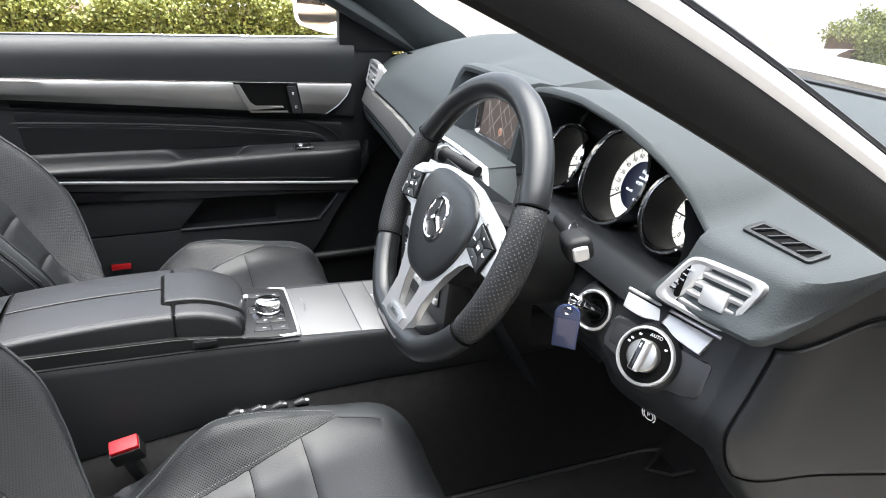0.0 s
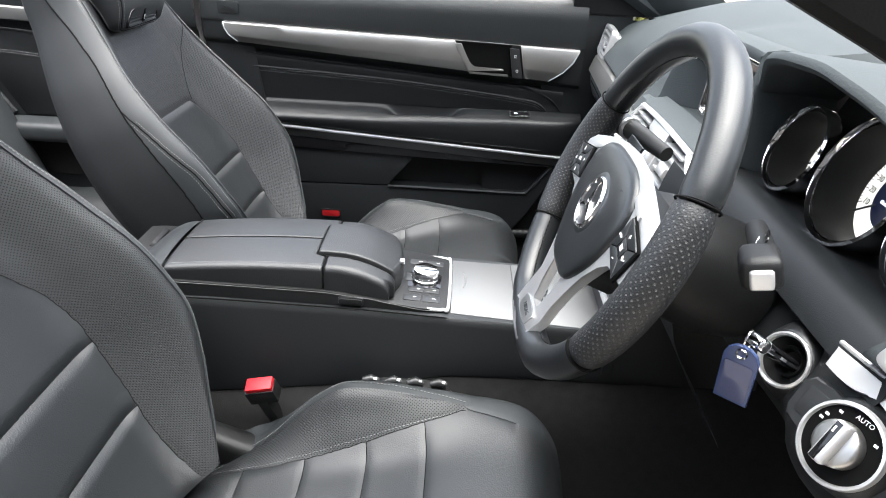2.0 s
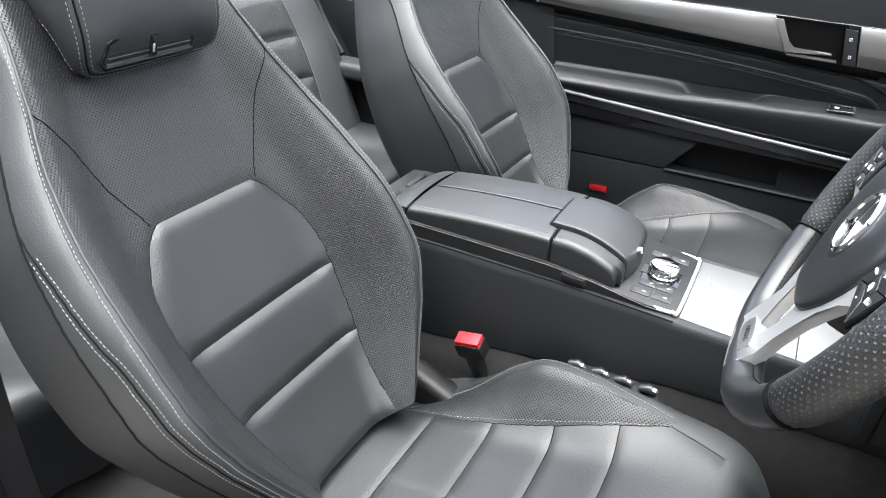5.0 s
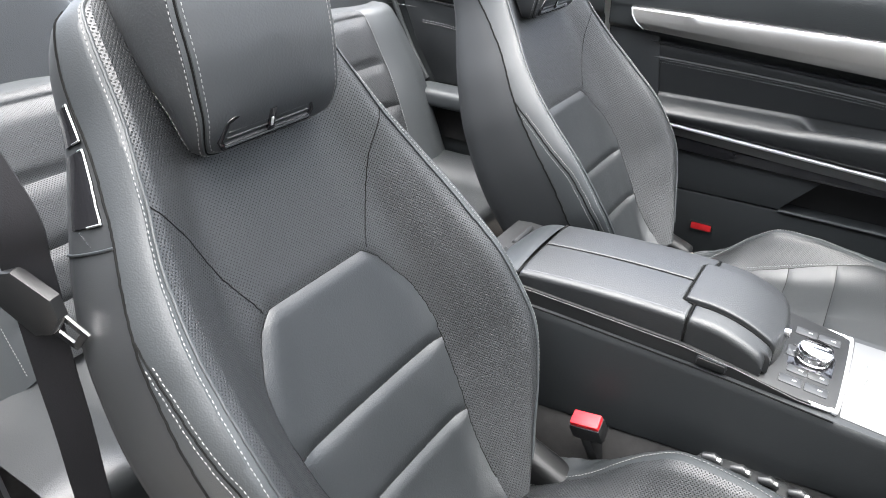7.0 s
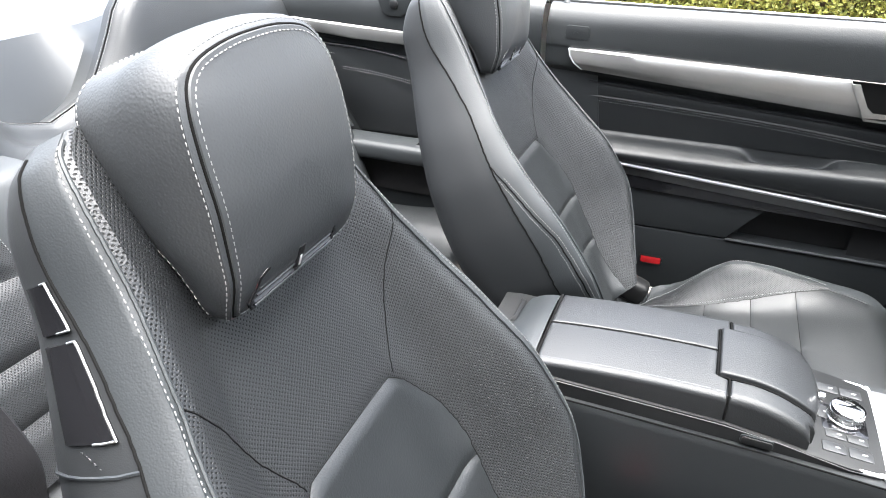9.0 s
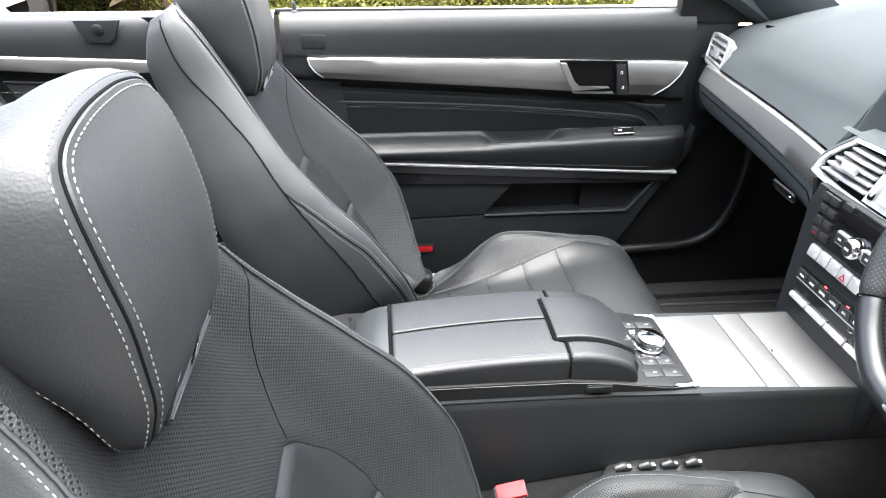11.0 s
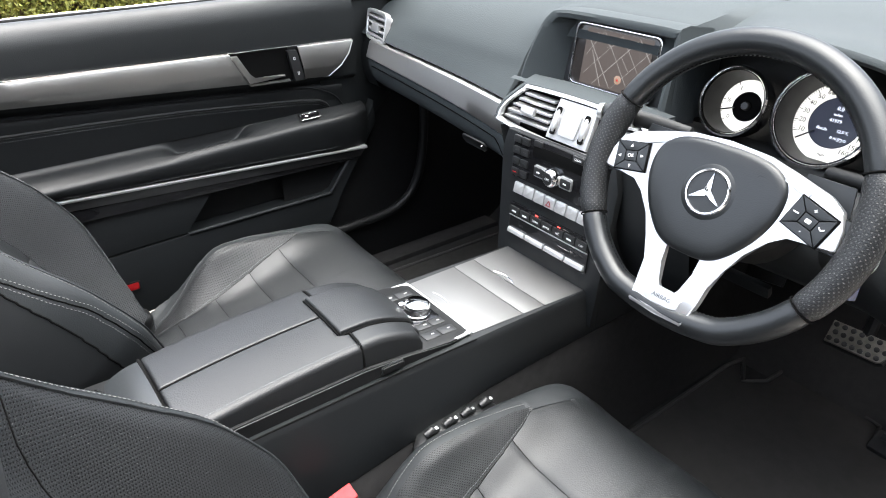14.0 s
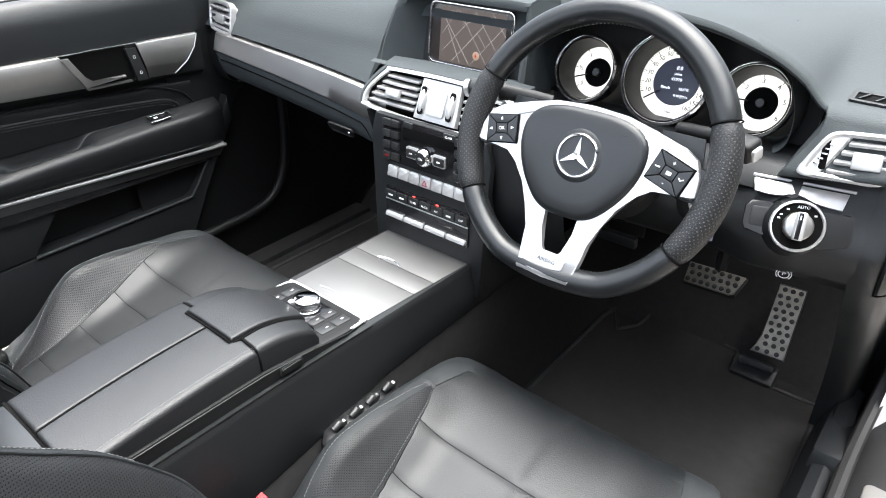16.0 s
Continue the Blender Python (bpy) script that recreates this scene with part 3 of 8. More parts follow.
    spec += [("cushion_bolster", PERF, "perforated black leather", lambda i, j: A1 <= cf(j) < A2 and i < tip and j < A4),
             ("cushion_bolster", PERF, "perforated black leather", lambda i, j: A1 <= cf(j) < A2 and i < tip and j >= A4),
             ("cushion_side", LEATHER_SIDE, "", lambda i, j: j != A4 - 1 and j < A4 and (cf(j) >= A2 or (i >= tip and A1 <= cf(j)))),
             ("cushion_side", LEATHER_SIDE, "", lambda i, j: j != A4 - 1 and j >= A4 and (cf(j) >= A2 or (i >= tip and A1 <= cf(j))))]
    ring_parts(C, V, spec, root)
    for j in (A2 + 1, MU - 2 - A2):
        part("stitching", bm_stitch(C[4:tip, j] + np.array([0, 0, 0.0012]), r=0.0006), THREAD, root, "pale contrast stitching")
    for j in (A1 + 1, MU - 2 - A1):
        part("stitching", bm_stitch(C[10:tip, j] + np.array([0, 0, 0.0006]), r=0.0004), THREAD_DARK, root)
    for si in seams:
        line_ = np.vstack([C[si, MU - 1 - A1:MU], C[si, 0:A1 + 1]])
        part("seam_groove", bm_tube(line_ + np.array([0, 0, -0.0003]), 0.0008, 5), INK, root)
    for sg in (1, -1):
        j = A1 if sg > 0 else MU - 1 - A1
        part("seam_groove", bm_tube(C[8:tip, j] + np.array([0, 0, -0.0003]), 0.0008, 5), INK, root)
    part("seat_base", bm_box((0.40, 0.38, 0.085), pose(-0.24, cy, 0.232), 0.02), DARK, root)
    for yy in (-0.165, 0.165):
        part("seat_rail", bm_box((0.50, 0.035, 0.03), pose(-0.26, cy + yy, 0.195), 0.006), DARK, root)
        part("hinge_cover", bm_box((0.12, 0.045, 0.055), pose(-0.445, cy + yy * 1.22, 0.338, 0, 20), 0.016, 3), DARK, root)

    # headrest: a front face and a gusset that tapers to its lower end
    NT = 96
    half = [(0.050, 0.845), (0.074, 0.847), (0.085, 0.858), (0.088, 0.90), (0.089, 0.95), (0.088, 0.985), (0.082, 1.012), (0.066, 1.030), (0.035, 1.038)]
    outline = spline([(0.0, 0.845), *half, (0.0, 1.040), *[(-y, z) for y, z in half[::-1]]], NT, True)
    cen = 0.948
    depth = [(0.845, 0.018), (0.88, 0.042), (0.91, 0.064), (0.95, 0.086), (1.00, 0.096), (1.040, 0.090)]
    front = lambda z: value([(0.845, -0.682), (0.858, -0.675), (0.89, -0.667), (0.93, -0.668), (0.97, -0.674), (1.005, -0.682), (1.025, -0.688), (1.040, -0.690)], z)
    sink = lambda z: max(0, (z - 0.90) / 0.14)
    R = []
    for s in (0.001, 0.2, 0.4, 0.6, 0.75, 0.87, 0.94, 0.975, 1.0):
        R.append([(front(cen + (z - cen) * s) + 0.009 * (1 - s ** 3), cy + y * s, cen + (z - cen) * s) for y, z in outline])
    n_front = len(R) - 1
    R[-1] = [(x - 0.0015, cy + (y - cy) * 0.985, cen + (z - cen) * 0.985) for x, y, z in R[-1]]
    for q in (0.04, 0.10, 0.20, 0.32, 0.45, 0.58, 0.70, 0.82, 0.92, 1.0):
        bulge = 0.012 * math.sin(math.pi * min(1, q * 0.9 + 0.05)) ** 0.8
        R.append([(front(z) - q * value(depth, z), cy + y * (1 + bulge / 0.1 * min(1, value(depth, z) / 0.06)), z + (0.007 * math.sin(math.pi * min(1, 1.6 * q)) - 0.022 * q ** 1.6) * sink(z)) for y, z in outline])
    n_back = len(R) - 1
    for s in (0.96, 0.85, 0.6, 0.3, 0.001):
        R.append([(front(z) - value(depth, z) - 0.014 * (1 - s ** 2), cy + y * s, cen + (z - 0.022 * sink(z) - cen) * s) for y, z in outline])
    R = np.array(R)
    UV = np.zeros((*R.shape[:2], 2))
    head = part("headrest", bm_skin(R, UV, lambda i, j: n_front <= i < n_back), LEATHER_HEAD, root, "grained leather headrest")
    part("front_face", bm_skin(R, UV, lambda i, j: i < n_front), LEATHER_HEAD, head)
    part("back_face", bm_skin(R, UV, lambda i, j: i >= n_back), LEATHER_HEAD, head)
    rim = R[n_front]
    part("seam_groove", bm_tube(rim, 0.0012, 6, closed=True), INK, head)
    for a, b, far in ((n_front, n_front - 3, 0.0065), (n_front, n_front + 3, 0.0065), (n_back, n_back - 3, 0.004)):
        way = [R[k] for k in range(a, b + (1 if b > a else -1), 1 if b > a else -1)]
        loop = []
        for j in range(NT):
            cum = np.r_[0, np.cumsum([np.linalg.norm(q[j] - p[j]) for p, q in zip(way, way[1:])])]
            loop.append([np.interp(far, cum, [p[j][n] for p in way]) for n in range(3)])
        loop = np.array(loop)
        outw = R[a] - np.array([-0.72, cy, cen])
        outw /= np.linalg.norm(outw, axis=1)[:, None]
        loop = loop + outw * 0.0006
        loop = np.vstack([loop, loop[:1]])
        part("stitching", bm_stitch(loop, r=0.0005), THREAD, head, "pale contrast stitching")
    # neck-level air vent in the lower front of the headrest
    vm = plane_at((-0.6712, cy - 0.012, 0.868), (0, 1, 0), (0.32, 0, 1))
    vo = [(-0.056, -0.016), (0.056, -0.016), (0.062, -0.006), (0.054, 0.014), (0.046, 0.018), (-0.046, 0.018), (-0.054, 0.014), (-0.062, -0.006)]
    part("vent_recess", bm_poly([(x * 0.95, y * 0.9) for x, y in vo], 0.003, 0, vm @ pose(0, 0, -0.001)), INK, root)
    vent = part("air_vent", bm_frame(vo, [(x * 0.92, y * 0.78) for x, y in vo], 0.0065, vm @ pose(0, 0, -0.002), bevel=0.0012), GLOSS, root, "gloss black air vent")
    for k in range(4):
        part("slat", bm_box((0.108 - 0.003 * k, 0.0016, 0.005), vm @ pose(0, -0.0090 + 0.0062 * k, 0.002, 25)), BUTTON, vent)
    part("lower_strip", bm_tube([vm @ Vector((x, -0.0115, 0.005)) for x in (-0.055, 0.0, 0.055)], 0.0012, 6), SHELL, vent)
    part("centre_post", bm_box((0.009, 0.028, 0.005), vm @ pose(0.002, 0, 0.003), 0.001), GLOSS, vent)
    part("slider", bm_box((0.0035, 0.010, 0.004), vm @ pose(0.002, -0.001, 0.004), 0.001), SILVER, vent)
    if lever:
        def inlay(z0, z1, k0, k1, out):
            rows_ = []
            i0, i1 = row(z0), row(z1)
            for i in [i0, *range(i0, i1 + 1), i1]:
                line = []
                for n, k in enumerate([k0, *np.linspace(k0, k1, 6), k1]):
                    c = int(k)
                    p = P[i, NU - 1 - c] * (1 - k + c) + P[i, NU - 2 - c] * (k - c)
                    edge = n in (0, 7)
                    line.append(p + np.array([0, -1, 0]) * (-0.001 if edge else out))
                rows_.append(line)
            rows_[0] = [p + np.array([0, 0.001 + out, 0]) for p in rows_[1]]
            rows_[-1] = [p + np.array([0, 0.001 + out, 0]) for p in rows_[-2]]
            return np.array(rows_)
        for nm, z0, z1, k1 in (("backrest_button", 0.885, 0.914, K3 + 3.4), ("release_lever", 0.818, 0.878, K3 + 3.6)):
            g = inlay(z0, z1, K3 + 0.5, k1, 0.0020)
            lev = part(nm, bm_grid(g), GLOSS, root, "gloss black control with a chrome edge")
            edge_ = g[1:-1, 1] + np.array([0.0004, -0.0004, 0])
            part("chrome_edge", bm_tube(np.vstack([g[-2, 1:3][::-1], edge_[::-1], g[1, 1:4]]), 0.0010, 6), ALU, lev)
        i0 = row(0.800)
        part("plate_joint", bm_tube(P[i0, NU - 7 - K3:NU - K3] + np.array([0, -0.0005, 0]), 0.0015, 6), SHELL, root)
        i1 = row(0.807)
        tm = plane_at(P[i1, NU - 3 - K3] + np.array([0, -0.0008, 0]), (0.75, -0.02, -0.55), (0.55, -0.25, 0.75))
        part("lettering", bm_text("AIRBAG", 0.0075, tm), SHELL, root)
    root.location = Vector(root.location) + Vector((sx, sy, 0))
    return root


seat(0.0, 0.0, "black leather driver seat with perforated bolsters and pale stitching", True)
seat(-0.045, 0.74, "black leather passenger seat with perforated bolsters and pale stitching", False, (0.033, 0, -0.022))


# ---- centre console ----
console = thing("centre_console", (-0.2, 0, 0.2), "black centre console with aluminium covers and padded split armrest", "console")
side_low = [(-0.66, 0.372), (-0.507, 0.388), (-0.262, 0.420), (-0.115, 0.446), (0.02, 0.450), (0.18, 0.450), (0.34, 0.452)]
rows = []
for x, zt in ((-0.66, 0.51), (-0.60, 0.546), (-0.45, 0.546), (-0.25, 0.543), (-0.11, 0.537), (0.02, 0.532), (0.14, 0.527), (0.34, 0.520)):
    zl = value(side_low, x)
    half = [(0.100, zl), (0.1125, zl + 0.001), (0.1135, zl + 0.006), (0.108, 0.5 * zl + 0.5 * zt), (0.1005, zt - 0.012), (0.099, zt - 0.004), (0.095, zt), (0.085, zt)]
    rows.append([(x, -y, z) for y, z in half] + [(x, y, z) for y, z in reversed(half)])
part("console_body", bm_grid(rows, caps=True), TRIM, console, "grained black side panels")
# tray that carries armrest and control panel
tray = [(-0.62, 0.084), (-0.60, 0.090), (-0.30, 0.090), (-0.16, 0.088), (-0.128, 0.084), (-0.118, 0.074), (-0.116, 0.0)]
tray = tray + [(x, -y) for x, y in reversed(tray[:-1])]
tray_top = lambda x: value([(-0.62, 0.571), (-0.30, 0.567), (-0.235, 0.560), (-0.18, 0.549), (-0.116, 0.5415)], x)
rows = []
for off, h in ((0.0, -0.030), (0.0, -0.004), (-0.001, -0.001), (-0.004, 0.0)):
    rows.append([(x, y * (1 + off / 0.09), tray_top(x) + h) for x, y in tray])
part("armrest_tray", bm_grid(rows, closed_u=True, caps=True), DARK, console)
part("tray_edge", bm_tube([(x, -y - 0.0006, tray_top(x) - 0.003) for x, y in ((-0.56, 0.090), (-0.43, 0.090), (-0.30, 0.090), (-0.235, 0.089), (-0.16, 0.088), (-0.128, 0.084))], 0.0006, 6), SHELL, console)
part("tray_joint", bm_tube([(x, -0.0985, z) for x, z in ((-0.60, 0.5472), (-0.45, 0.5475), (-0.25, 0.5445), (-0.12, 0.5385))], 0.0012, 6), INK, console)
slot = part("latch_button", bm_poly(rounded(0.034, 0.010, 0.003), 0.004, 0.001, plane_at((-0.260, -0.0905, 0.5525), (1, 0, -0.03), (0, 0, 1))), DARK, console)
part("latch_edge", bm_frame(rounded(0.037, 0.013, 0.004), rounded(0.034, 0.010, 0.003), 0.002, plane_at((-0.260, -0.0905, 0.5525), (1, 0, -0.03), (0, 0, 1))), SHELL, slot)


def leaf(name, ya, yb, xa, xb, top, low, r, parent, rr=0.008):
    """A padded leaf between the sides ya and yb and the ends xa(y) and xb(y), its upper edges rounded."""
    nx, ny = 34, 22
    ease = lambda n: [0.5 - 0.5 * math.cos(math.pi * k / n) for k in range(n + 1)]
    rows = []
    for fy in ease(ny):
        row = []
        y = ya + (yb - ya) * fy
        x0, x1 = xa(y), xb(y)
        for fx in ease(nx):
            x = x0 + (x1 - x0) * fx
            drop = 0.0
            for d, e in ((x - x0, 0.003), (x1 - x, 0.003 if x1 < -0.25 else r), (y - ya, r if -ya > yb else 0.0025), (yb - y, r if yb > -ya else 0.0025)):
                if d < e:
                    drop += e - math.sqrt(max(0.0, e * e - (e - d) ** 2))
            row.append((x, y, top(x, y) - min(drop, 1.2 * r)))
        rows.append(row)
    P = np.array(rows)
    rim = [(0, j) for j in range(nx + 1)] + [(i, nx) for i in range(1, ny + 1)] + [(ny, j) for j in range(nx - 1, -1, -1)] + [(i, 0) for i in range(ny - 1, 0, -1)]
    bm = bm_grid(P)
    bm_grid([[P[k] for k in rim], [(P[k][0], P[k][1], low(P[k][0])) for k in rim]], closed_u=True, bm=bm)
    bmesh.ops.remove_doubles(bm, verts=bm.verts, dist=1e-5)
    return part(name, bm, ARM_LEATHER, parent)


crest = lambda x: 0.607 - 0.30 * (x + 0.32) ** 2
dome = lambda x, y: crest(x) - 1.1 * max(0, abs(y) - 0.01) ** 2
flat_low = lambda x: tray_top(x) - 0.002
notch = lambda y: -0.302 if abs(y) > 0.0515 else -0.316
lid1 = leaf("armrest_lid", -0.086, -0.0010, lambda y: -0.532, notch, dome, flat_low, 0.007, console)
leaf("armrest_lid", 0.0010, 0.086, lambda y: -0.532, notch, dome, flat_low, 0.007, console)
front_fall = lambda x, y: dome(x, y) - 3.4 * max(0, x + 0.285) ** 2
taper = lambda x: 0.050 - 0.08 * max(0.0, x + 0.30)
for ya, yb in ((-0.084, -0.0525), (0.0525, 0.084)):
    leaf("armrest_front_pad", ya, yb, lambda y: -0.2990, lambda y: -0.200 - 0.006 * (abs(y) > 0.07), front_fall, flat_low, 0.009, console)
thumb_top = lambda x, y: front_fall(x, y) + 0.0050
leaf("armrest_thumb_pad", -0.0500, 0.0500, lambda y: -0.3130, lambda y: -0.192 - 3.0 * y * y, thumb_top, flat_low, 0.006, console)
for sgn in (1, -1):
    part("pad_gap", bm_tube([(x, sgn * 0.0513, front_fall(x, 0.0513) - 0.0012) for x in np.linspace(-0.312, -0.206, 14)], 0.0016, 6), INK, console)
    part("pad_gap", bm_tube([(-0.3005, sgn * y, dome(-0.3005, y) - 0.0012) for y in np.linspace(0.052, 0.080, 8)] + [(-0.3005, sgn * 0.0868, 0.585), (-0.3005, sgn * 0.0868, 0.570)], 0.0015, 6), INK, console)
part("pad_gap", bm_tube([(-0.3145, y, dome(-0.3145, y) - 0.0008) for y in np.linspace(-0.051, 0.051, 12)], 0.0016, 6), INK, console)
part("pad_gap", bm_tube([(x, 0, dome(x, 0) - 0.0012) for x in np.linspace(-0.532, -0.317, 20)], 0.0016, 6), INK, console)
part("release_button", bm_lathe([(0, 0.003), (0.005, 0.003), (0.0062, 0.001), (0.0062, -0.004)], plane_at((-0.1935, -0.012, 0.580), (0, -1, 0), (0, 0, 1)), 20), CHROME, console, "small chrome armrest release button")
for y in (-0.0795,):
    for dy in (0.0, 0.004):
        st = [(x, y + dy, dome(x, y + dy) - 0.0006 + 0.15 * dy) for x in np.linspace(-0.528, -0.306, 40)] + [(x, y + dy, front_fall(x, y + dy) - 0.0022) for x in np.linspace(-0.295, -0.222, 14)]
        part("stitching", bm_stitch(st, step=0.004, length=0.003, r=0.0004), THREAD_DARK, lid1)
part("hinge_gap", bm_box((0.004, 0.170, 0.05), pose(-0.5345, 0, 0.562), 0.001), INK, console)
# rear end with air vents
rows = []
for s in np.linspace(0, 1, 10):
    x = -0.537 - 0.098 * s
    z = 0.593 - 0.080 * s ** 2.0
    rows.append([(x, y, z - 1.1 * y * y - (0.05 if abs(y) > 0.0815 else 0)) for y in (-0.086, -0.085, -0.080, -0.06, -0.03, 0.0, 0.03, 0.06, 0.080, 0.085, 0.086)])
cap = part("rear_cap", bm_grid(rows), SHELL, console)
part("cap_front", bm_box((0.075, 0.165, 0.09), pose(-0.59, 0, 0.508), 0.01), DARK, console)
for yy in (-0.042, 0.042):
    vm = plane_at((-0.603, yy, 0.5565), (0, 1, 0), (1, 0, 1.32))
    v = part("rear_vent", bm_frame(rounded(0.066, 0.050, 0.012), rounded(0.058, 0.042, 0.009), 0.006, vm @ pose(0, 0, -0.002), bevel=0.001), DARK, console, "black rear air vent")
    part("vent_hole", bm_poly(rounded(0.058, 0.042, 0.009), 0.001, 0, vm @ pose(0, 0, 0.0003)), INK, v)
    for k in range(4):
        part("slat", bm_box((0.056, 0.003, 0.009), vm @ pose(0, -0.015 + 0.010 * k, 0.004, 35)), SHELL, v)

# control panel
cm = plane_at((-0.160, 0.0, 0.5375), (1, 0, -0.06), (0, 1, 0))
edge_out = [(-0.060, -0.083), (0.022, -0.083), (0.034, -0.080), (0.041, -0.070), (0.041, 0.070), (0.034, 0.080), (0.022, 0.083), (-0.060, 0.083)]
panel = part("control_panel", bm_poly([(x - 0.002, y * 0.97) for x, y in edge_out], 0.005, 0.001, cm), PANEL_METAL, console, "polished dark silver control panel")
rim_line = spline([tuple(cm @ Vector((x, y, 0.0055))) for x, y in edge_out], 60)
part("panel_frame", bm_tube(rim_line, 0.0027, 8), SILVER, console, "silver edge of the control panel")
knob = part("rotary_knob", bm_lathe([(0, 0.0235), (0.0165, 0.0235), (0.0190, 0.0220), (0.0200, 0.017), (0.0196, 0.008), (0.0210, 0.007), (0.0215, 0.0)], cm @ pose(0.002, 0.000, 0.005), 48), CHROME, console, "ribbed chrome rotary knob")
for k in range(40):
    a = 2 * math.pi * k / 40
    part("rib", bm_box((0.0008, 0.0014, 0.009), cm @ pose(0.002 + 0.0200 * math.cos(a), 0.0200 * math.sin(a), 0.0180, 0, 0, math.degrees(a))), CHROME, knob)
part("knob_base", bm_poly(rounded(0.052, 0.050, 0.006), 0.0026, 0.0008, cm @ pose(0.002, -0.003, 0.005)), GLOSS, knob, "gloss black knob base")
for x, y, w, h in ((-0.014, -0.0585, 0.026, 0.017), (0.015, -0.0585, 0.026, 0.017), (-0.010, -0.0335, 0.023, 0.015), (0.014, -0.0335, 0.023, 0.015), (-0.012, 0.0560, 0.026, 0.017), (0.016, 0.0560, 0.026, 0.017), (-0.022, 0.004, 0.012, 0.024)):
    b = part("push_button", bm_poly(rounded(w, h, 0.002), 0.0034, 0.0008, cm @ pose(x, y, 0.005)), BUTTON, panel)
    part("button_mark", bm_box((0.005, 0.0012, 0.0003), cm @ pose(x + 0.004, y + 0.001, 0.0085)), WHITE_INK, b)
# aluminium covers on a gently falling deck
deck = plane_at((-0.117, 0.0, 0.5340), (1, 0, -0.042), (0, 1, 0))
deck_half = lambda x: 0.0845 + 0.04 * x
plate_ = lambda a, b, inset: [(a, -deck_half(a) + inset), (b, -deck_half(b) + inset), (b, deck_half(b) - inset), (a, deck_half(a) - inset)]
part("deck", bm_poly(plate_(0.0, 0.25, -0.002), 0.003, 0.001, deck @ pose(0, 0, -0.003)), SILVER, console, "silver deck edge")
for x0, x1 in ((0.002, 0.0985), (0.0998, 0.1435), (0.1448, 0.236)):
    cover = part("roller_cover", bm_poly(plate_(x0, x1, 0.001), 0.004, 0.0010, deck @ pose(0, 0, 0.0005)), DECK_ALU, console, "brushed satin aluminium cover")
    if x0 < 0.01:
        part("finger_edge", bm_tube([deck @ Vector((0.020 + 0.004 * (1 - (y / 0.022) ** 2), y + 0.018, 0.0046)) for y in np.linspace(-0.022, 0.022, 9)], 0.0009, 6), ALU, cover)
    if x0 > 0.14:
        part("finger_edge", bm_tube([deck @ Vector((0.1465 + 0.007 * (1 - (y / 0.024) ** 2), y + 0.012, 0.0048)) for y in np.linspace(-0.024, 0.024, 9)], 0.0013, 6), CHROME, cover)


# ---- passenger door ----
door = thing("door_panel", (-0.27, 0.70, 0.3), "black leather passenger door panel with aluminium strip and open pocket", "door panel")


def line(x0, a, x1, b):
    return lambda x: a + (b - a) * (x - x0) / (x1 - x0)




def on_door(pts, y, depth, bevel=0.001):
    """A plate with the outline (x, z), its face at y, facing the cabin."""
    return bm_poly(list(pts), depth, bevel, plane_at((0, y + depth, 0), (1, 0, 0), (0, 0, 1)))


strip_top, strip_low = line(-0.68, 0.813, 0.153, 0.791), line(-0.668, 0.771, 0.092, 0.716)
xs = np.linspace(-0.735, 0.165, 50)


def upper(x):
    t, l = strip_top(x), strip_low(x)
    return spline([(0.775, 0.884), (0.756, 0.895), (0.735, 0.899), (0.716, 0.890), (0.703, 0.868), (0.699, 0.840), (0.698, t + 0.006), (0.700, t - 0.004), (0.702, l + 0.004), (0.706, l - 0.004), (0.716, l - 0.013), (0.722, l - 0.022)], 48)


def insert(x):
    l = strip_low(x)
    return spline([(0.724, l - 0.019), (0.717, l - 0.025), (0.714, l - 0.036), (0.716, l - 0.060), (0.719, 0.5 * (l - 0.06) + 0.5 * 0.638), (0.722, 0.634)], 30)


part("upper_panel", bm_grid([[(x, y, z) for y, z in upper(x)] for x in xs]), SHADED_PAD, door, "grained soft upper door panel")
part("insert_panel", bm_grid([[(x, y, z) for y, z in insert(x)] for x in np.linspace(-0.64, 0.13, 40)]), DOOR_LEATHER, door, "black leather insert")
part("edge_frame", on_door([(-0.735, 0.50), (-0.60, 0.50), (-0.600, 0.62), (-0.622, 0.78), (-0.735, 0.80)], 0.7135, 0.02), TRIM, door)
fr = [(x, 0.7125, strip_low(x) - 0.024) for x in np.linspace(-0.635, 0.03, 20)] + [(0.075, 0.713, 0.682), (0.108, 0.713, 0.664), (0.130, 0.713, 0.636)]
part("insert_piping", bm_tube(spline(fr, 60), 0.0018, 6), DOOR_LEATHER, door)
st = [(-0.624, 0.7155, 0.707), (-0.43, 0.7145, 0.699), (-0.244, 0.7145, 0.688), (-0.06, 0.7145, 0.671), (0.045, 0.7145, 0.659), (0.078, 0.715, 0.648), (0.096, 0.7165, 0.630)]
for dz in (0.0, -0.0055):
    part("stitching", bm_stitch(spline([(x, y - 0.0012, z + dz) for x, y, z in st], 120), r=0.0003, step=0.0045, length=0.003), THREAD_DARK, door, "pale contrast stitching")
part("seam_fold", bm_tube(spline([(x, y + 0.0008, z + 0.004) for x, y, z in st], 80), 0.0034, 8), DOOR_LEATHER, door)

# armrest with a grab recess
ax = np.linspace(-0.66, 0.178, 90)


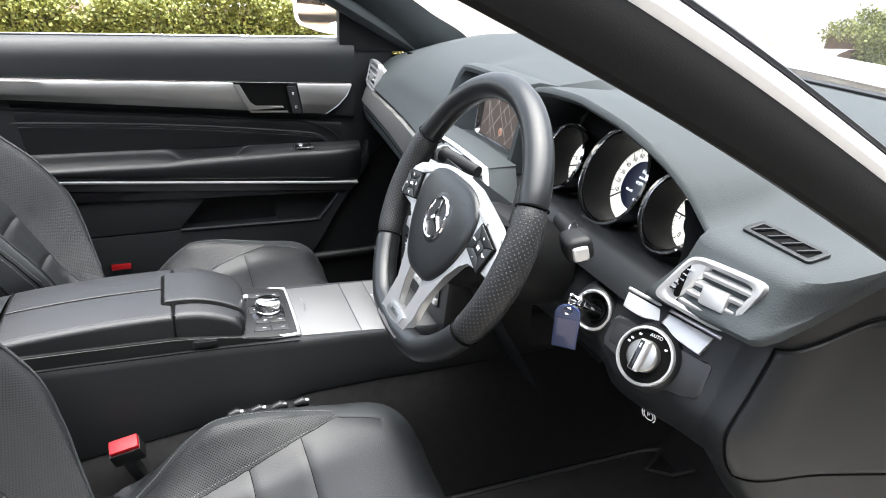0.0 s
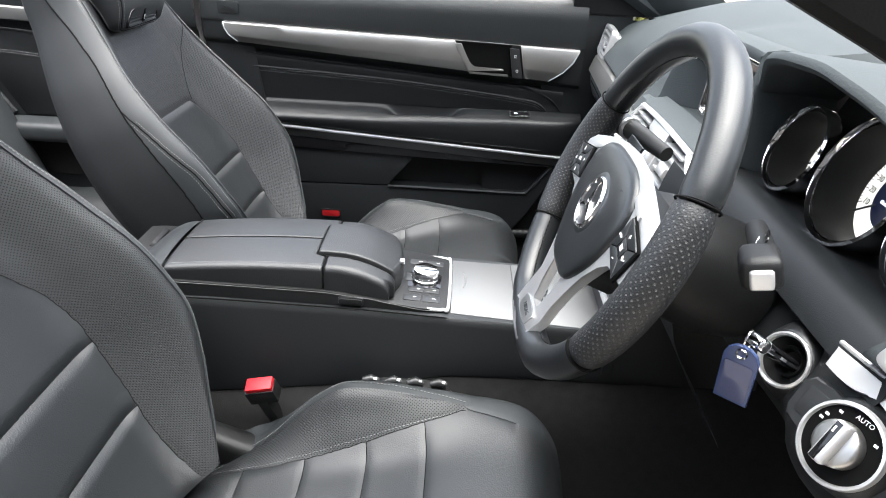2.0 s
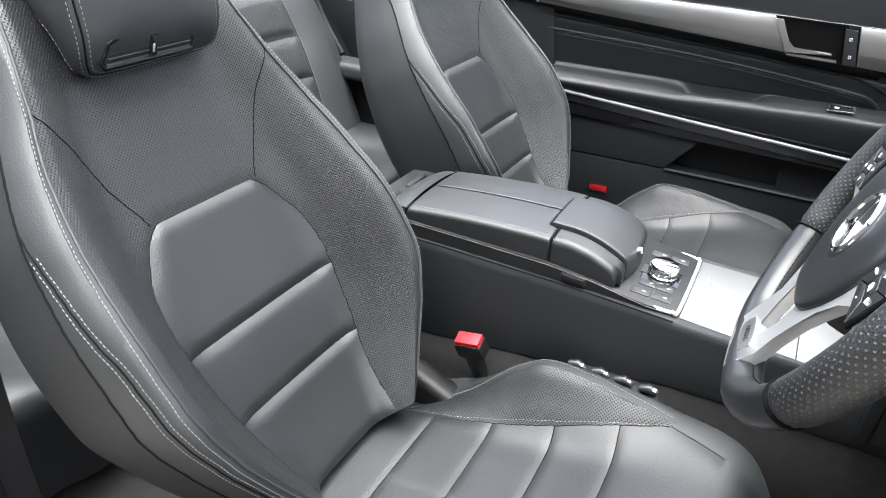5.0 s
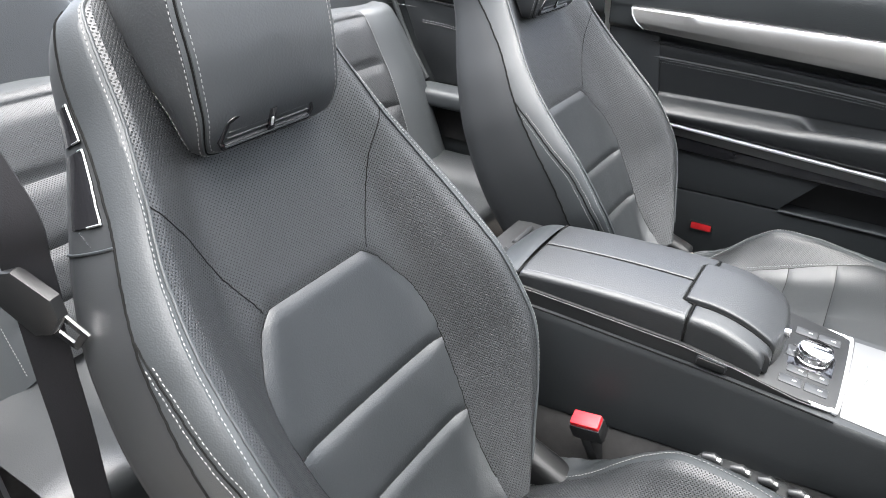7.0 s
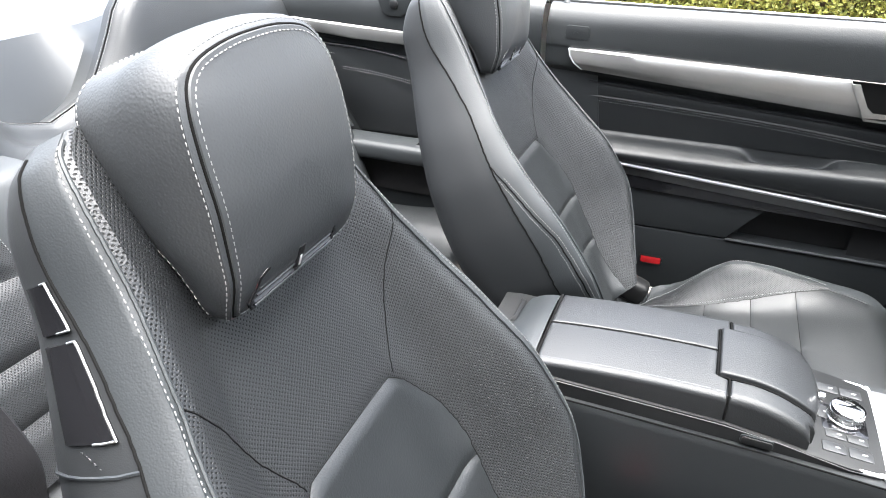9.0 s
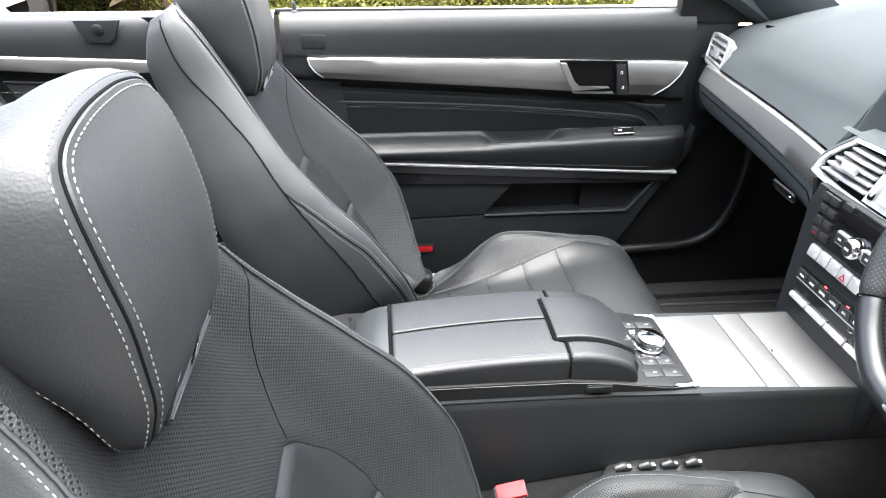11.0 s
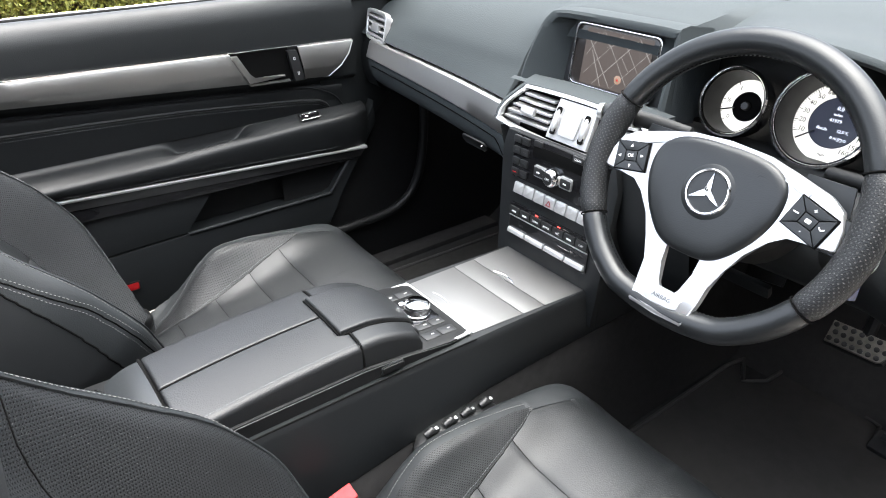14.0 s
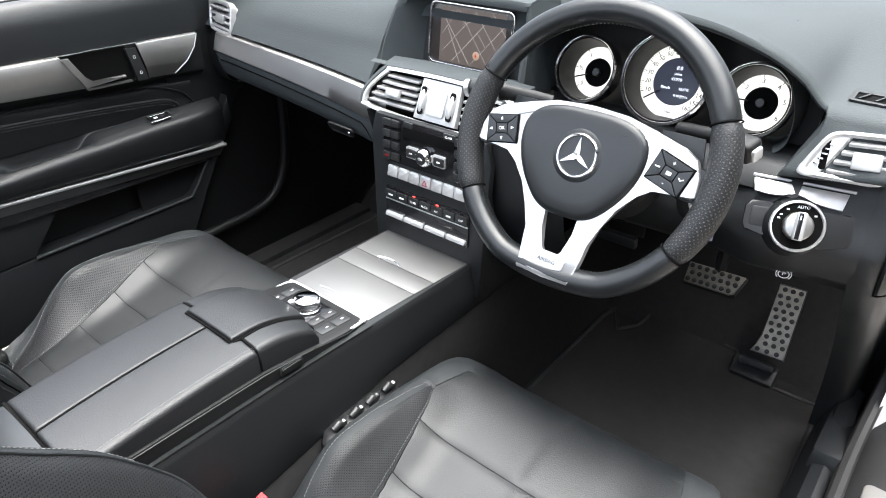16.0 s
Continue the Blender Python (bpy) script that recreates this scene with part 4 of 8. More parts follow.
def arm(x):
    end = max(0, (x - 0.06) / 0.125)
    lift = 0.012 * min(1, max(0, (x + 0.30) / 0.3))
    scoop = 1 / (1 + math.exp(-(x + 0.285) / 0.007)) * 1 / (1 + math.exp((x + 0.130) / 0.007))
    dz = -0.028 * scoop
    out = 0.030 * math.sqrt(max(0, 1 - end ** 2.2)) - 0.010 * (end > 0.98)
    lo = 0.5785 - 0.0634 * (x + 0.53)
    return spline([(0.726, 0.650), (0.722 - 0.001 * scoop, 0.634 + dz * 0.8), (0.714, 0.626 + lift + dz), (0.702 - 0.15 * out, 0.622 + lift + dz * 0.9), (0.700 - 0.55 * out, 0.617 + lift), (0.698 - out - 0.002, 0.606 + lift), (0.700 - out - 0.004, (0.606 + lift) * 0.55 + lo * 0.45), (0.703 - out, lo + 0.006), (0.712 - out, lo)], 40)


part("armrest", bm_grid([[(x, y, z) for y, z in arm(x)] for x in ax]), DOOR_LEATHER, door)
for k in (33, 36):
    part("stitching", bm_stitch([(x, arm(x)[k][0] - 0.0008, arm(x)[k][1]) for x in ax[6:-8]], r=0.0003, step=0.004, length=0.003), THREAD_DARK, door)
cl = lambda x: 0.5785 - 0.0634 * (x + 0.53)
part("chrome_line", bm_grid([[(x, 0.700, cl(x) + 0.002), (x, 0.676, cl(x) + 0.001), (x, 0.6745, cl(x) - 0.002), (x, 0.676, cl(x) - 0.006), (x, 0.700, cl(x) - 0.007)] for x in np.linspace(-0.66, 0.168, 30)]), SILVER, door, "bright silver line")
band = [(x, cl(x) - 0.006) for x in (-0.66, -0.3, 0.165)] + [(0.128, 0.505), (-0.228, 0.514), (-0.66, 0.527)]
part("lower_band", on_door(reversed(band), 0.684, 0.02), GLOSS, door, "dark satin band")

satin = [(x, cl(x) - 0.0065) for x in (-0.66, -0.3, 0.167)] + [(x, cl(x) - 0.0260) for x in (0.150, -0.3, -0.66)]
part("satin_band", on_door(reversed(satin), 0.6815, 0.012, 0.002), surface("satin_dark_metal", (0.10, 0.10, 0.102), 0.34, metal=0.9, vary=0.06), door, "dark satin metal band")

# lower panels round the open pocket
part("pocket_wall", on_door([(-0.33, 0.40), (0.16, 0.40), (0.16, 0.535), (-0.33, 0.535)], 0.742, 0.01, 0), DARK, door)
part("lower_panel", on_door([(-0.735, 0.424), (-0.293, 0.432), (-0.226, 0.512), (-0.735, 0.526)], 0.692, 0.04), TRIM, door)
ledge = [(-0.735, 0.27), (-0.10, 0.27), (0.02, 0.30), (0.070, 0.375), (0.100, 0.43), (0.205, 0.585), (0.200, 0.64), (0.184, 0.604), (0.120, 0.502), (0.070, 0.436), (0.052, 0.428), (-0.293, 0.428), (-0.735, 0.420)]
part("pocket_front", on_door(ledge, 0.690, 0.05, 0.003), TRIM, door)
rim = spline([(-0.292, 0.6895, 0.430), (-0.1, 0.6895, 0.430), (0.045, 0.6895, 0.430), (0.068, 0.6895, 0.438), (0.120, 0.6895, 0.506), (0.182, 0.6895, 0.600)], 50)
part("pocket_rim", bm_tube(rim, 0.0035, 8), SHELL, door)
part("pocket_floor", bm_box((0.36, 0.055, 0.004), pose(-0.11, 0.717, 0.424)), DARK, door)
refl = part("red_reflector", on_door(rounded(0.046, 0.017, 0.003), 0.6865, 0.004), RED_DARK, door, "dark red door reflector")
refl.location = (-0.441, 0, 0.345)
part("reflector_frame", bm_frame(rounded(0.052, 0.023, 0.004), rounded(0.046, 0.017, 0.003), 0.003, plane_at((-0.441, 0.6895, 0.345), (1, 0, 0), (0, 0, 1))), DARK, door)

# aluminium strip in two lengths, the release handle between them


def strip_piece(x0, x1, label):
    """One length of the strip; x0 and x1 give its ends at the share f of its height, from the top down."""
    rows = []
    for f, y in ((0.0, 0.698), (0.0, 0.6915), (0.03, 0.6900), (0.35, 0.6888), (0.66, 0.6885), (0.70, 0.6890), (0.97, 0.6945), (1.0, 0.6960), (1.0, 0.702)):
        xa, xb = x0(f), x1(f)
        rows.append([(x, y, strip_top(x) + f * (strip_low(x) - strip_top(x))) for x in np.linspace(xa, xb, 24)])
    part("trim_strip", bm_grid(rows), ALU, door, label)
    for k in (0, -1):
        part("strip_end", bm_tube([r[k] for r in rows[1:8]], 0.0014, 6), ALU, door)


strip_piece(lambda f: -0.682 + 0.030 * f ** 2.2, lambda f: -0.140 + 0.035 * f, "satin aluminium trim strip")
strip_piece(lambda f: 0.016 + 0.014 * f, lambda f: 0.153 - 0.065 * f ** 1.7, "satin aluminium trim strip")
part("strip_shadow_line", bm_tube([(x, 0.694, strip_top(x) + 0.0015) for x in np.linspace(-0.682, 0.153, 12)], 0.0012, 6), CHROME, door)
part("front_frame", on_door(reversed([(0.06, 0.735), (0.160, 0.800), (0.162, 0.884), (0.27, 0.884), (0.27, 0.64), (0.222, 0.60), (0.20, 0.585), (0.13, 0.55), (0.10, 0.60), (0.09, 0.66)]), 0.7165, 0.02, 0.006), SHADED_PAD, door)
well = [(-0.138, strip_top(-0.138)), (-0.006, strip_top(-0.006)), (0.004, strip_low(0.004)), (-0.103, strip_low(-0.103))]
part("handle_recess", on_door(reversed(well), 0.6985, 0.004, 0), INK, door)
hd = part("door_handle", on_door(reversed([(-0.137, 0.7945), (-0.123, 0.794), (-0.103, 0.752), (-0.091, 0.742), (-0.022, 0.7405), (-0.020, 0.736), (-0.090, 0.735), (-0.104, 0.731)]), 0.6865, 0.007, 0.002), ALU, door, "silver L-shaped door release handle")
part("lower_lip", on_door(reversed([(-0.104, 0.7305), (-0.010, 0.7275), (-0.008, 0.7225), (-0.101, 0.7255)]), 0.6905, 0.006, 0.001), ALU, hd)
lock = part("lock_buttons", on_door(reversed([(-0.010, 0.7885), (0.012, 0.7875), (0.026, 0.7205), (0.002, 0.7215)]), 0.688, 0.010, 0.0015), BUTTON, door, "black lock buttons")
for z, x in ((0.771, 0.004), (0.738, 0.011)):
    part("button_mark", bm_frame(rounded(0.005, 0.006, 0.001), rounded(0.003, 0.004, 0.0005), 0.0004, plane_at((x, 0.6878, z), (1, 0, 0), (0, 0, 1))), WHITE_INK, lock)
# window switch on the armrest, airbag tag, lock pin
wm_ = plane_at((0.026, 0.688, 0.6355), (1, 0, 0.02), (0, 0.92, 0.38))
sw = part("window_switch", bm_frame(rounded(0.050, 0.022, 0.003), rounded(0.042, 0.015, 0.002), 0.003, wm_, bevel=0.001), CHROME, door, "window switch with chrome frame")
part("switch_rocker", bm_poly(rounded(0.042, 0.015, 0.002), 0.0035, 0.001, wm_ @ pose(0, 0, -0.001)), GLOSS, sw)
part("button_mark", bm_box((0.008, 0.004, 0.0004), wm_ @ pose(-0.008, 0, 0.0027)), WHITE_INK, sw)
am = plane_at((-0.668, 0.6985, 0.8455), (1, 0, -0.02), (0, 0, 1))
tag = part("airbag_tag", bm_poly(rounded(0.050, 0.028, 0.006), 0.0018, 0.001, am), SHADED_PAD, door, "embossed airbag tag")
part("airbag_word", bm_text("AIRBAG", 0.008, am @ pose(0, 0, 0.0018), depth=0.0003), TRIM, tag)
part("lock_pin", bm_lathe([(0.0075, 0), (0.0065, 0.004), (0.0042, 0.006), (0.0042, 0.020), (0.003, 0.022), (0, 0.0222)], pose(-0.705, 0.738, 0.897), 16), SHELL, door, "small door lock pin")
part("window_seal", bm_box((0.93, 0.012, 0.012), pose(-0.285, 0.772, 0.893, 0, 0.2), 0.003), RUBBER, door)
part("outer_skin", bm_grid([[(x, y, z) for y, z in spline([(0.780, 0.892), (0.800, 0.888), (0.850, 0.80), (0.875, 0.60), (0.860, 0.40), (0.84, 0.25)], 14)] for x in np.linspace(-0.745, 0.30, 8)]), PAINT, door, "white outer door skin")
part("belt_moulding", bm_tube([(x, 0.783, 0.8955) for x in (-0.745, -0.2, 0.20)], 0.004, 6), CHROME, door)
# door shut edge, sail corner by the mirror
part("sail_panel", on_door(reversed([(0.128, 0.872), (0.42, 0.868), (0.36, 0.905), (0.14, 1.02), (0.128, 1.02)]), 0.712, 0.03, 0.004), DARK, door, "black mirror sail panel")

# ---- footwell side, rear quarter and rear seats ----
bm = bm_grid([[(x, y, z) for y, z in ((0.715, 0.17), (0.712, 0.32), (0.716, 0.5), (0.722, 0.62), (0.735, 0.74), (0.735, 0.86))] for x in np.linspace(-0.05, 0.84, 8)])
structure("wall_left", bm, DARK, "black footwell side lining", "wall")
kick = thing("sill_trim", (0.2, 0.70, 0.2), "black moulded sill trim and door seal", "trim")
part("door_seal", bm_tube(spline([(-0.05, 0.700, 0.312), (0.12, 0.700, 0.314), (0.24, 0.700, 0.322), (0.30, 0.698, 0.352), (0.335, 0.698, 0.41), (0.355, 0.70, 0.50), (0.362, 0.705, 0.60)], 40), 0.012, 10), DARK, kick)
part("sill_cover", bm_poly([(-0.75, -0.03), (0.60, -0.03), (0.60, 0.05), (-0.75, 0.05)], 0.03, 0.008, pose(0, 0.690, 0.165)), CARPET, kick)

quarter = thing("rear_side_panel", (-1.1, 0.66, 0.4), "black rear side panel with silver strip", "side panel")
qs = lambda x: spline([(0.735, 0.895), (0.712, 0.905), (0.692, 0.895), (0.682, 0.870), (0.680, 0.838), (0.684, 0.800), (0.696, 0.78), (0.700, 0.70), (0.690, 0.60), (0.685, 0.50), (0.685, 0.30)], 40)
part("quarter_panel", bm_grid([[(x, y - 0.03 * max(0, (-0.9 - x)) ** 1.2, z) for y, z in qs(x)] for x in np.linspace(-0.742, -1.60, 24)]), SHADED_PAD, quarter)
part("trim_strip", bm_grid([[(x, 0.674 - 0.03 * max(0, (-0.9 - x)) ** 1.2 + dy, z) for dy, z in ((0.004, zt), (-0.002, zt - 0.003), (-0.004, zt - 0.012), (-0.001, zl + 0.003), (0.006, zl))] for x, zt, zl in ((-0.955, 0.808, 0.806), (-0.985, 0.816, 0.792), (-1.05, 0.821, 0.790), (-1.20, 0.828, 0.795), (-1.32, 0.834, 0.806), (-1.36, 0.836, 0.815))]), ALU, quarter, "satin aluminium strip")
gm = plane_at((-1.085, 0.676, 0.880), (1, 0, 0), (0, 0, 1))
hole = part("belt_guide", bm_poly([(-0.045, 0.018), (-0.030, -0.018), (-0.018, -0.026), (0.018, -0.026), (0.030, -0.018), (0.045, 0.018)], 0.006, 0.003, gm), SHADED_PAD, quarter, "recessed belt guide")
part("guide_button", bm_lathe([(0.011, 0), (0.011, 0.008), (0.008, 0.010), (0, 0.010)], gm, 20), DARK, hole)
part("speaker_grille", bm_poly([(-0.070, 0.026), (0.055, 0.026), (0.055, -0.050), (0.030, -0.040), (-0.02, -0.01)], 0.003, 0.001, plane_at((-0.93, 0.677, 0.876), (1, 0, 0), (0, 0, 1))), DARK, quarter)
part("armrest", bm_box((0.30, 0.085, 0.046), pose(-1.075, 0.645, 0.545), 0.019, 5), LEATHER_SIDE, quarter)
part("switch_plate", bm_box((0.05, 0.022, 0.004), pose(-0.99, 0.636, 0.5685), 0.001), CHROME, quarter)
part("stitching", bm_stitch(spline([(-0.93, 0.695, 0.69), (-1.05, 0.692, 0.735), (-1.25, 0.680, 0.755), (-1.45, 0.668, 0.76)], 60) + np.array([0, -0.0035, 0]), r=0.0006), THREAD, quarter)
inset = spline([(-1.295, 0.778), (-1.15, 0.771), (-1.02, 0.752), (-0.93, 0.722), (-0.885, 0.665), (-0.875, 0.575)], 24)
part("insert_panel", on_door(list(reversed([*inset.tolist(), (-1.19, 0.570), (-1.245, 0.660)])), 0.676, 0.02, 0.003), DOOR_LEATHER, quarter, "black leather insert")
part("insert_piping", bm_tube([(x, 0.6755, z) for x, z in inset], 0.0022, 6), DOOR_LEATHER, quarter)
for dz in (-0.050, -0.0555):
    part("stitching", bm_stitch([(x, 0.6752, z + dz) for x, z in inset[2:19]], r=0.0005), THREAD, quarter, "pale contrast stitching")
part("pillar_edge", bm_tube(spline([(-1.335, 0.672, 0.80), (-1.325, 0.672, 0.775), (-1.27, 0.672, 0.66), (-1.215, 0.672, 0.575)], 20), 0.007, 8), SHADED_PAD, quarter)
part("lower_lining", on_door([(-1.16, 0.42), (-0.80, 0.42), (-0.80, 0.535), (-1.205, 0.535)], 0.671, 0.02, 0.003), CARPET, quarter, "black carpet lining")
part("outer_skin", bm_grid([[(x, y, z) for y, z in spline([(0.735, 0.896), (0.790, 0.890), (0.850, 0.80), (0.875, 0.60), (0.86, 0.40), (0.84, 0.25)], 14)] for x in np.linspace(-0.75, -2.1, 8)]), PAINT, quarter, "white outer body side")

# the same lining on the driver's side
quarter2 = thing("rear_side_panel", (-1.1, -0.66, 0.4), "black rear side panel beside the driver seat", "side panel")
part("quarter_panel", bm_grid([[(x, -(y - 0.03 * max(0, (-0.9 - x)) ** 1.2), z) for y, z in qs(x)] for x in np.linspace(-0.80, -1.60, 24)]), SHADED_PAD, quarter2)
part("pillar_cover", bm_grid([[(x, y, z) for x, y in ((-0.80, -0.690), (-0.775, -0.672), (-0.760, -0.680), (-0.752, -0.705), (-0.760, -0.745))] for z in np.linspace(0.26, 0.89, 10)]), DARK, quarter2)
part("door_seal", bm_tube(spline([(-0.750, -0.712, 0.90), (-0.745, -0.712, 0.7), (-0.72, -0.712, 0.5), (-0.66, -0.710, 0.36), (-0.55, -0.706, 0.325)], 30), 0.011, 8), RUBBER, quarter2)
part("outer_skin", bm_grid([[(x, -y, z) for y, z in spline([(0.735, 0.896), (0.790, 0.890), (0.850, 0.80), (0.875, 0.60), (0.86, 0.40), (0.84, 0.25)], 14)] for x in np.linspace(-0.76, -2.1, 8)]), PAINT, quarter2, "white outer body side")


def rear_seat(cy):
    root = thing("rear_seat", (-1.1, cy, 0.2), "black leather rear seat with perforated centre panels", "seat", "rear seats")
    sp = spline([(-1.135, 0.40), (-1.165, 0.48), (-1.20, 0.58), (-1.238, 0.67), (-1.268, 0.745), (-1.290, 0.772), (-1.335, 0.776)], 70)
    zc = sp[:, 1]
    N = 40
    P, U = np.zeros((70, N + 1, 3)), np.zeros((70, N + 1, 2))
    cuts = [0.475, 0.555, 0.655]
    for i in range(70):
        for j in range(N + 1):
            y = -0.255 + 0.51 * j / N
            e = abs(y) - 0.125
            d = 0.026 * (1 / (1 + math.exp(-e / 0.016))) - 0.012 * max(0, abs(y) - 0.21) / 0.045
            if abs(e) > 0.006 and e < 0 and i < 62:
                d += 0.010 * min(1, min([abs(zc[i] - c) for c in cuts] + [-e, abs(zc[i] - 0.76)]) / 0.02) ** 0.6
            P[i, j] = (sp[i, 0] + d, cy + y * (1 - 0.12 * max(0, (zc[i] - 0.64) / 0.1)), zc[i])
            U[i, j] = (y, i * 0.008)
    lo, hi = N * 0.255, N * 0.745
    c = [int(np.argmin(abs(zc[:60] - v))) for v in cuts]
    ends = [0, *c, 60]
    spec = [("insert_panel", PERF, "", lambda i, j, a=a, b=b: lo <= j < hi and a <= i < b) for a, b in zip(ends, ends[1:])]
    spec += [("side_bolster", LEATHER_SIDE, "", lambda i, j: j < lo), ("side_bolster", LEATHER_SIDE, "", lambda i, j: j >= hi), ("top_roll", LEATHER_SIDE, "", lambda i, j: lo <= j < hi and i >= 60)]
    ring_parts(P, U, spec, root, closed=False)
    for s in (0.135, -0.135):
        j = int((s + 0.255) / 0.51 * N)
        part("stitching", bm_stitch(P[2:58, j] + np.array([0.0015, 0, 0]), r=0.0006), THREAD, root)
    rows = []
    for y in np.linspace(-0.25, 0.25, 26):
        b = 0.022 / (1 + math.exp(-(abs(y) - 0.14) / 0.014))
        rows.append([(x, cy + y, z + b) for x, z in spline([(-1.16, 0.385), (-1.05, 0.385), (-0.95, 0.395), (-0.88, 0.40), (-0.845, 0.385), (-0.835, 0.34), (-0.84, 0.22)], 30)])
    part("cushion", bm_grid(rows), LEATHER, root)
    return root


rear_seat(-0.37)
rear_seat(0.37)
tub = thing("rear_console", (-1.0, 0, 0.2), "black moulded tray between the rear seats", "tray")
part("tray", bm_frame(rounded(0.36, 0.15, 0.03), rounded(0.31, 0.11, 0.022), 0.035, pose(-1.02, 0, 0.385), bevel=0.006), TRIM, tub)
part("tray_floor", bm_box((0.34, 0.14, 0.10), pose(-1.02, 0, 0.33), 0.01), DARK, tub)
part("belt_clip", bm_box((0.03, 0.02, 0.05), pose(-1.13, 0.19, 0.44, 0, -20), 0.005), DARK, tub)
backr = thing("rear_bulkhead", (-1.35, 0, 0.3), "black padded shelf behind the rear seats", "shelf")
rim_t = [(0.0, 0.765), (0.08, 0.790), (0.15, 0.870), (0.19, 0.930), (0.25, 0.968), (0.36, 0.975), (0.46, 0.960), (0.56, 0.925), (0.62, 0.895), (0.70, 0.88)]
rim_z = lambda y: value(rim_t, abs(y))
rows = []
for y in np.linspace(-0.70, 0.70, 71):
    zt = rim_z(y)
    rows.append([(x, y, z) for x, z in spline([(-1.25, 0.40), (-1.29, 0.60), (-1.335, 0.74), (-1.375, zt - 0.030), (-1.395, zt - 0.006), (-1.41, zt), (-1.43, zt - 0.003)], 26)])
part("padded_wall", bm_grid(rows), LEATHER, backr)
part("seam_groove", bm_tube([tuple(np.array(r[21]) + np.array([0.0008, 0, 0.0006])) for r in rows], 0.0012, 6), INK, backr)
for k in (20, 22):
    part("stitching", bm_stitch(np.array([r[k] for r in rows]) + np.array([0.0008, 0, 0.0008]), r=0.0006), THREAD, backr, "pale contrast stitching")
part("roof_cover", bm_grid([[(x, y, z) for x, z in ((-1.425, rim_z(y) - 0.005), (-1.47, min(rim_z(y) - 0.02, 0.90)), (-1.52, 0.885), (-1.70, 0.895), (-2.1, 0.895))] for y in np.linspace(-0.70, 0.70, 71)]), SHELL, backr, "smooth grey roof cover")


# ---- steering wheel ----
WC, WT = Vector((0.027, -0.329, 0.824)), 23.3
wm = plane_at(WC, (0, -1, 0), (math.sin(radians(WT)), 0, math.cos(radians(WT))))
wheel = thing("steering_wheel", WC, "black leather flat-bottomed steering wheel with silver spokes", "steering wheel")


def rim_at(a):
    x, y = 0.1612 * math.cos(a), 0.1612 * math.sin(a)
    if y < -0.146:
        y = -0.146 + (y + 0.146) * 0.55
    return x, y


def rim_arc(a0, a1, n, name, mat, swell):
    pts = [wm @ Vector((*rim_at(radians(a0 + (a1 - a0) * k / (n - 1))), 0)) for k in range(n)]
    rad = [0.0155 + swell * math.sin(math.pi * min(1, max(0, k / (n - 1)))) ** 0.5 - 0.0008 * (k in (0, n - 1)) for k in range(n)]
    return part(name, bm_tube(pts, rad, 18, up=wm.to_3x3() @ Vector((0, 0, 1)), flat=1.06), mat, wheel)


rim_arc(24, 156, 50, "rim_top", RIM, 0.0)
rim_arc(157, 211, 26, "rim_grip", RIM_PERF, 0.0022)
rim_arc(212, 328, 46, "rim_bottom", RIM, 0.0)
rim_arc(329, 383, 26, "rim_grip", RIM_PERF, 0.0022)
for a in (23.5, 156.5, 211.5, 328.5):
    x, y = rim_at(radians(a))
    c = [wm @ (Vector((x, y, 0)) + Vector((math.cos(radians(a)) * 0.0162 * math.cos(w), math.sin(radians(a)) * 0.0162 * math.cos(w), 0.0170 * math.sin(w)))) for w in np.linspace(0, 2 * math.pi, 24, endpoint=False)]
    part("rim_seam", bm_tube(c, 0.0009, 5, closed=True), INK, wheel)
# stitched inner seam of the rim
inn = [wm @ Vector((*(np.array(rim_at(a)) * (1 - 0.0158 / 0.161)), 0.002)) for a in np.linspace(radians(24), radians(156), 160)]
part("rim_stitching", bm_stitch(inn, step=0.005, length=0.0035, r=0.0006), INK, wheel)
inn = [wm @ Vector((*(np.array(rim_at(a)) * (1 - 0.0158 / 0.161)), 0.002)) for a in np.linspace(radians(212), radians(328), 160)]
part("rim_stitching", bm_stitch(inn, step=0.005, length=0.0035, r=0.0006), INK, wheel)


# silver spoke frame, one moulding: two arms and a forked lower spoke
arm_r = [(0.0, 0.052), (0.045, 0.049), (0.078, 0.041), (0.118, 0.030), (0.134, 0.020), (0.142, 0.002), (0.144, -0.018), (0.139, -0.0215), (0.096, -0.0215), (0.080, -0.033), (0.064, -0.056), (0.050, -0.080), (0.0425, -0.106), (0.0400, -0.126), (0.0385, -0.140), (0.0375, -0.152), (0.0368, -0.1545), (0.0355, -0.1580), (0.0, -0.1590)]
slit = 0.0004
hole_r = [(slit, -0.052), (0.024, -0.0795), (0.0205, -0.100), (0.0155, -0.124), (0.0115, -0.1295)]
outline = [(slit, 0.052), *arm_r[1:-1], (0.0, -0.1590), *[(-x, y) for x, y in reversed(arm_r[1:-1])], (-slit, 0.052), *[(-x, y) for x, y in hole_r], *reversed(hole_r)]
bm = bm_poly(outline, 0.010)
edges = [e for e in bm.edges if all(abs(v.co.z - 0.010) < 1e-6 for v in e.verts) and not all(abs(v.co.x) < 0.001 for v in e.verts) and not any(abs(v.co.x) < 0.001 and v.co.y > -0.06 for v in e.verts)]
bmesh.ops.bevel(bm, geom=edges, offset=0.0022, segments=3, profile=0.6, affect="EDGES")
for v in bm.verts:
    up = min(1.0, max(0.0, (-0.124 - v.co.y) / 0.034))
    v.co.z += 0.0090 * up * up * (3 - 2 * up) - 0.35 * max(0.0, -0.155 - v.co.y)
bm.transform(wm @ pose(0, 0, -0.002))
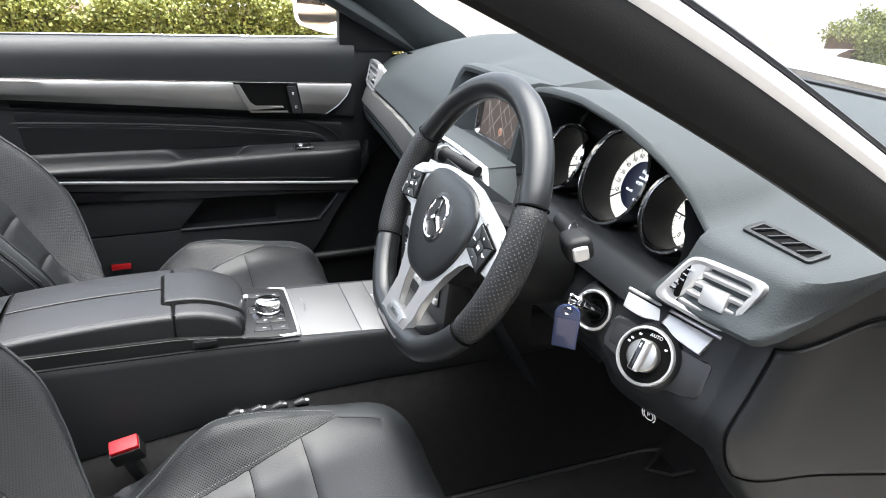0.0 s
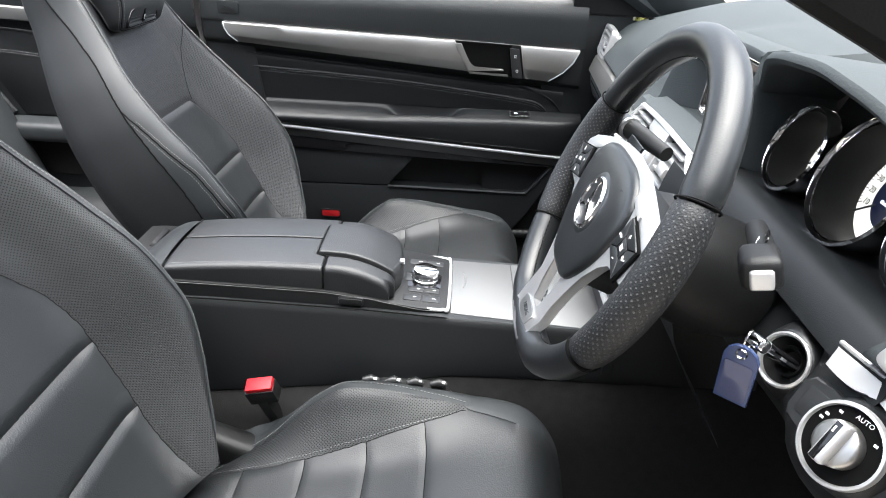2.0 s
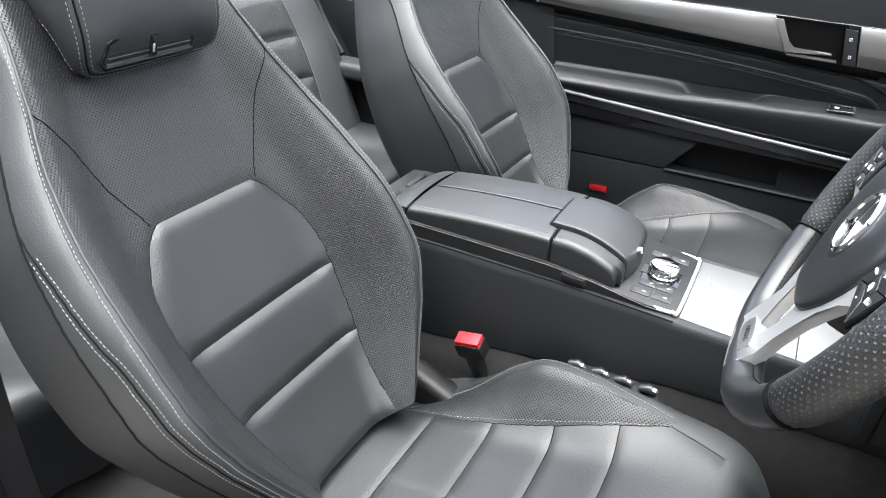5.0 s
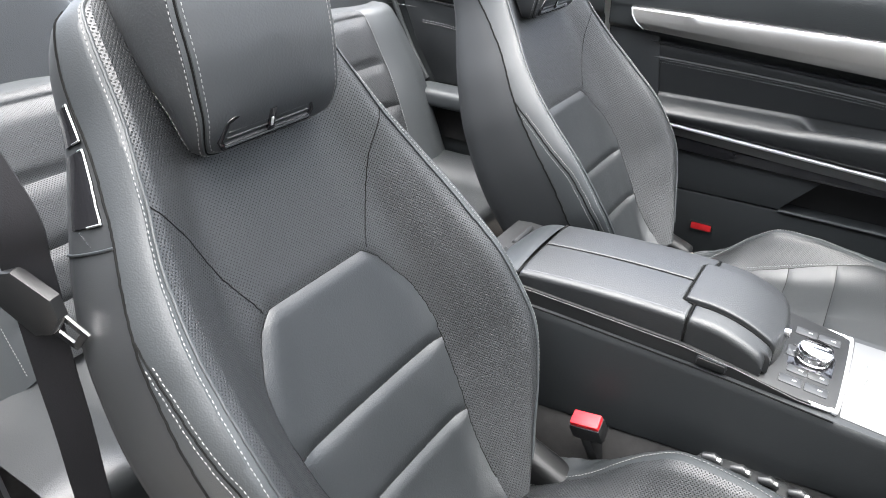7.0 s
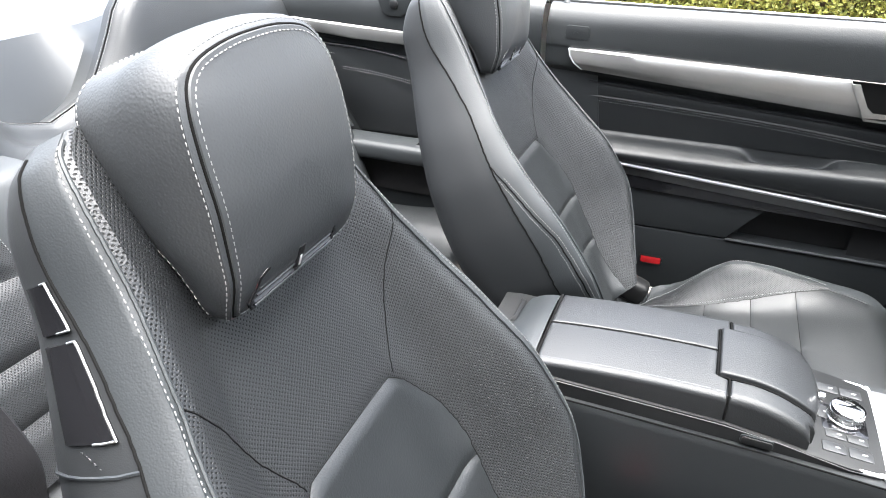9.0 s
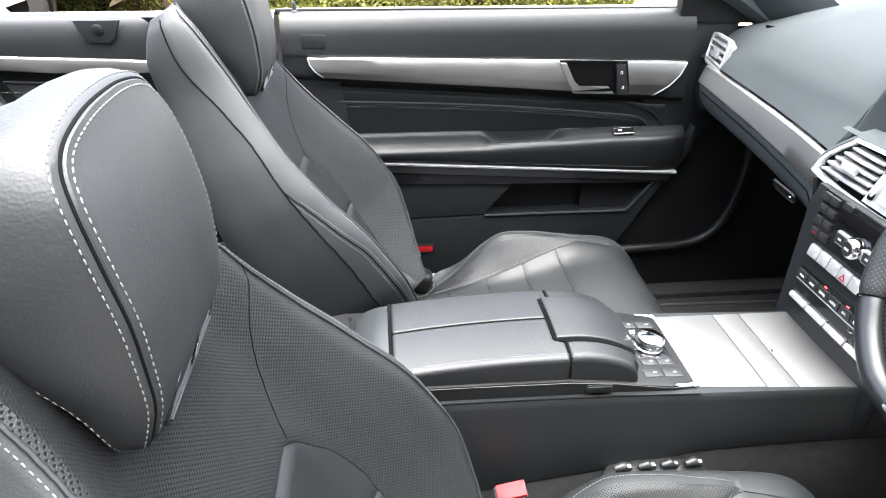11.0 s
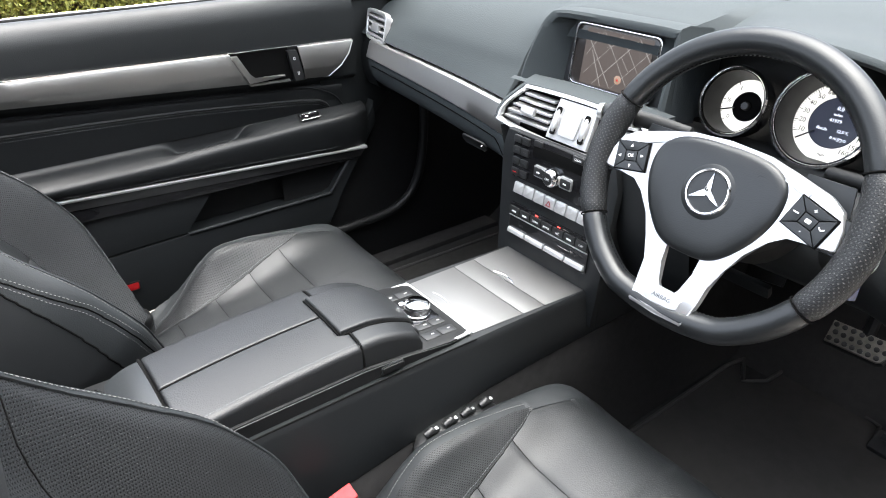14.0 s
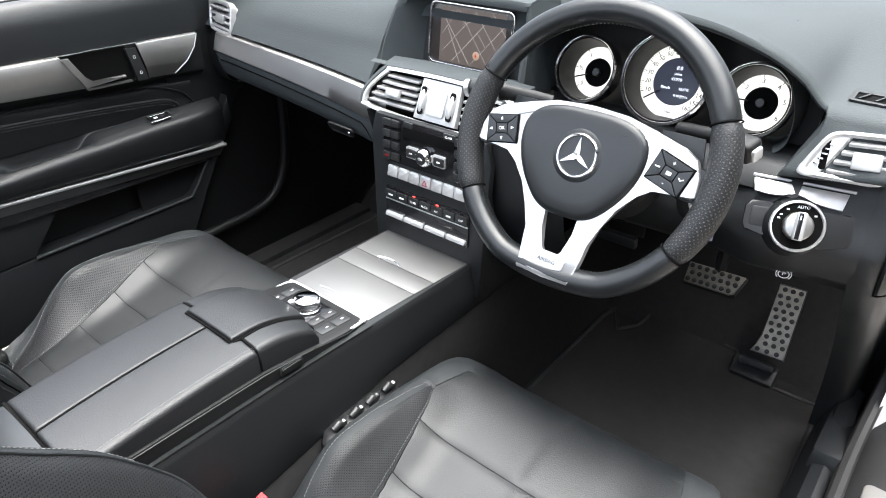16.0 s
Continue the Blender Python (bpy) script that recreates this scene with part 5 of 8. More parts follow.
part("spoke_frame", bm, ALU_WHEEL, wheel, "satin silver spoke frame")
part("spoke_back", bm_poly([(0.10, 0.03), (-0.10, 0.03), (-0.075, -0.04), (-0.040, -0.070), (0.040, -0.070), (0.075, -0.04)], 0.03, 0.008, wm @ pose(0, 0, -0.034)), DARK, wheel)
for sx in (1, -1):
    part("spoke_root", bm_poly([(sx * 0.095, 0.020), (sx * 0.150, 0.012), (sx * 0.152, -0.026), (sx * 0.095, -0.022)][::sx], 0.014, 0.004, wm @ pose(0, 0, -0.012)), RIM, wheel)
# airbag cover
pad_r = [(0.0, 0.047), (0.040, 0.045), (0.066, 0.036), (0.080, 0.018), (0.080, -0.010), (0.068, -0.040), (0.046, -0.068), (0.026, -0.080), (0.0, -0.082)]
outl = np.array([(-x, y) for x, y in reversed(pad_r)] + pad_r[1:-1])
outl = spline(outl, 72, True)
rows = []
for s, z in ((1.0, 0.000), (1.0, 0.0075), (0.985, 0.0105), (0.95, 0.0125), (0.88, 0.0140), (0.70, 0.0152), (0.45, 0.0158), (0.25, 0.0158), (0.02, 0.0158)):
    rows.append([wm @ Vector((x * s, -0.012 + (y + 0.012) * s, z)) for x, y in outl])
part("airbag_cover", bm_grid([[tuple(v) for v in r] for r in rows], closed_u=True, caps=True), RIM, wheel, "grained black airbag cover")
# round emblem: ring and three plain bars
em = wm @ pose(0.002, -0.008, 0.0161)
emb = part("emblem_ring", bm_lathe([(0.0225, 0), (0.0232, 0.0022), (0.0250, 0.0026), (0.0262, 0.0016), (0.0268, 0)], em, 48), CHROME, wheel, "chrome emblem ring")
part("emblem_plate", bm_lathe([(0, 0.0004), (0.0225, 0.0004), (0.031, -0.0002), (0.034, -0.0025)], em, 48), RIM, emb)
for a in (90, 210, 330):
    c, s = math.cos(radians(a)), math.sin(radians(a))
    pts = [(0.0225 * c, 0.0225 * s), (0.0048 * math.cos(radians(a + 60)), 0.0048 * math.sin(radians(a + 60))), (0, 0), (0.0048 * math.cos(radians(a - 60)), 0.0048 * math.sin(radians(a - 60)))]
    part("emblem_bar", bm_poly(pts, 0.0024, 0.0006, em), CHROME, emb)
# buttons on both arms
for sx, marks in ((-1, "OK"), (1, "")):
    bmx = wm @ pose(sx * 0.110, 0.0, 0.0085, 0, 0, -sx * 14)
    cl = part("button_pad", bm_poly([(-0.0235, -0.0165), (0.0215, -0.0195), (0.0235, 0.0165), (-0.0215, 0.0195)], 0.0022, 0.001, bmx), INK, wheel, "black thumb buttons")
    q, c = [(-0.0225, -0.0155), (0.0205, -0.0185), (0.0225, 0.0155), (-0.0205, 0.0185)], [(-0.0085, -0.0060), (0.0080, -0.0068), (0.0085, 0.0060), (-0.0080, 0.0068)]
    keys = []
    for a, b in ((2, 3), (0, 1), (3, 0), (1, 2)):
        line = np.array([q[a], q[b], c[b], c[a]])
        mid = line.mean(axis=0)
        keys.append(((line - mid) * 0.95 + mid, *mid))
    keys.append((np.array(c) * 0.93, 0.0, 0.0))
    for k, (line, px, py) in enumerate(keys):
        px, py = (0.0, py) if k < 2 else (px, 0.0)
        b = part("thumb_button", bm_poly(line.tolist(), 0.0022, 0.0007, bmx @ pose(0, 0, 0.0018)), RIM, cl)
        if sx > 0:
            if py > 0:
                part("mark", bm_text("+", 0.008, bmx @ pose(px, py, 0.0045)), WHITE_INK, b)
            elif py < 0:
                part("mark", bm_text("-", 0.008, bmx @ pose(px, py, 0.0045)), WHITE_INK, b)
            elif px:
                part("mark", bm_tube([bmx @ Vector((px - 0.003, 0.001, 0.0045)), bmx @ Vector((px, -0.001 * (1 if px > 0 else -1), 0.0045)), bmx @ Vector((px + 0.003, 0.0015, 0.0045))], 0.0008, 5), WHITE_INK, b)
            else:
                part("mark", bm_box((0.006, 0.004, 0.0003), bmx @ pose(0, 0, 0.0045)), WHITE_INK, b)
        elif k == 4:
            part("mark", bm_text("OK", 0.0062, bmx @ pose(0, 0, 0.0045)), WHITE_INK, b)
        else:
            a = math.atan2(py, px)
            part("mark", bm_poly([(0.003 * math.cos(a), 0.003 * math.sin(a)), (0.0022 * math.cos(a + 2.2), 0.0022 * math.sin(a + 2.2)), (0.0022 * math.cos(a - 2.2), 0.0022 * math.sin(a - 2.2))], 0.0003, 0, bmx @ pose(px, py, 0.0044)), WHITE_INK, b)
    part("top_key", bm_poly(rounded(0.030, 0.008, 0.002), 0.002, 0.0008, wm @ pose(sx * 0.086, 0.0285, 0.008, 0, 0, -sx * 20)), SILVER, wheel, "silver rocker key")
pl = wm @ pose(0, -0.1385, 0.0114, -14)
plq = part("airbag_plaque", bm_poly(spline([(-0.020, 0.007), (0.020, 0.007), (0.0225, 0.002), (0.019, -0.007), (-0.019, -0.007), (-0.0225, 0.002)], 36, True).tolist(), 0.0012, 0.0005, pl), ALU, wheel, "silver embossed plaque")
part("airbag_word", bm_text("AIRBAG", 0.0072, pl @ pose(0, 0, 0.0012), depth=0.0004), SHELL, plq)
hn = wm @ pose(0.052, 0.024, 0.0138, 5, 6, 0)
part("horn_mark", bm_frame(rounded(0.012, 0.006, 0.002), rounded(0.0105, 0.0045, 0.0015), 0.0006, hn), SHELL, wheel)
# column shroud and stalks
part("column_shroud", bm_lathe([(0.030, -0.02), (0.048, -0.03), (0.056, -0.06), (0.060, -0.13), (0.05, -0.17)], wm @ pose(0, -0.022, 0), 28), DARK, wheel)
for sx in (1, -1):
    part("shift_paddle", bm_poly([(sx * 0.075, 0.045), (sx * 0.125, 0.045), (sx * 0.132, 0.012), (sx * 0.120, -0.012), (sx * 0.085, -0.005)][::sx], 0.003, 0.001, wm @ pose(0, 0, -0.030)), SHELL, wheel)
stalk = thing("wiper_stalk", (0.10, -0.20, 0.85), "black control stalk with silver band", "stalk")
part("arm", bm_tube([(0.10, -0.24, 0.845), (0.085, -0.20, 0.850), (0.075, -0.170, 0.852)], [0.008, 0.010, 0.0115], 12), RUBBER, stalk)
part("band", bm_tube([(0.0755, -0.176, 0.852), (0.0745, -0.171, 0.8522)], 0.0132, 14), SILVER, stalk)
part("tip", bm_tube([(0.0745, -0.170, 0.852), (0.064, -0.138, 0.853), (0.062, -0.133, 0.853)], [0.0128, 0.0125, 0.009], 14), BUTTON, stalk)
part("end_cap", bm_tube([(0.062, -0.132, 0.853), (0.060, -0.126, 0.853)], [0.011, 0.010], 14), SILVER, stalk)
for k in range(3):
    part("mark", bm_box((0.0015, 0.006, 0.001), pose(0.063 + 0.0, -0.150 - 0.008 * k, 0.8655)), WHITE_INK, stalk)
gear = thing("gear_stalk", (0.11, -0.49, 0.845), "black gear stalk with a bright metal end", "stalk")
part("arm", bm_tube([(0.135, -0.40, 0.835), (0.118, -0.45, 0.842), (0.108, -0.482, 0.845)], [0.009, 0.0095, 0.010], 12), DARK, gear)
part("tip", bm_box((0.029, 0.036, 0.026), pose(0.104, -0.484, 0.842, 0, -15, -16), 0.009, 3), DARK, gear)
part("end_button", bm_box((0.0165, 0.007, 0.0155), pose(0.0990, -0.5015, 0.840, 0, -15, -16), 0.0034, 3), SILVER, gear)
part("legend_plate", bm_poly(rounded(0.020, 0.036, 0.003), 0.001, 0, plane_at((0.110, -0.462, 0.842), (-0.4, -0.9, 0), (0.3, 0, 1))), GLOSS, gear)
for k, ch in enumerate("RND"):
    part("letter", bm_text(ch, 0.008, plane_at((0.1085, -0.4625, 0.852 - 0.009 * k), (-0.4, -0.9, 0), (0.3, 0, 1)) @ pose(0, 0, 0.0012)), WHITE_INK, gear)


# ---- dashboard ----
dash = thing("dashboard", (0.3, 0, 0.5), "black soft dashboard with aluminium strips, screen and round gauges", "dashboard")


def dash_top(y):
    """Section (x, z) of the soft top from the windscreen down to the front edge, across the car."""
    e = abs(y)
    end = max(0.0, (e - 0.50) / 0.20)
    hump = math.exp(-((y + 0.325) / 0.19) ** 4)
    mid = math.exp(-((y - 0.02) / 0.17) ** 4)
    fx = 0.188 - 0.030 * math.exp(-(y / 0.25) ** 2)
    return [(0.84, 0.925), (0.70, 0.940 - 0.02 * end), (0.54, 0.944 - 0.025 * end), (0.42, 0.936 + 0.010 * hump + 0.006 * mid - 0.035 * end), (0.33, 0.913 + 0.030 * hump + 0.022 * mid - 0.035 * end),
            (0.270, 0.884 + 0.054 * hump + 0.036 * mid - 0.025 * end), (0.228 + 0.01 * end, 0.846 - 0.012 * end + 0.01 * hump), (0.208, 0.812), (fx + 0.006, 0.766 + 0.030 * (y - 0.13) / 0.54)]


# brow over the gauges: height and place of its edge across the car
brow_z = [(-0.68, 0.868), (-0.52, 0.868), (-0.50, 0.874), (-0.48, 0.902), (-0.45, 0.929), (-0.41, 0.947), (-0.36, 0.957), (-0.32, 0.960), (-0.26, 0.957), (-0.20, 0.948), (-0.16, 0.930), (-0.135, 0.908), (-0.115, 0.898)]
brow_x = [(-0.68, 0.216), (-0.52, 0.216), (-0.50, 0.224), (-0.48, 0.216), (-0.45, 0.206), (-0.41, 0.197), (-0.36, 0.190), (-0.30, 0.190), (-0.20, 0.200), (-0.135, 0.226), (-0.115, 0.234)]
base_z = [(0.20, 0.925), (0.45, 0.941), (0.54, 0.944), (0.70, 0.940), (0.84, 0.925)]
ys = np.r_[np.linspace(0.715, 0.215, 26), np.linspace(0.205, -0.100, 22), np.linspace(-0.115, -0.505, 54), np.linspace(-0.509, -0.652, 14), (-0.659, -0.664, -0.668, -0.671, -0.674, -0.676)]
rows = []
for y in ys:
    if y > -0.11:
        p = spline(dash_top(y), 40)
        if y < 0.18:
            top = p[: 27]
            p = np.vstack([top, [(top[-1][0] - 0.004, top[-1][1] - 0.012)] * 1, [(top[-1][0] + 0.03, top[-1][1] - 0.016)] * 12])
    else:
        xl, zl = value(brow_x, y), value(brow_z, y)
        end = max(0.0, (-y - 0.50) / 0.20)
        turn = value([(-0.676, 0.15), (-0.674, 0.105), (-0.671, 0.070), (-0.668, 0.040), (-0.664, 0.018), (-0.659, 0.006), (-0.652, 0.0)], y)
        top = []
        for k in range(27):
            x = 0.84 + (xl + turn - 0.84) * (k / 26) ** 0.8
            f = min(1.0, (x - xl) / (0.46 - xl))
            f = f * f * (3 - 2 * f)
            top.append((x, zl + (value(base_z, x) - 0.030 * end - zl) * f))
        if y > -0.507:
            front = [(xl - 0.003, zl - 0.003), (xl - 0.004, zl - 0.007), (xl - 0.001, zl - 0.011)] + [(xl + 0.004 + (0.315 - xl) * k / 9, zl - 0.013 - 0.0006 * k) for k in range(10)]
        else:
            zt = top[-1][1]
            zl = min(zt - 0.012, 0.786 + 0.022 * min(1.0, (-y - 0.505) / 0.145) + 0.50 * turn)
            front = [(x + turn, z) for x, z in spline([(0.208, zt - 0.006), (0.202, zt - 0.018), (0.190, 0.5 * zt + 0.5 * zl - 0.008), (0.178, zl + 0.008), (0.184, zl)], 13)]
        p = top + front
    near = max(0.0, 1 - (-y - 0.507) / 0.10) if y < -0.507 else max(0.0, 1 - (y + 0.507) / 0.09)
    near = near * near * (3 - 2 * near)
    rows.append([(x, y - 0.032 * near * min(1.0, max(0.0, (z - 0.785) / 0.060)), z) for x, z in p])
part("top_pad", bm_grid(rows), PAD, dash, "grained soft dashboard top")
part("speaker_panel", bm_box((0.20, 0.26, 0.006), pose(0.62, 0.02, 0.9445), 0.003), TRIM, dash)
part("speaker_grille", bm_poly(rounded(0.11, 0.19, 0.05), 0.004, 0.001, pose(0.63, 0.02, 0.947)), DARK, dash, "perforated speaker grille")
part("light_sensor", bm_box((0.030, 0.050, 0.006), pose(0.305, 0.615, 0.875, 0, 12, 20), 0.002), INK, dash)
part("screen_duct", bm_poly([(0, -0.5), (0.03, -0.5), (0.03, 0.5), (0, 0.5)], 0.004, 0.001, pose(0.76, 0, 0.936)), DARK, dash)

# passenger side: strip, glovebox
front_x = lambda y: 0.188 - 0.030 * math.exp(-(y / 0.25) ** 2)
s_top = lambda y: 0.760 + 0.030 * (y - 0.13) / 0.54
s_low = lambda y: 0.708 + 0.045 * (y - 0.13) / 0.54
ys = np.linspace(0.668, 0.128, 24)
part("trim_strip", bm_grid([[(front_x(y) + dx, y, s_low(y) + f * (s_top(y) - s_low(y))) for dx, f in ((0.018, 1.04), (0.003, 1.0), (-0.002, 0.95), (-0.008, 0.5), (-0.0135, 0.06), (-0.012, 0.0), (0.006, -0.03))] for y in ys]), ALU, dash, "satin aluminium strip")
part("end_block", bm_grid([[(x, y, z) for x, z in spline([(0.24, 0.80), (0.205, 0.79), (0.192, 0.762), (0.190, 0.735), (0.196, 0.70), (0.22, 0.67), (0.32, 0.64)], 20)] for y in (0.715, 0.690, 0.668)]), TRIM, dash)


def glove(y):
    l = s_low(y)
    x = front_x(y)
    return spline([(x + 0.006, l + 0.001), (x - 0.007, l - 0.004), (x - 0.006, l - 0.020), (x + 0.002, l - 0.045), (x + 0.016, l - 0.062), (x + 0.05, l - 0.078), (x + 0.16, l - 0.085), (x + 0.45, l - 0.06)], 34)


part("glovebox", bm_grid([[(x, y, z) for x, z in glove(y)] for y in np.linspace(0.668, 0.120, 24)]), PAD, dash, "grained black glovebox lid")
ln = [(glove(y)[9][0] - 0.0006, y, glove(y)[9][1]) for y in np.linspace(0.655, 0.20, 30)]
ln += [(glove(0.19)[k][0] - 0.0006, 0.19 - 0.004 * (k > 11), glove(0.19)[k][1]) for k in (11, 14, 17, 20)]
part("lid_gap", bm_tube(ln, 0.0013, 5), INK, dash)
hm = plane_at((0.168, 0.262, 0.667), (0, -1, -0.04), (-0.5, 0, 1))
gh = part("glovebox_handle", bm_poly(rounded(0.072, 0.020, 0.008), 0.004, 0.0015, hm @ pose(0, 0, -0.003)), DARK, dash, "recessed glovebox latch")
part("latch_edge", bm_tube([hm @ Vector((x, -0.0095, 0.001)) for x in np.linspace(-0.030, 0.030, 5)], 0.001, 5), SHELL, gh)
part("keyhole", bm_lathe([(0.0035, 0), (0.003, 0.002), (0, 0.002)], hm @ pose(0.024, 0, 0.001), 12), CHROME, gh)


def louvres(name, quad, n, label, slat_mat, plate=0.0):
    """An air vent: a silver frame on four corners (top left, top right, bottom right, bottom left), a dark box and slats."""
    q = [Vector(v) for v in quad]
    nrm = (q[3] - q[0]).cross(q[1] - q[0]).normalized()
    if nrm.x > 0:
        nrm.negate()

    def at(u, v, d=0.0):
        return q[0] * (1 - u) * (1 - v) + q[1] * u * (1 - v) + q[2] * u * v + q[3] * (1 - u) * v + nrm * d
    lip, hole = [], []
    for k in range(40):
        a = 2 * math.pi * k / 40
        c, s = math.cos(a), math.sin(a)
        lip.append((0.5 + 0.5 * math.copysign(abs(c) ** 0.30, c), 0.5 + 0.5 * math.copysign(abs(s) ** 0.30, s)))
    mx, my = 0.008 / (q[1] - q[0]).length, 0.008 / (q[3] - q[0]).length
    inner = [((u - 0.5) * (1 - 2 * mx) + 0.5, (v - 0.5) * (1 - 2 * my) + 0.5) for u, v in lip]
    half = [((p[0] + o[0]) / 2, (p[1] + o[1]) / 2) for p, o in zip(lip, inner)]
    round_ = [(0.5 + (u - 0.5) * 0.99, 0.5 + (v - 0.5) * 0.985) for u, v in lip]
    rows = [[at(u, v, d) for u, v in ring] for ring, d in ((lip, -0.010), (lip, 0.0), (round_, 0.003), (half, 0.004), (inner, 0.002), (inner, -0.022))]
    root = part(name, bm_grid([[tuple(v) for v in r] for r in rows], closed_u=True), SILVER, dash, label)
    bm = bmesh.new()
    bm.faces.new([bm.verts.new(at(u, v, -0.021)) for u, v in inner])
    part("duct", bm, INK, root)
    for k in range(n):
        v = (k + 0.5) / n * (1 - 2 * my) + my
        a0, a1 = at(max(mx, plate), v), at(1 - mx, v)
        d = a1 - a0
        m = plane_at((a0 + a1) / 2 - nrm * 0.004, d, q[0] - q[3])
        part("slat", bm_box((d.length, 0.0042, 0.017), m @ pose(0, 0, 0, 22), 0.0014), slat_mat, root)
    if plate:
        side = bm_grid([[tuple(at(u, v, d)) for v in np.linspace(my, 1 - my, 8)] for u, d in ((mx, 0.0015), (plate - 0.04, 0.0015), (plate - 0.01, -0.001), (plate, -0.016))])
        part("wheel_plate", side, slat_mat, root)
        part("wheel_slot", bm_poly(rounded(0.0075, 0.036, 0.003), 0.0008, 0.0002, plane_at(at(plate * 0.52, 0.50, 0.0016), q[1] - q[0], q[0] - q[3])), INK, root)
    c = at(0.5 + 0.45 * plate, 0.55)
    m = plane_at(c + nrm * 0.001, q[1] - q[0], q[0] - q[3])
    part("vent_tab", bm_box(((q[1] - q[0]).length * 0.34, 0.020, 0.010), m, 0.003), slat_mat, root)
    return root, at


louvres("side_vent", [(0.212, 0.708, 0.856), (0.212, 0.624, 0.850), (0.194, 0.618, 0.782), (0.194, 0.694, 0.792)], 4, "silver side air vent", SILVER)
rv, rat = louvres("side_vent", [(0.196, -0.552, 0.852), (0.202, -0.641, 0.860), (0.184, -0.622, 0.801), (0.1755, -0.5265, 0.7965)], 4, "silver side air vent", SILVER, 0.30)
for k in range(5):
    part("wheel_rib", bm_box((0.0062, 0.0022, 0.004), plane_at(rat(0.156, 0.30 + 0.10 * k, 0.003), (0, -1, 0.1), (0.4, 0, 1)), 0.0004), CHROME, rv)
# centre vents: one silver bezel, two vents and a panel between
cv = lambda y, z: (0.150 + 0.42 * (z - 0.78) + 0.25 * y * y, y, z)
rows = []
hexa = [(0.166, 0.754), (0.160, 0.775), (0.126, 0.806), (0.112, 0.811), (0.0, 0.815), (-0.112, 0.811), (-0.126, 0.806), (-0.160, 0.775), (-0.166, 0.754), (-0.150, 0.746), (0.0, 0.742), (0.150, 0.746)]
hexa = spline(hexa, 96, True)
c0 = np.array([0, 0.778])
for s, dx in ((1.03, 0.016), (1.03, 0.0), (1.01, -0.004), (0.985, -0.004), (0.97, -0.001), (0.965, 0.004)):
    rows.append([(cv(*(c0 + (p - c0) * (s, 1 - (1 - s) * 2.4)))[0] + dx, *(c0 + (p - c0) * (s, 1 - (1 - s) * 2.4))) for p in hexa])
bez = part("centre_vent_bezel", bm_grid(rows, closed_u=True), SILVER, dash, "silver centre vent surround")
bm = bmesh.new()
bm.faces.new([bm.verts.new((cv(*p)[0] + 0.024, *(c0 + (p - c0) * 0.95))) for p in hexa])
part("duct", bm, INK, bez)
part("centre_plate", bm_poly([(-0.044, -0.033), (0.044, -0.033), (0.040, 0.033), (-0.040, 0.033)], 0.010, 0.002, plane_at((0.155, 0.0, 0.778), (0, -1, 0), (0.42, 0, 1)) @ pose(0, 0, -0.004)), SILVER, bez)
part("centre_key", bm_poly(rounded(0.036, 0.042, 0.005), 0.005, 0.002, plane_at((0.151, 0.0, 0.776), (0, -1, 0), (0.42, 0, 1)) @ pose(0, 0, 0.003)), SILVER, bez)
for sy in (1, -1):
    part("key_gap", bm_poly(rounded(0.010, 0.046, 0.004), 0.002, 0.0005, plane_at((0.150, sy * 0.030, 0.777), (0, -1, 0), (0.42, 0, 1)) @ pose(0, 0, 0.0045)), INK, bez)
    part("thumb_wheel", bm_lathe([(0.004, -0.018), (0.0065, -0.010), (0.0072, 0.0), (0.0065, 0.010), (0.004, 0.018)], plane_at((0.149, sy * 0.030, 0.777), (0, -1, 0), (0.42, 0, 1)) @ pose(0, 0, 0.002, 90), 14), SILVER, bez)
    for k in range(5):
        z = 0.758 + 0.0105 * k
        a, b = (0.048, 0.150 - 1.0 * max(0, z - 0.765) * 0.9)
        m = plane_at((cv(sy * (a + b) / 2, z)[0] + 0.006, sy * (a + b) / 2, z), (0, -1, 0), (0.42, 0, 1))
        part("slat", bm_box((b - a, 0.0042, 0.016), m @ pose(0, 0, 0, 22), 0.0014), SILVER, bez)
    part("vent_tab", bm_box((0.030, 0.014, 0.010), plane_at((0.146, sy * 0.095, 0.778), (0, -1, 0), (0.42, 0, 1)), 0.003), SILVER, bez)
part("vent_surround", bm_grid([[(cv(*(c0 + (p - c0) * (s, 1 - (1 - s) * 1.6)))[0] + dx, *(c0 + (p - c0) * (s, 1 - (1 - s) * 1.6))) for p in hexa] for s, dx in ((1.03, 0.002), (1.06, 0.001), (1.13, 0.010), (1.18, 0.035))], closed_u=True), PAD, dash)

# screen in its binnacle
scm = plane_at((0.252, 0.014, 0.860), (0, -1, 0), (0.12, 0, 1))
scr = part("screen", bm_box((0.166, 0.096, 0.004), scm, 0.001), surface("screen_glass", (0.035, 0.030, 0.028), 0.14, vary=0.1), dash, "dark navigation screen showing a street map")
part("screen_frame", bm_frame(rounded(0.174, 0.104, 0.012), rounded(0.165, 0.095, 0.009), 0.006, scm @ pose(0, 0, -0.001), bevel=0.001), CHROME, scr, "thin chrome screen edge")
part("picture", bm_box((0.134, 0.090, 0.0006), scm @ pose(0.004, 0, 0.0024)), glowing("screen_ground", (0.10, 0.080, 0.072), 0.10), scr)
ROADS = glowing("map_roads", (0.30, 0.28, 0.27), 0.11)
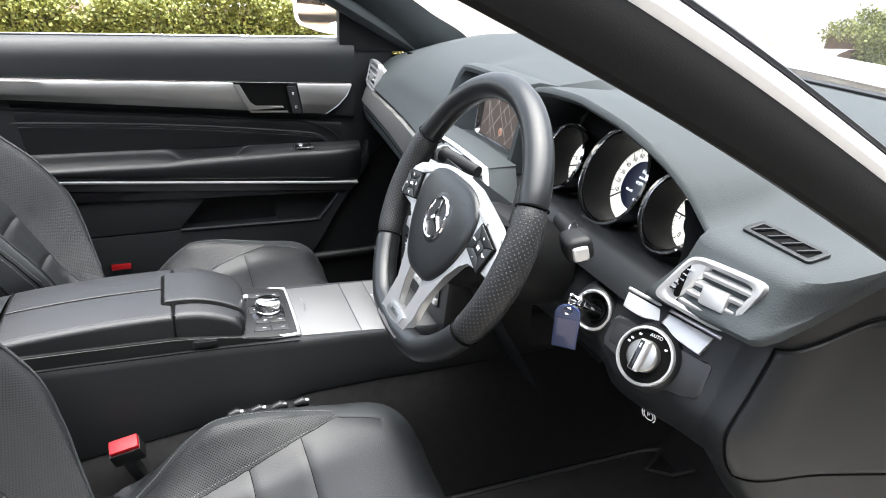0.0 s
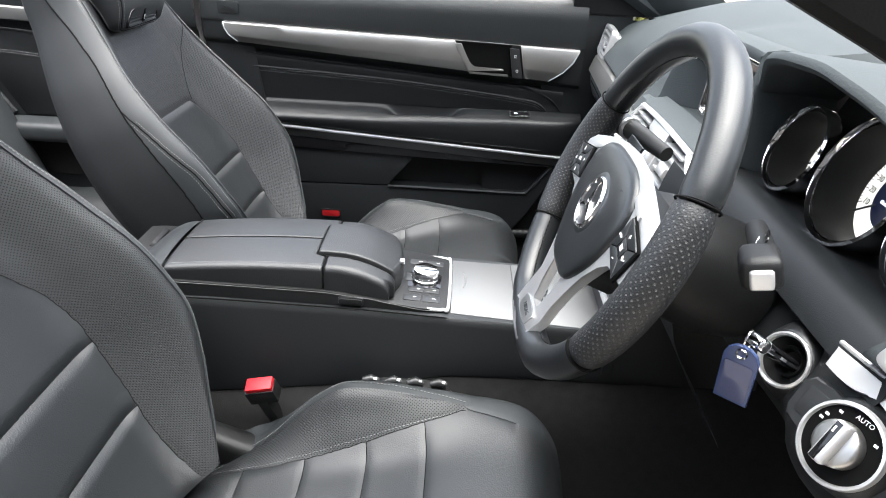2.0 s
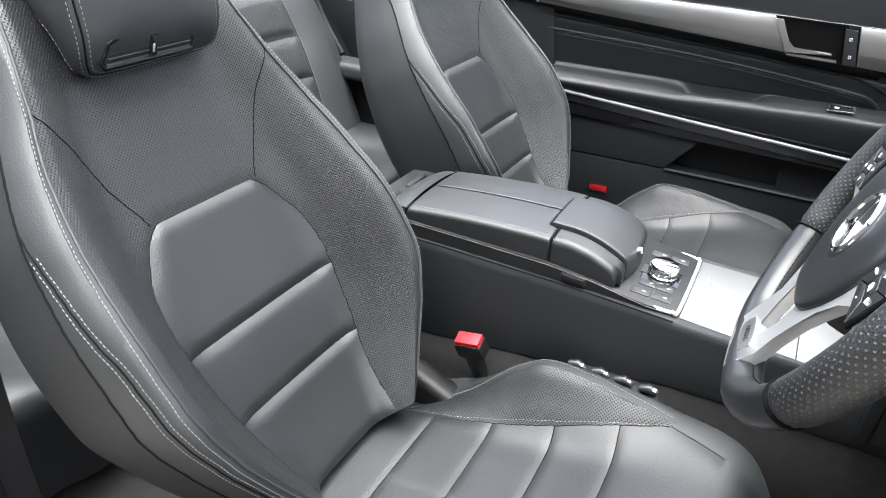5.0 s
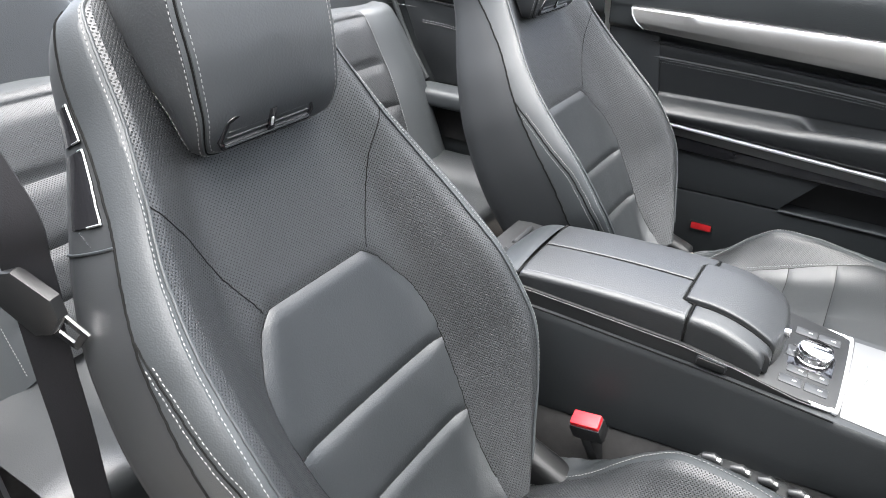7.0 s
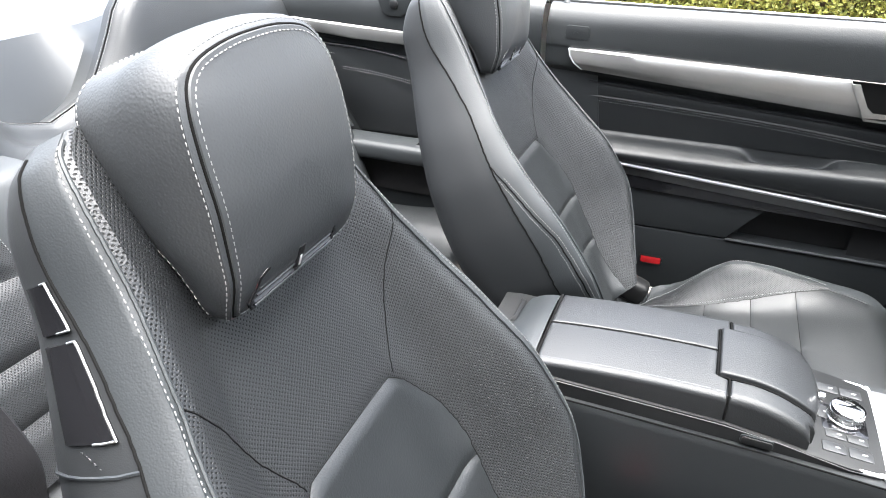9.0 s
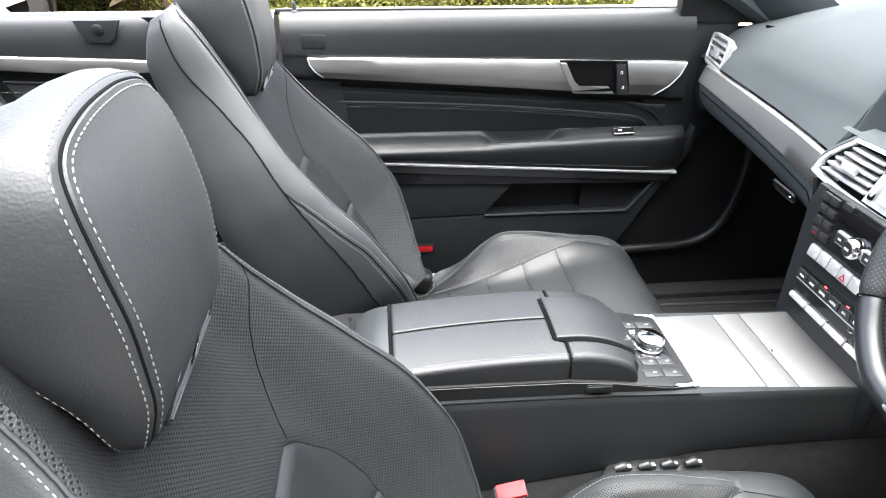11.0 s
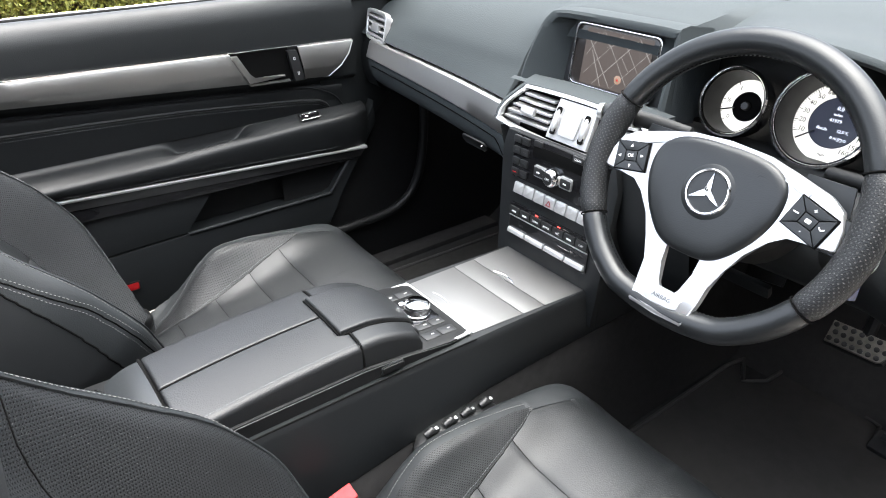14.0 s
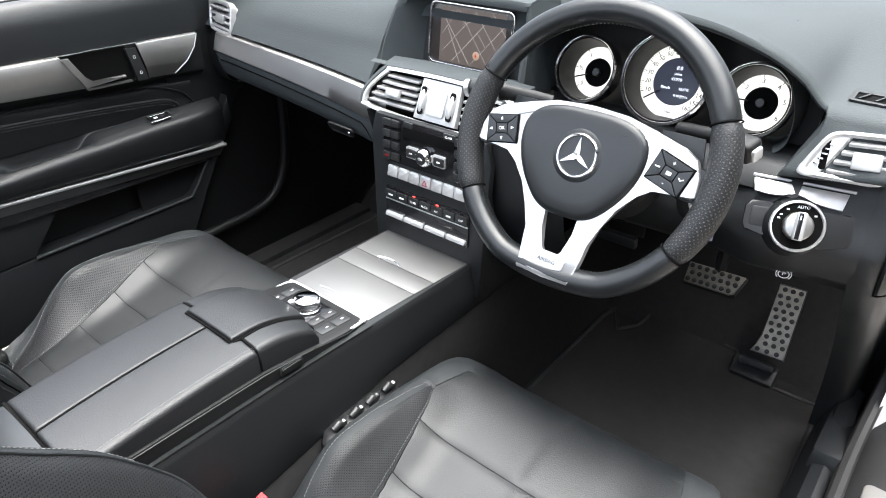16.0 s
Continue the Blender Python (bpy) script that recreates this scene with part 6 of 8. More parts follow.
for k, (x0, y0, x1, y1) in enumerate(((-0.060, 0.030, 0.000, -0.044), (-0.030, 0.044, 0.040, -0.044), (0.005, 0.044, 0.066, -0.030), (0.040, 0.044, 0.070, 0.010), (-0.062, 0.000, -0.030, 0.044), (-0.062, -0.030, 0.010, 0.044), (-0.040, -0.044, 0.040, 0.040),
                                      (0.000, -0.044, 0.068, 0.030), (0.035, -0.044, 0.070, -0.005), (-0.050, 0.012, -0.020, -0.044), (-0.020, 0.020, 0.010, 0.030), (0.012, 0.010, 0.030, -0.010), (0.030, 0.030, 0.050, 0.036), (-0.045, 0.040, -0.010, 0.020))):
    m = scm @ Matrix.Translation(((x0 + x1) / 2 + 0.003, (y0 + y1) / 2, 0.0028)) @ Matrix.Rotation(math.atan2(y1 - y0, x1 - x0), 4, "Z")
    part("map_road", bm_box((math.hypot(x1 - x0, y1 - y0) * 0.96, 0.0008 if k % 3 else 0.0013, 0.0003), m), ROADS, scr)
part("map_marker", bm_lathe([(0, 0.0006), (0.006, 0.0006), (0.007, 0)], scm @ pose(0.016, -0.026, 0.0028), 20), glowing("marker", (0.22, 0.14, 0.10), 0.2), scr)
part("map_arrow", bm_poly([(0, 0.003), (0.002, -0.002), (-0.002, -0.002)], 0.0004, 0, scm @ pose(0.016, -0.026, 0.0036)), RED, scr)
bo = [(0.184, 0.808), (0.180, 0.838), (0.164, 0.890), (0.146, 0.920), (0.115, 0.9325), (0.0, 0.936), (-0.105, 0.936), (-0.120, 0.925), (-0.128, 0.80)]
bi = [(0.166, 0.808), (0.160, 0.840), (0.144, 0.886), (0.132, 0.908), (0.108, 0.9185), (0.0, 0.921), (-0.100, 0.921), (-0.110, 0.912), (-0.112, 0.804)]
bb = [(0.118, 0.806), (0.116, 0.840), (0.112, 0.880), (0.108, 0.905), (0.100, 0.912), (0.0, 0.914), (-0.085, 0.914), (-0.092, 0.908), (-0.092, 0.806)]
bo, bi, bb = (spline(p, 60) for p in (bo, bi, bb))
hx = lambda z: 0.200 + 0.20 * (z - 0.80)
part("screen_hood", bm_grid([[(hx(z) + 0.07, y * 1.06, z - 0.008) for y, z in bo], [(hx(z) + 0.02, y, z) for y, z in bo], [(hx(z) + 0.003, y * 0.985, z - 0.003) for y, z in bo], [(hx(z), (y + v) / 2, (z + w) / 2) for (y, z), (v, w) in zip(bo, bi)], [(hx(z) + 0.004, y, z) for y, z in bi], [(0.256 + 0.12 * (z - 0.86), y, z) for y, z in bb]]), PAD, dash, "soft hood round the screen")
part("screen_wall", bm_box((0.235, 0.118, 0.003), scm @ pose(0, 0, -0.006)), TRIM, dash)
part("screen_sill", bm_grid([[(0.256, y, 0.808), (0.205, y, 0.806), (0.186, y, 0.815), (0.176, y, 0.812)] for y in np.linspace(0.176, -0.125, 10)]), PAD, dash)

# centre stack
SX = 0.116


def on_stack(y, z, d=0.0):
    return plane_at((SX + 0.05 * (z - 0.60) - d, y, z), (0, -1, 0), (0.05, 0, 1))


part("stack_face", bm_poly([(-0.118, -0.145), (0.118, -0.145), (0.128, 0.10), (0.118, 0.135), (-0.118, 0.135), (-0.128, 0.10)], 0.012, 0.003, on_stack(0, 0.612) @ pose(0, 0, -0.012)), TRIM, dash, "grey-black centre stack face")
part("stack_cheek", bm_grid([[(SX + 0.05 * (z - 0.60) + 0.010, s * (0.118 + 0.03 * max(0, (z - 0.66) / 0.08)), z) for z in np.linspace(0.468, 0.742, 10)] for s in (1,)] + [[(SX + 0.16, 0.125, z) for z in np.linspace(0.468, 0.742, 10)]]), TRIM, dash)
part("stack_cheek", bm_grid([[(SX + 0.010, -0.118, z) for z in np.linspace(0.468, 0.742, 10)], [(SX + 0.16, -0.125, z) for z in np.linspace(0.468, 0.742, 10)]]), TRIM, dash)
radio = part("radio_panel", bm_poly(rounded(0.196, 0.078, 0.004), 0.005, 0.001, on_stack(0, 0.707) @ pose(0, 0, -0.003)), GLOSS, dash, "gloss black radio panel")
for r in range(4):
    for c in range(2):
        for s in (1, -1):
            b = part("radio_key", bm_poly(rounded(0.0175, 0.0125, 0.002), 0.004, 0.001, on_stack(s * (0.0875 - 0.019 * c), 0.737 - 0.0195 * r, 0.002)), BUTTON, radio)
            part("key_mark", bm_box((0.009, 0.0018, 0.0004), on_stack(s * (0.0875 - 0.019 * c), 0.737 - 0.0195 * r, 0.0062)), RED if (r == 3 and c == 0 and s > 0) else SHELL, b)
part("disc_slot", bm_box((0.110, 0.020, 0.002), on_stack(-0.004, 0.728, 0.003), 0.0008), INK, radio)
part("eject_key", bm_poly(rounded(0.020, 0.010, 0.002), 0.003, 0.001, on_stack(0.040, 0.741, 0.002)), BUTTON, radio)
ck = part("clear_key", bm_poly(rounded(0.024, 0.011, 0.002), 0.003, 0.001, on_stack(-0.048, 0.741, 0.002)), BUTTON, radio)
part("word", bm_text("CLEAR", 0.005, on_stack(-0.048, 0.741, 0.0052)), WHITE_INK, ck)
for s in (1, -1):
    tk = part("track_key", bm_poly(rounded(0.026, 0.020, 0.003), 0.004, 0.001, on_stack(s * 0.029, 0.696, 0.002)), SILVER, radio)
    part("key_face", bm_poly(rounded(0.021, 0.014, 0.002), 0.002, 0.0006, on_stack(s * 0.030, 0.696, 0.006)), BUTTON, tk)
    part("key_mark", bm_box((0.007, 0.0025, 0.0004), on_stack(s * 0.030, 0.696, 0.0082)), WHITE_INK, tk)
vk = part("volume_knob", bm_lathe([(0, 0.0145), (0.0105, 0.0145), (0.0125, 0.013), (0.0150, 0.010), (0.0158, 0.0)], on_stack(0, 0.697, 0.003), 32), CHROME, radio, "chrome volume knob")
part("knob_cap", bm_lathe([(0, 0.0152), (0.0098, 0.0152), (0.0104, 0.0146)], on_stack(0, 0.697, 0.003), 28), BUTTON, vk)
part("word", bm_text("ON", 0.006, on_stack(0, 0.697, 0.0184)), WHITE_INK, vk)
for k in range(7):
    y = 0.0745 - 0.0248 * k
    b = part("silver_key", bm_poly(rounded(0.0238, 0.020, 0.003), 0.009, 0.003, on_stack(y, 0.650, 0.0) @ pose(0, 0, -0.003, -10)), SILVER, dash, "silver toggle key")
    if k == 3:
        part("hazard_mark", bm_frame([(0, 0.006), (-0.006, -0.004), (0.006, -0.004)], [(0, 0.004), (-0.0042, -0.003), (0.0042, -0.003)], 0.0005, on_stack(y, 0.650, 0.0066) @ pose(0, 0, 0, -10)), RED, b)
clim = part("climate_panel", bm_poly(rounded(0.186, 0.062, 0.003), 0.004, 0.001, on_stack(0, 0.590) @ pose(0, 0, -0.001)), GLOSS, dash, "gloss black climate panel")
part("panel_line", bm_box((0.184, 0.0018, 0.001), on_stack(0, 0.5965, 0.0036)), SILVER, clim)
for k, word in enumerate(("", "", "ZONE", "AUTO", "A/C", "", "OFF")):
    y = 0.079 - 0.0263 * k
    b = part("climate_key", bm_poly(rounded(0.0245, 0.014, 0.002), 0.003, 0.001, on_stack(y, 0.6075, 0.003)), BUTTON, clim)
    if word:
        part("word", bm_text(word, 0.0052, on_stack(y, 0.6065, 0.0062)), WHITE_INK, b)
    else:
        part("key_mark", bm_box((0.010, 0.003, 0.0003), on_stack(y, 0.6065, 0.0062)), WHITE_INK, b)
    lamp = glowing("key_lamp_on", (1.0, 0.05, 0.04), 0.6) if k in (2, 4) else INK
    part("key_lamp", bm_box((0.006, 0.0016, 0.0006), on_stack(y, 0.6172, 0.0035)), lamp, clim)
part("readout", bm_text("23c", 0.009, on_stack(0.062, 0.585, 0.0036)), SHELL, clim)
part("readout", bm_text("23c", 0.009, on_stack(-0.062, 0.585, 0.0036)), SHELL, clim)
for y0, y1 in ((0.0905, 0.049), (0.047, 0.001), (-0.001, -0.047), (-0.049, -0.0905)):
    part("silver_toggle", bm_poly(rounded(y0 - y1, 0.010, 0.003), 0.010, 0.003, on_stack((y0 + y1) / 2, 0.566) @ pose(0, 0, -0.001, -20)), SILVER, dash, "silver toggle key")
part("stack_base", bm_grid([[(x, y, z) for x, z in ((SX - 0.002, 0.545), (SX - 0.004, 0.515), (SX - 0.006, 0.497), (SX - 0.002, 0.486))] for y in (0.112, 0.0, -0.112)]), TRIM, dash)
# grey block beside the column with a round blank
part("column_panel", bm_grid([[(x, y, z) for x, z in spline([(0.150, 0.80), (0.138, 0.76), (0.135, 0.70), (0.150, 0.62), (0.19, 0.55), (0.24, 0.46)], 16)] for y in (-0.118, -0.16, -0.21, -0.25)]), TRIM, dash)
part("round_blank", bm_lathe([(0, 0.002), (0.011, 0.002), (0.012, 0)], plane_at((0.138, -0.165, 0.715), (0, -1, 0), (0, 0, 1)), 24), DARK, dash)
part("silver_inlay", bm_poly([(-0.03, -0.008), (0.03, -0.010), (0.03, 0.012), (-0.026, 0.012)], 0.003, 0.001, plane_at((0.140, -0.160, 0.752), (0, -1, 0), (0.1, 0, 1))), ALU, dash, "satin aluminium inlay")
part("column_inlay", bm_box((0.012, 0.09, 0.022), pose(0.30, -0.26, 0.56, 0, -15), 0.004), SHELL, dash)

# gauge binnacle
for edge in ([(-0.494, 0.884), (-0.503, 0.860), (-0.506, 0.835), (-0.503, 0.812), (-0.490, 0.797), (-0.470, 0.792)], [(-0.128, 0.900), (-0.126, 0.86), (-0.126, 0.83), (-0.128, 0.80)]):
    line_ = spline(edge, 20)
    part("binnacle_wall", bm_grid([[(x, y + dy, z) for y, z in line_] for x, dy in ((0.222, 0.0), (0.226, 0.002 if edge[0][0] < -0.3 else -0.002), (0.26, 0.004 if edge[0][0] < -0.3 else -0.004), (0.318, 0.006 if edge[0][0] < -0.3 else -0.006))]), PAD, dash)
bm = bm_poly([(0.195, -0.075), (0.195, 0.04), (0.13, 0.105), (-0.14, 0.105), (-0.195, 0.06), (-0.195, -0.075)], 0.004, 0, plane_at((0.285, -0.325, 0.845), (0, -1, 0), (0.38, 0, 1)) @ pose(0, 0, -0.030))
part("gauge_board", bm, DARK, dash)
part("gauge_shelf", bm_grid([[(0.285, y, 0.792), (0.235, y, 0.797), (0.212, y, 0.800), (0.196, y, 0.792), (0.180, y, 0.765)] for y in np.linspace(-0.12, -0.54, 14)]), TRIM, dash)


def gauge(name, y, z, r, white_out, white_in, marks, needle, label):
    """A round gauge: chrome cone, white scale, figures and a needle; marks: rows of figure and its angle."""
    gm = plane_at((0.252 + 0.38 * (z - 0.85), y, z), (0, -1, 0), (0.38, 0, 1))
    root = part(name, bm_lathe([(r - 0.0015, -0.030), (r - 0.004, -0.004), (r - 0.003, 0.003), (r - 0.0005, 0.006), (r + 0.002, 0.004), (r + 0.002, -0.010)], gm, 64), CHROME, dash, label)
    part("gauge_tube", bm_lathe([(r - 0.0045, 0.001), (r - 0.010, -0.042), (white_out, -0.0448)], gm, 64), DARK, root)
    part("gauge_dial", bm_lathe([(white_in, -0.0442), (white_out, -0.0442)], gm, 64), DIAL_LIT, root, "white scale")
    part("dial_centre", bm_lathe([(0, -0.0446), (white_in, -0.0444)], gm, 48), INK, root)
    if white_in < 0.03:
        part("needle_hub", bm_lathe([(0, -0.036), (0.005, -0.036), (0.006, -0.0375), (0.006, -0.0440)], gm, 20), BUTTON, root)
    span = white_out - white_in
    bm = bmesh.new()
    for fig, ang in marks:
        a = radians(ang)
        rr = white_out - span * 0.58
        bm_text(fig, min(span * 0.54, 0.0092), gm @ pose(rr * math.cos(a), rr * math.sin(a), -0.0438), bm)
    part("figures", bm, INK, root)
    angs = [a for _, a in marks]
    bm = bmesh.new()
    lo, hi2 = min(angs), max(angs)
    steps = (len(marks) - 1) * 5
    for k in range(steps + 1):
        a = radians(lo + (hi2 - lo) * k / steps)
        ln_ = span * (0.26 if k % 5 == 0 else 0.14)
        rr = white_out - ln_ / 2 - 0.0005
        bm_box((ln_, 0.0010 if k % 5 == 0 else 0.0006, 0.0003), gm @ Matrix.Translation((rr * math.cos(a), rr * math.sin(a), -0.0438)) @ Matrix.Rotation(a, 4, "Z"), bm=bm)
    part("scale_marks", bm, INK, root)
    a = radians(needle)
    part("needle", bm_tube([gm @ Vector((white_in * 0.75 * math.cos(a), white_in * 0.75 * math.sin(a), -0.040)), gm @ Vector(((white_out - 0.003) * math.cos(a), (white_out - 0.003) * math.sin(a), -0.040))], 0.0011, 6), SHELL, root)
    return root, gm


sp = [(str(10 * k), 222 - 17.2 * k) for k in range(0, 17)]
g2, gm2 = gauge("speed_gauge", -0.326, 0.856, 0.0630, 0.0530, 0.0335, sp[1:], 218, "large speed gauge with chrome ring")
disp = glowing("blue_display", (0.005, 0.008, 0.030), 0.07)
part("display", bm_lathe([(0, -0.0436), (0.0330, -0.0436)], gm2, 48), disp, g2, "dark blue display")
GL = glowing("display_text", (0.62, 0.68, 0.80), 0.22)
for txt, x, y, s in (("0.0", 0, 0.019, 0.0075), ("miles", 0, 0.011, 0.0055), ("41979", 0, 0.003, 0.0065), ("0km/h", -0.013, -0.010, 0.0055), ("12.5\u00b0C", 0.014, -0.009, 0.0055), ("R N [P] D", 0.012, -0.019, 0.0050)):
    part("readout", bm_text(txt, s, gm2 @ pose(x, y, -0.0432)), GL, g2)
part("word", bm_text("mph", 0.0052, gm2 @ pose(0, -0.043, -0.0436)), INK, g2)
gauge("fuel_gauge", -0.203, 0.848, 0.0480, 0.0400, 0.0215, [("0", 222), ("\u00bd", 175), ("1", 128)], 200, "fuel gauge with chrome ring")
gauge("rev_gauge", -0.446, 0.850, 0.0470, 0.0395, 0.0215, [(str(k), 232 - 44 * k) for k in range(0, 7)], 180, "rev gauge with chrome ring")

# driver side lower dash with switches
knee_y = spline([(0.30, 0.0), (0.40, 0.010), (0.445, 0.011), (0.475, 0.003), (0.50, -0.006), (0.54, 0.0), (0.58, 0.013), (0.625, 0.022)], 60)


def knee(y):
    d = float(np.interp(-y, knee_y[:, 0], knee_y[:, 1]))
    back = 0.012 * min(1.0, max(0.0, (-y - 0.30) / 0.18))
    return spline([(0.225 - back + d * 0.5, 0.798), (0.208 + d * 0.5, 0.790), (0.197 + d * 0.7, 0.776), (0.178 + d, 0.748), (0.162 + d, 0.715), (0.163 + d, 0.695), (0.172 + d, 0.675), (0.184 + d, 0.660), (0.215 + d, 0.645), (0.30, 0.60), (0.50, 0.55)], 44)


part("knee_panel", bm_grid([[(x, y, z) for x, z in knee(y)] for y in np.linspace(-0.30, -0.622, 26)]), TRIM, dash, "grained black lower dashboard")
ends = spline([(0.216, 0.812), (0.217, 0.792), (0.2115, 0.776), (0.1992, 0.748), (0.1838, 0.715), (0.1848, 0.695), (0.1930, 0.673), (0.209, 0.65), (0.245, 0.60), (0.33, 0.50), (0.42, 0.36), (0.46, 0.22)], 60)
cover_ = []
for x0, z in ends:
    turn = spline([(x0, -0.618), (x0 + 0.002, -0.640), (x0 + 0.012, -0.656), (x0 + 0.035, -0.665), (x0 + 0.09, -0.674), (0.40 + 0.25 * max(0, x0 - 0.2), -0.705), (0.52, -0.738)], 40)
    cover_.append([(x, y, z + 0.060 * min(1.0, max(0.0, (x - 0.188) / 0.115)) * max(0, (z - 0.70) / 0.112)) for x, y in turn])
cover_ = np.array(cover_)
part("end_cover", bm_grid(cover_), TRIM, dash, "dark end cover")
lid_ = cover_[8:38, 9:].copy() + np.array([-0.0030, -0.0022, 0.0])
lid_[[0, -1]] = cover_[[8, 37], 9:] + np.array([0.0004, 0.0, 0.0])
lid_[:, 0] = cover_[8:38, 9] + np.array([0.0004, 0.0, 0.0])
part("cover_lid", bm_grid(lid_), TRIM, dash, "dark access lid")
part("lid_gap", bm_tube(np.vstack([cover_[8, 38:8:-1], cover_[8:38, 9], cover_[37, 9:39]]) + np.array([-0.0012, -0.0006, 0]), 0.0012, 6), INK, dash)
vx, vy = 0.262, -0.592
tz = lambda x, y: value(brow_z, y) + (value(base_z, x) - 0.030 * max(0.0, (-y - 0.50) / 0.20) - value(brow_z, y)) * (lambda f: f * f * (3 - 2 * f))((x - 0.216) / 0.244)
tm = plane_at((vx, vy, tz(vx, vy) + 0.0008), (0, -1, (tz(vx, vy - 0.01) - tz(vx, vy)) / 0.01), (1, 0, (tz(vx + 0.01, vy) - tz(vx - 0.01, vy)) / 0.02))
tvv = part("demist_vent", bm_frame(rounded(0.082, 0.028, 0.004), rounded(0.070, 0.018, 0.002), 0.003, tm, bevel=0.001), TRIM, dash, "black demister vent")
part("duct", bm_poly(rounded(0.070, 0.018, 0.002), 0.0005, 0, tm @ pose(0, 0, 0.0006)), INK, tvv)
for k in range(4):
    part("slat", bm_box((0.019, 0.0020, 0.004), tm @ pose(-0.026 + 0.0175 * k, 0, 0.002, 0, 0, 60)), TRIM, tvv)
sm = plane_at((0.1785, -0.4875, 0.7795), (0.267, -0.963, -0.042), (0.62, 0.13, 0.77))
low_edge = spline([(0.0035, -0.0160), (0.020, -0.0172), (0.034, -0.0160), (0.046, -0.0118), (0.058, -0.0130), (0.074, -0.0185), (0.102, -0.0212)], 24)
part("trim_strip", bm_poly([(0.106, 0.0), (0.0, 0.0), *low_edge.tolist()], 0.005, 0.0010, sm @ pose(0, 0, -0.003)), SILVER, dash, "ribbed satin aluminium strip")
part("strip_edge", bm_tube([sm @ Vector((u, 0.0040, 0.0005)) for u in np.linspace(-0.002, 0.112, 8)], 0.0020, 8), SILVER, dash)
lm = plane_at((0.1605, -0.5515, 0.7403), (0.385, -0.923, 0), (0.42, 0.17, 0.90))
fm = plane_at((0.1755, -0.552, 0.7405), (0.30, -0.954, 0), (0.42, 0.13, 0.90))
panel_line = [(-0.064, -0.012), (-0.060, -0.020), (-0.036, -0.022), (-0.026, -0.030), (0.026, -0.030), (0.040, -0.026), (0.054, -0.023), (0.058, -0.016), (0.056, 0.014), (0.050, 0.016), (0.030, 0.013), (-0.026, 0.016), (-0.040, 0.018), (-0.058, 0.018), (-0.064, 0.010)]
part("switch_panel", bm_poly(panel_line, 0.010, 0.002, fm @ pose(0, 0, -0.009)), BUTTON, dash)
part("switch_boss", bm_lathe([(0.041, -0.040), (0.0380, -0.024), (0.0350, -0.012), (0.0328, -0.003), (0.0312, -0.001)], lm, 56), TRIM, dash)
lsw = part("light_switch", bm_lathe([(0.0312, -0.006), (0.0312, 0.002), (0.0304, 0.0040), (0.0284, 0.0044), (0.0276, 0.0014)], lm, 64), SILVER, dash, "rotary light switch with chrome ring")
part("switch_face", bm_lathe([(0, 0.0014), (0.0285, 0.0014)], lm, 48), INK, lsw)
part("switch_knob", bm_lathe([(0.0170, 0.0014), (0.0168, 0.0085), (0.0158, 0.0105), (0.0142, 0.0112), (0.0, 0.0112)], lm, 48), ALU, lsw, "satin metal knob")
part("switch_grip", bm_box((0.0115, 0.034, 0.010), lm @ pose(0, 0, 0.0135, 0, 0, -4), 0.003, 3), SILVER, lsw)
part("grip_line", bm_box((0.0050, 0.0315, 0.0010), lm @ pose(-0.0016, 0, 0.0184, 0, 0, -4), 0.0004), GLOSS, lsw)
part("grip_mark", bm_box((0.0014, 0.005, 0.0006), lm @ pose(-0.0012, 0.010, 0.0190, 0, 0, -4)), WHITE_INK, lsw)
part("word", bm_text("AUTO", 0.0050, lm @ pose(0.004, 0.0228, 0.0018)), WHITE_INK, lsw)
for a in (38, 124, 148, 160):
    part("mark", bm_box((0.0030, 0.0020, 0.0003), lm @ pose(0.0230 * math.cos(radians(a)), 0.0230 * math.sin(radians(a)), 0.0018)), WHITE_INK, lsw)
fog = part("fog_switch", bm_poly(rounded(0.022, 0.024, 0.003), 0.005, 0.0015, fm @ pose(-0.0465, -0.001, -0.0030)), BUTTON, dash)
part("mark", bm_box((0.005, 0.004, 0.0003), fm @ pose(-0.0465, -0.001, 0.0021)), SHELL, fog)
pm = plane_at((0.1850, -0.549, 0.6600), (0.20, -0.98, 0), (-0.20, 0, 1))
pk = part("parking_brake_mark", bm_frame(rounded(0.014, 0.014, 0.0068), rounded(0.0115, 0.0115, 0.0055), 0.0004, pm @ pose(0, 0, 0.002)), WHITE_INK, dash)
part("letter", bm_text("P", 0.009, pm @ pose(0, 0, 0.002)), WHITE_INK, pk)
for s in (1, -1):
    part("arc", bm_tube([pm @ Vector((s * 0.0092 * math.cos(a), 0.0092 * math.sin(a), 0.002)) for a in np.linspace(-0.8, 0.8, 7)], 0.0006, 4), WHITE_INK, pk)
im = plane_at((0.1705, -0.4415, 0.7335), (0.385, -0.923, 0), (0.34, 0.14, 0.93))
ign = part("ignition_lock", bm_lathe([(0.038, -0.022), (0.032, -0.008), (0.0275, -0.001), (0.0255, 0.003), (0.0245, 0.0035)], im, 40), BUTTON, dash, "round ignition lock")
part("lock_ring", bm_lathe([(0.0246, 0.0020), (0.0242, 0.0056), (0.0228, 0.0064), (0.0210, 0.0052), (0.0204, 0.0020)], im, 48), SILVER, ign)
part("lock_core", bm_lathe([(0, -0.010), (0.009, -0.010), (0.0105, -0.003), (0.0130, -0.001), (0.0140, -0.006), (0.0180, -0.004), (0.0214, 0.0032)], im, 40), DARK, ign)

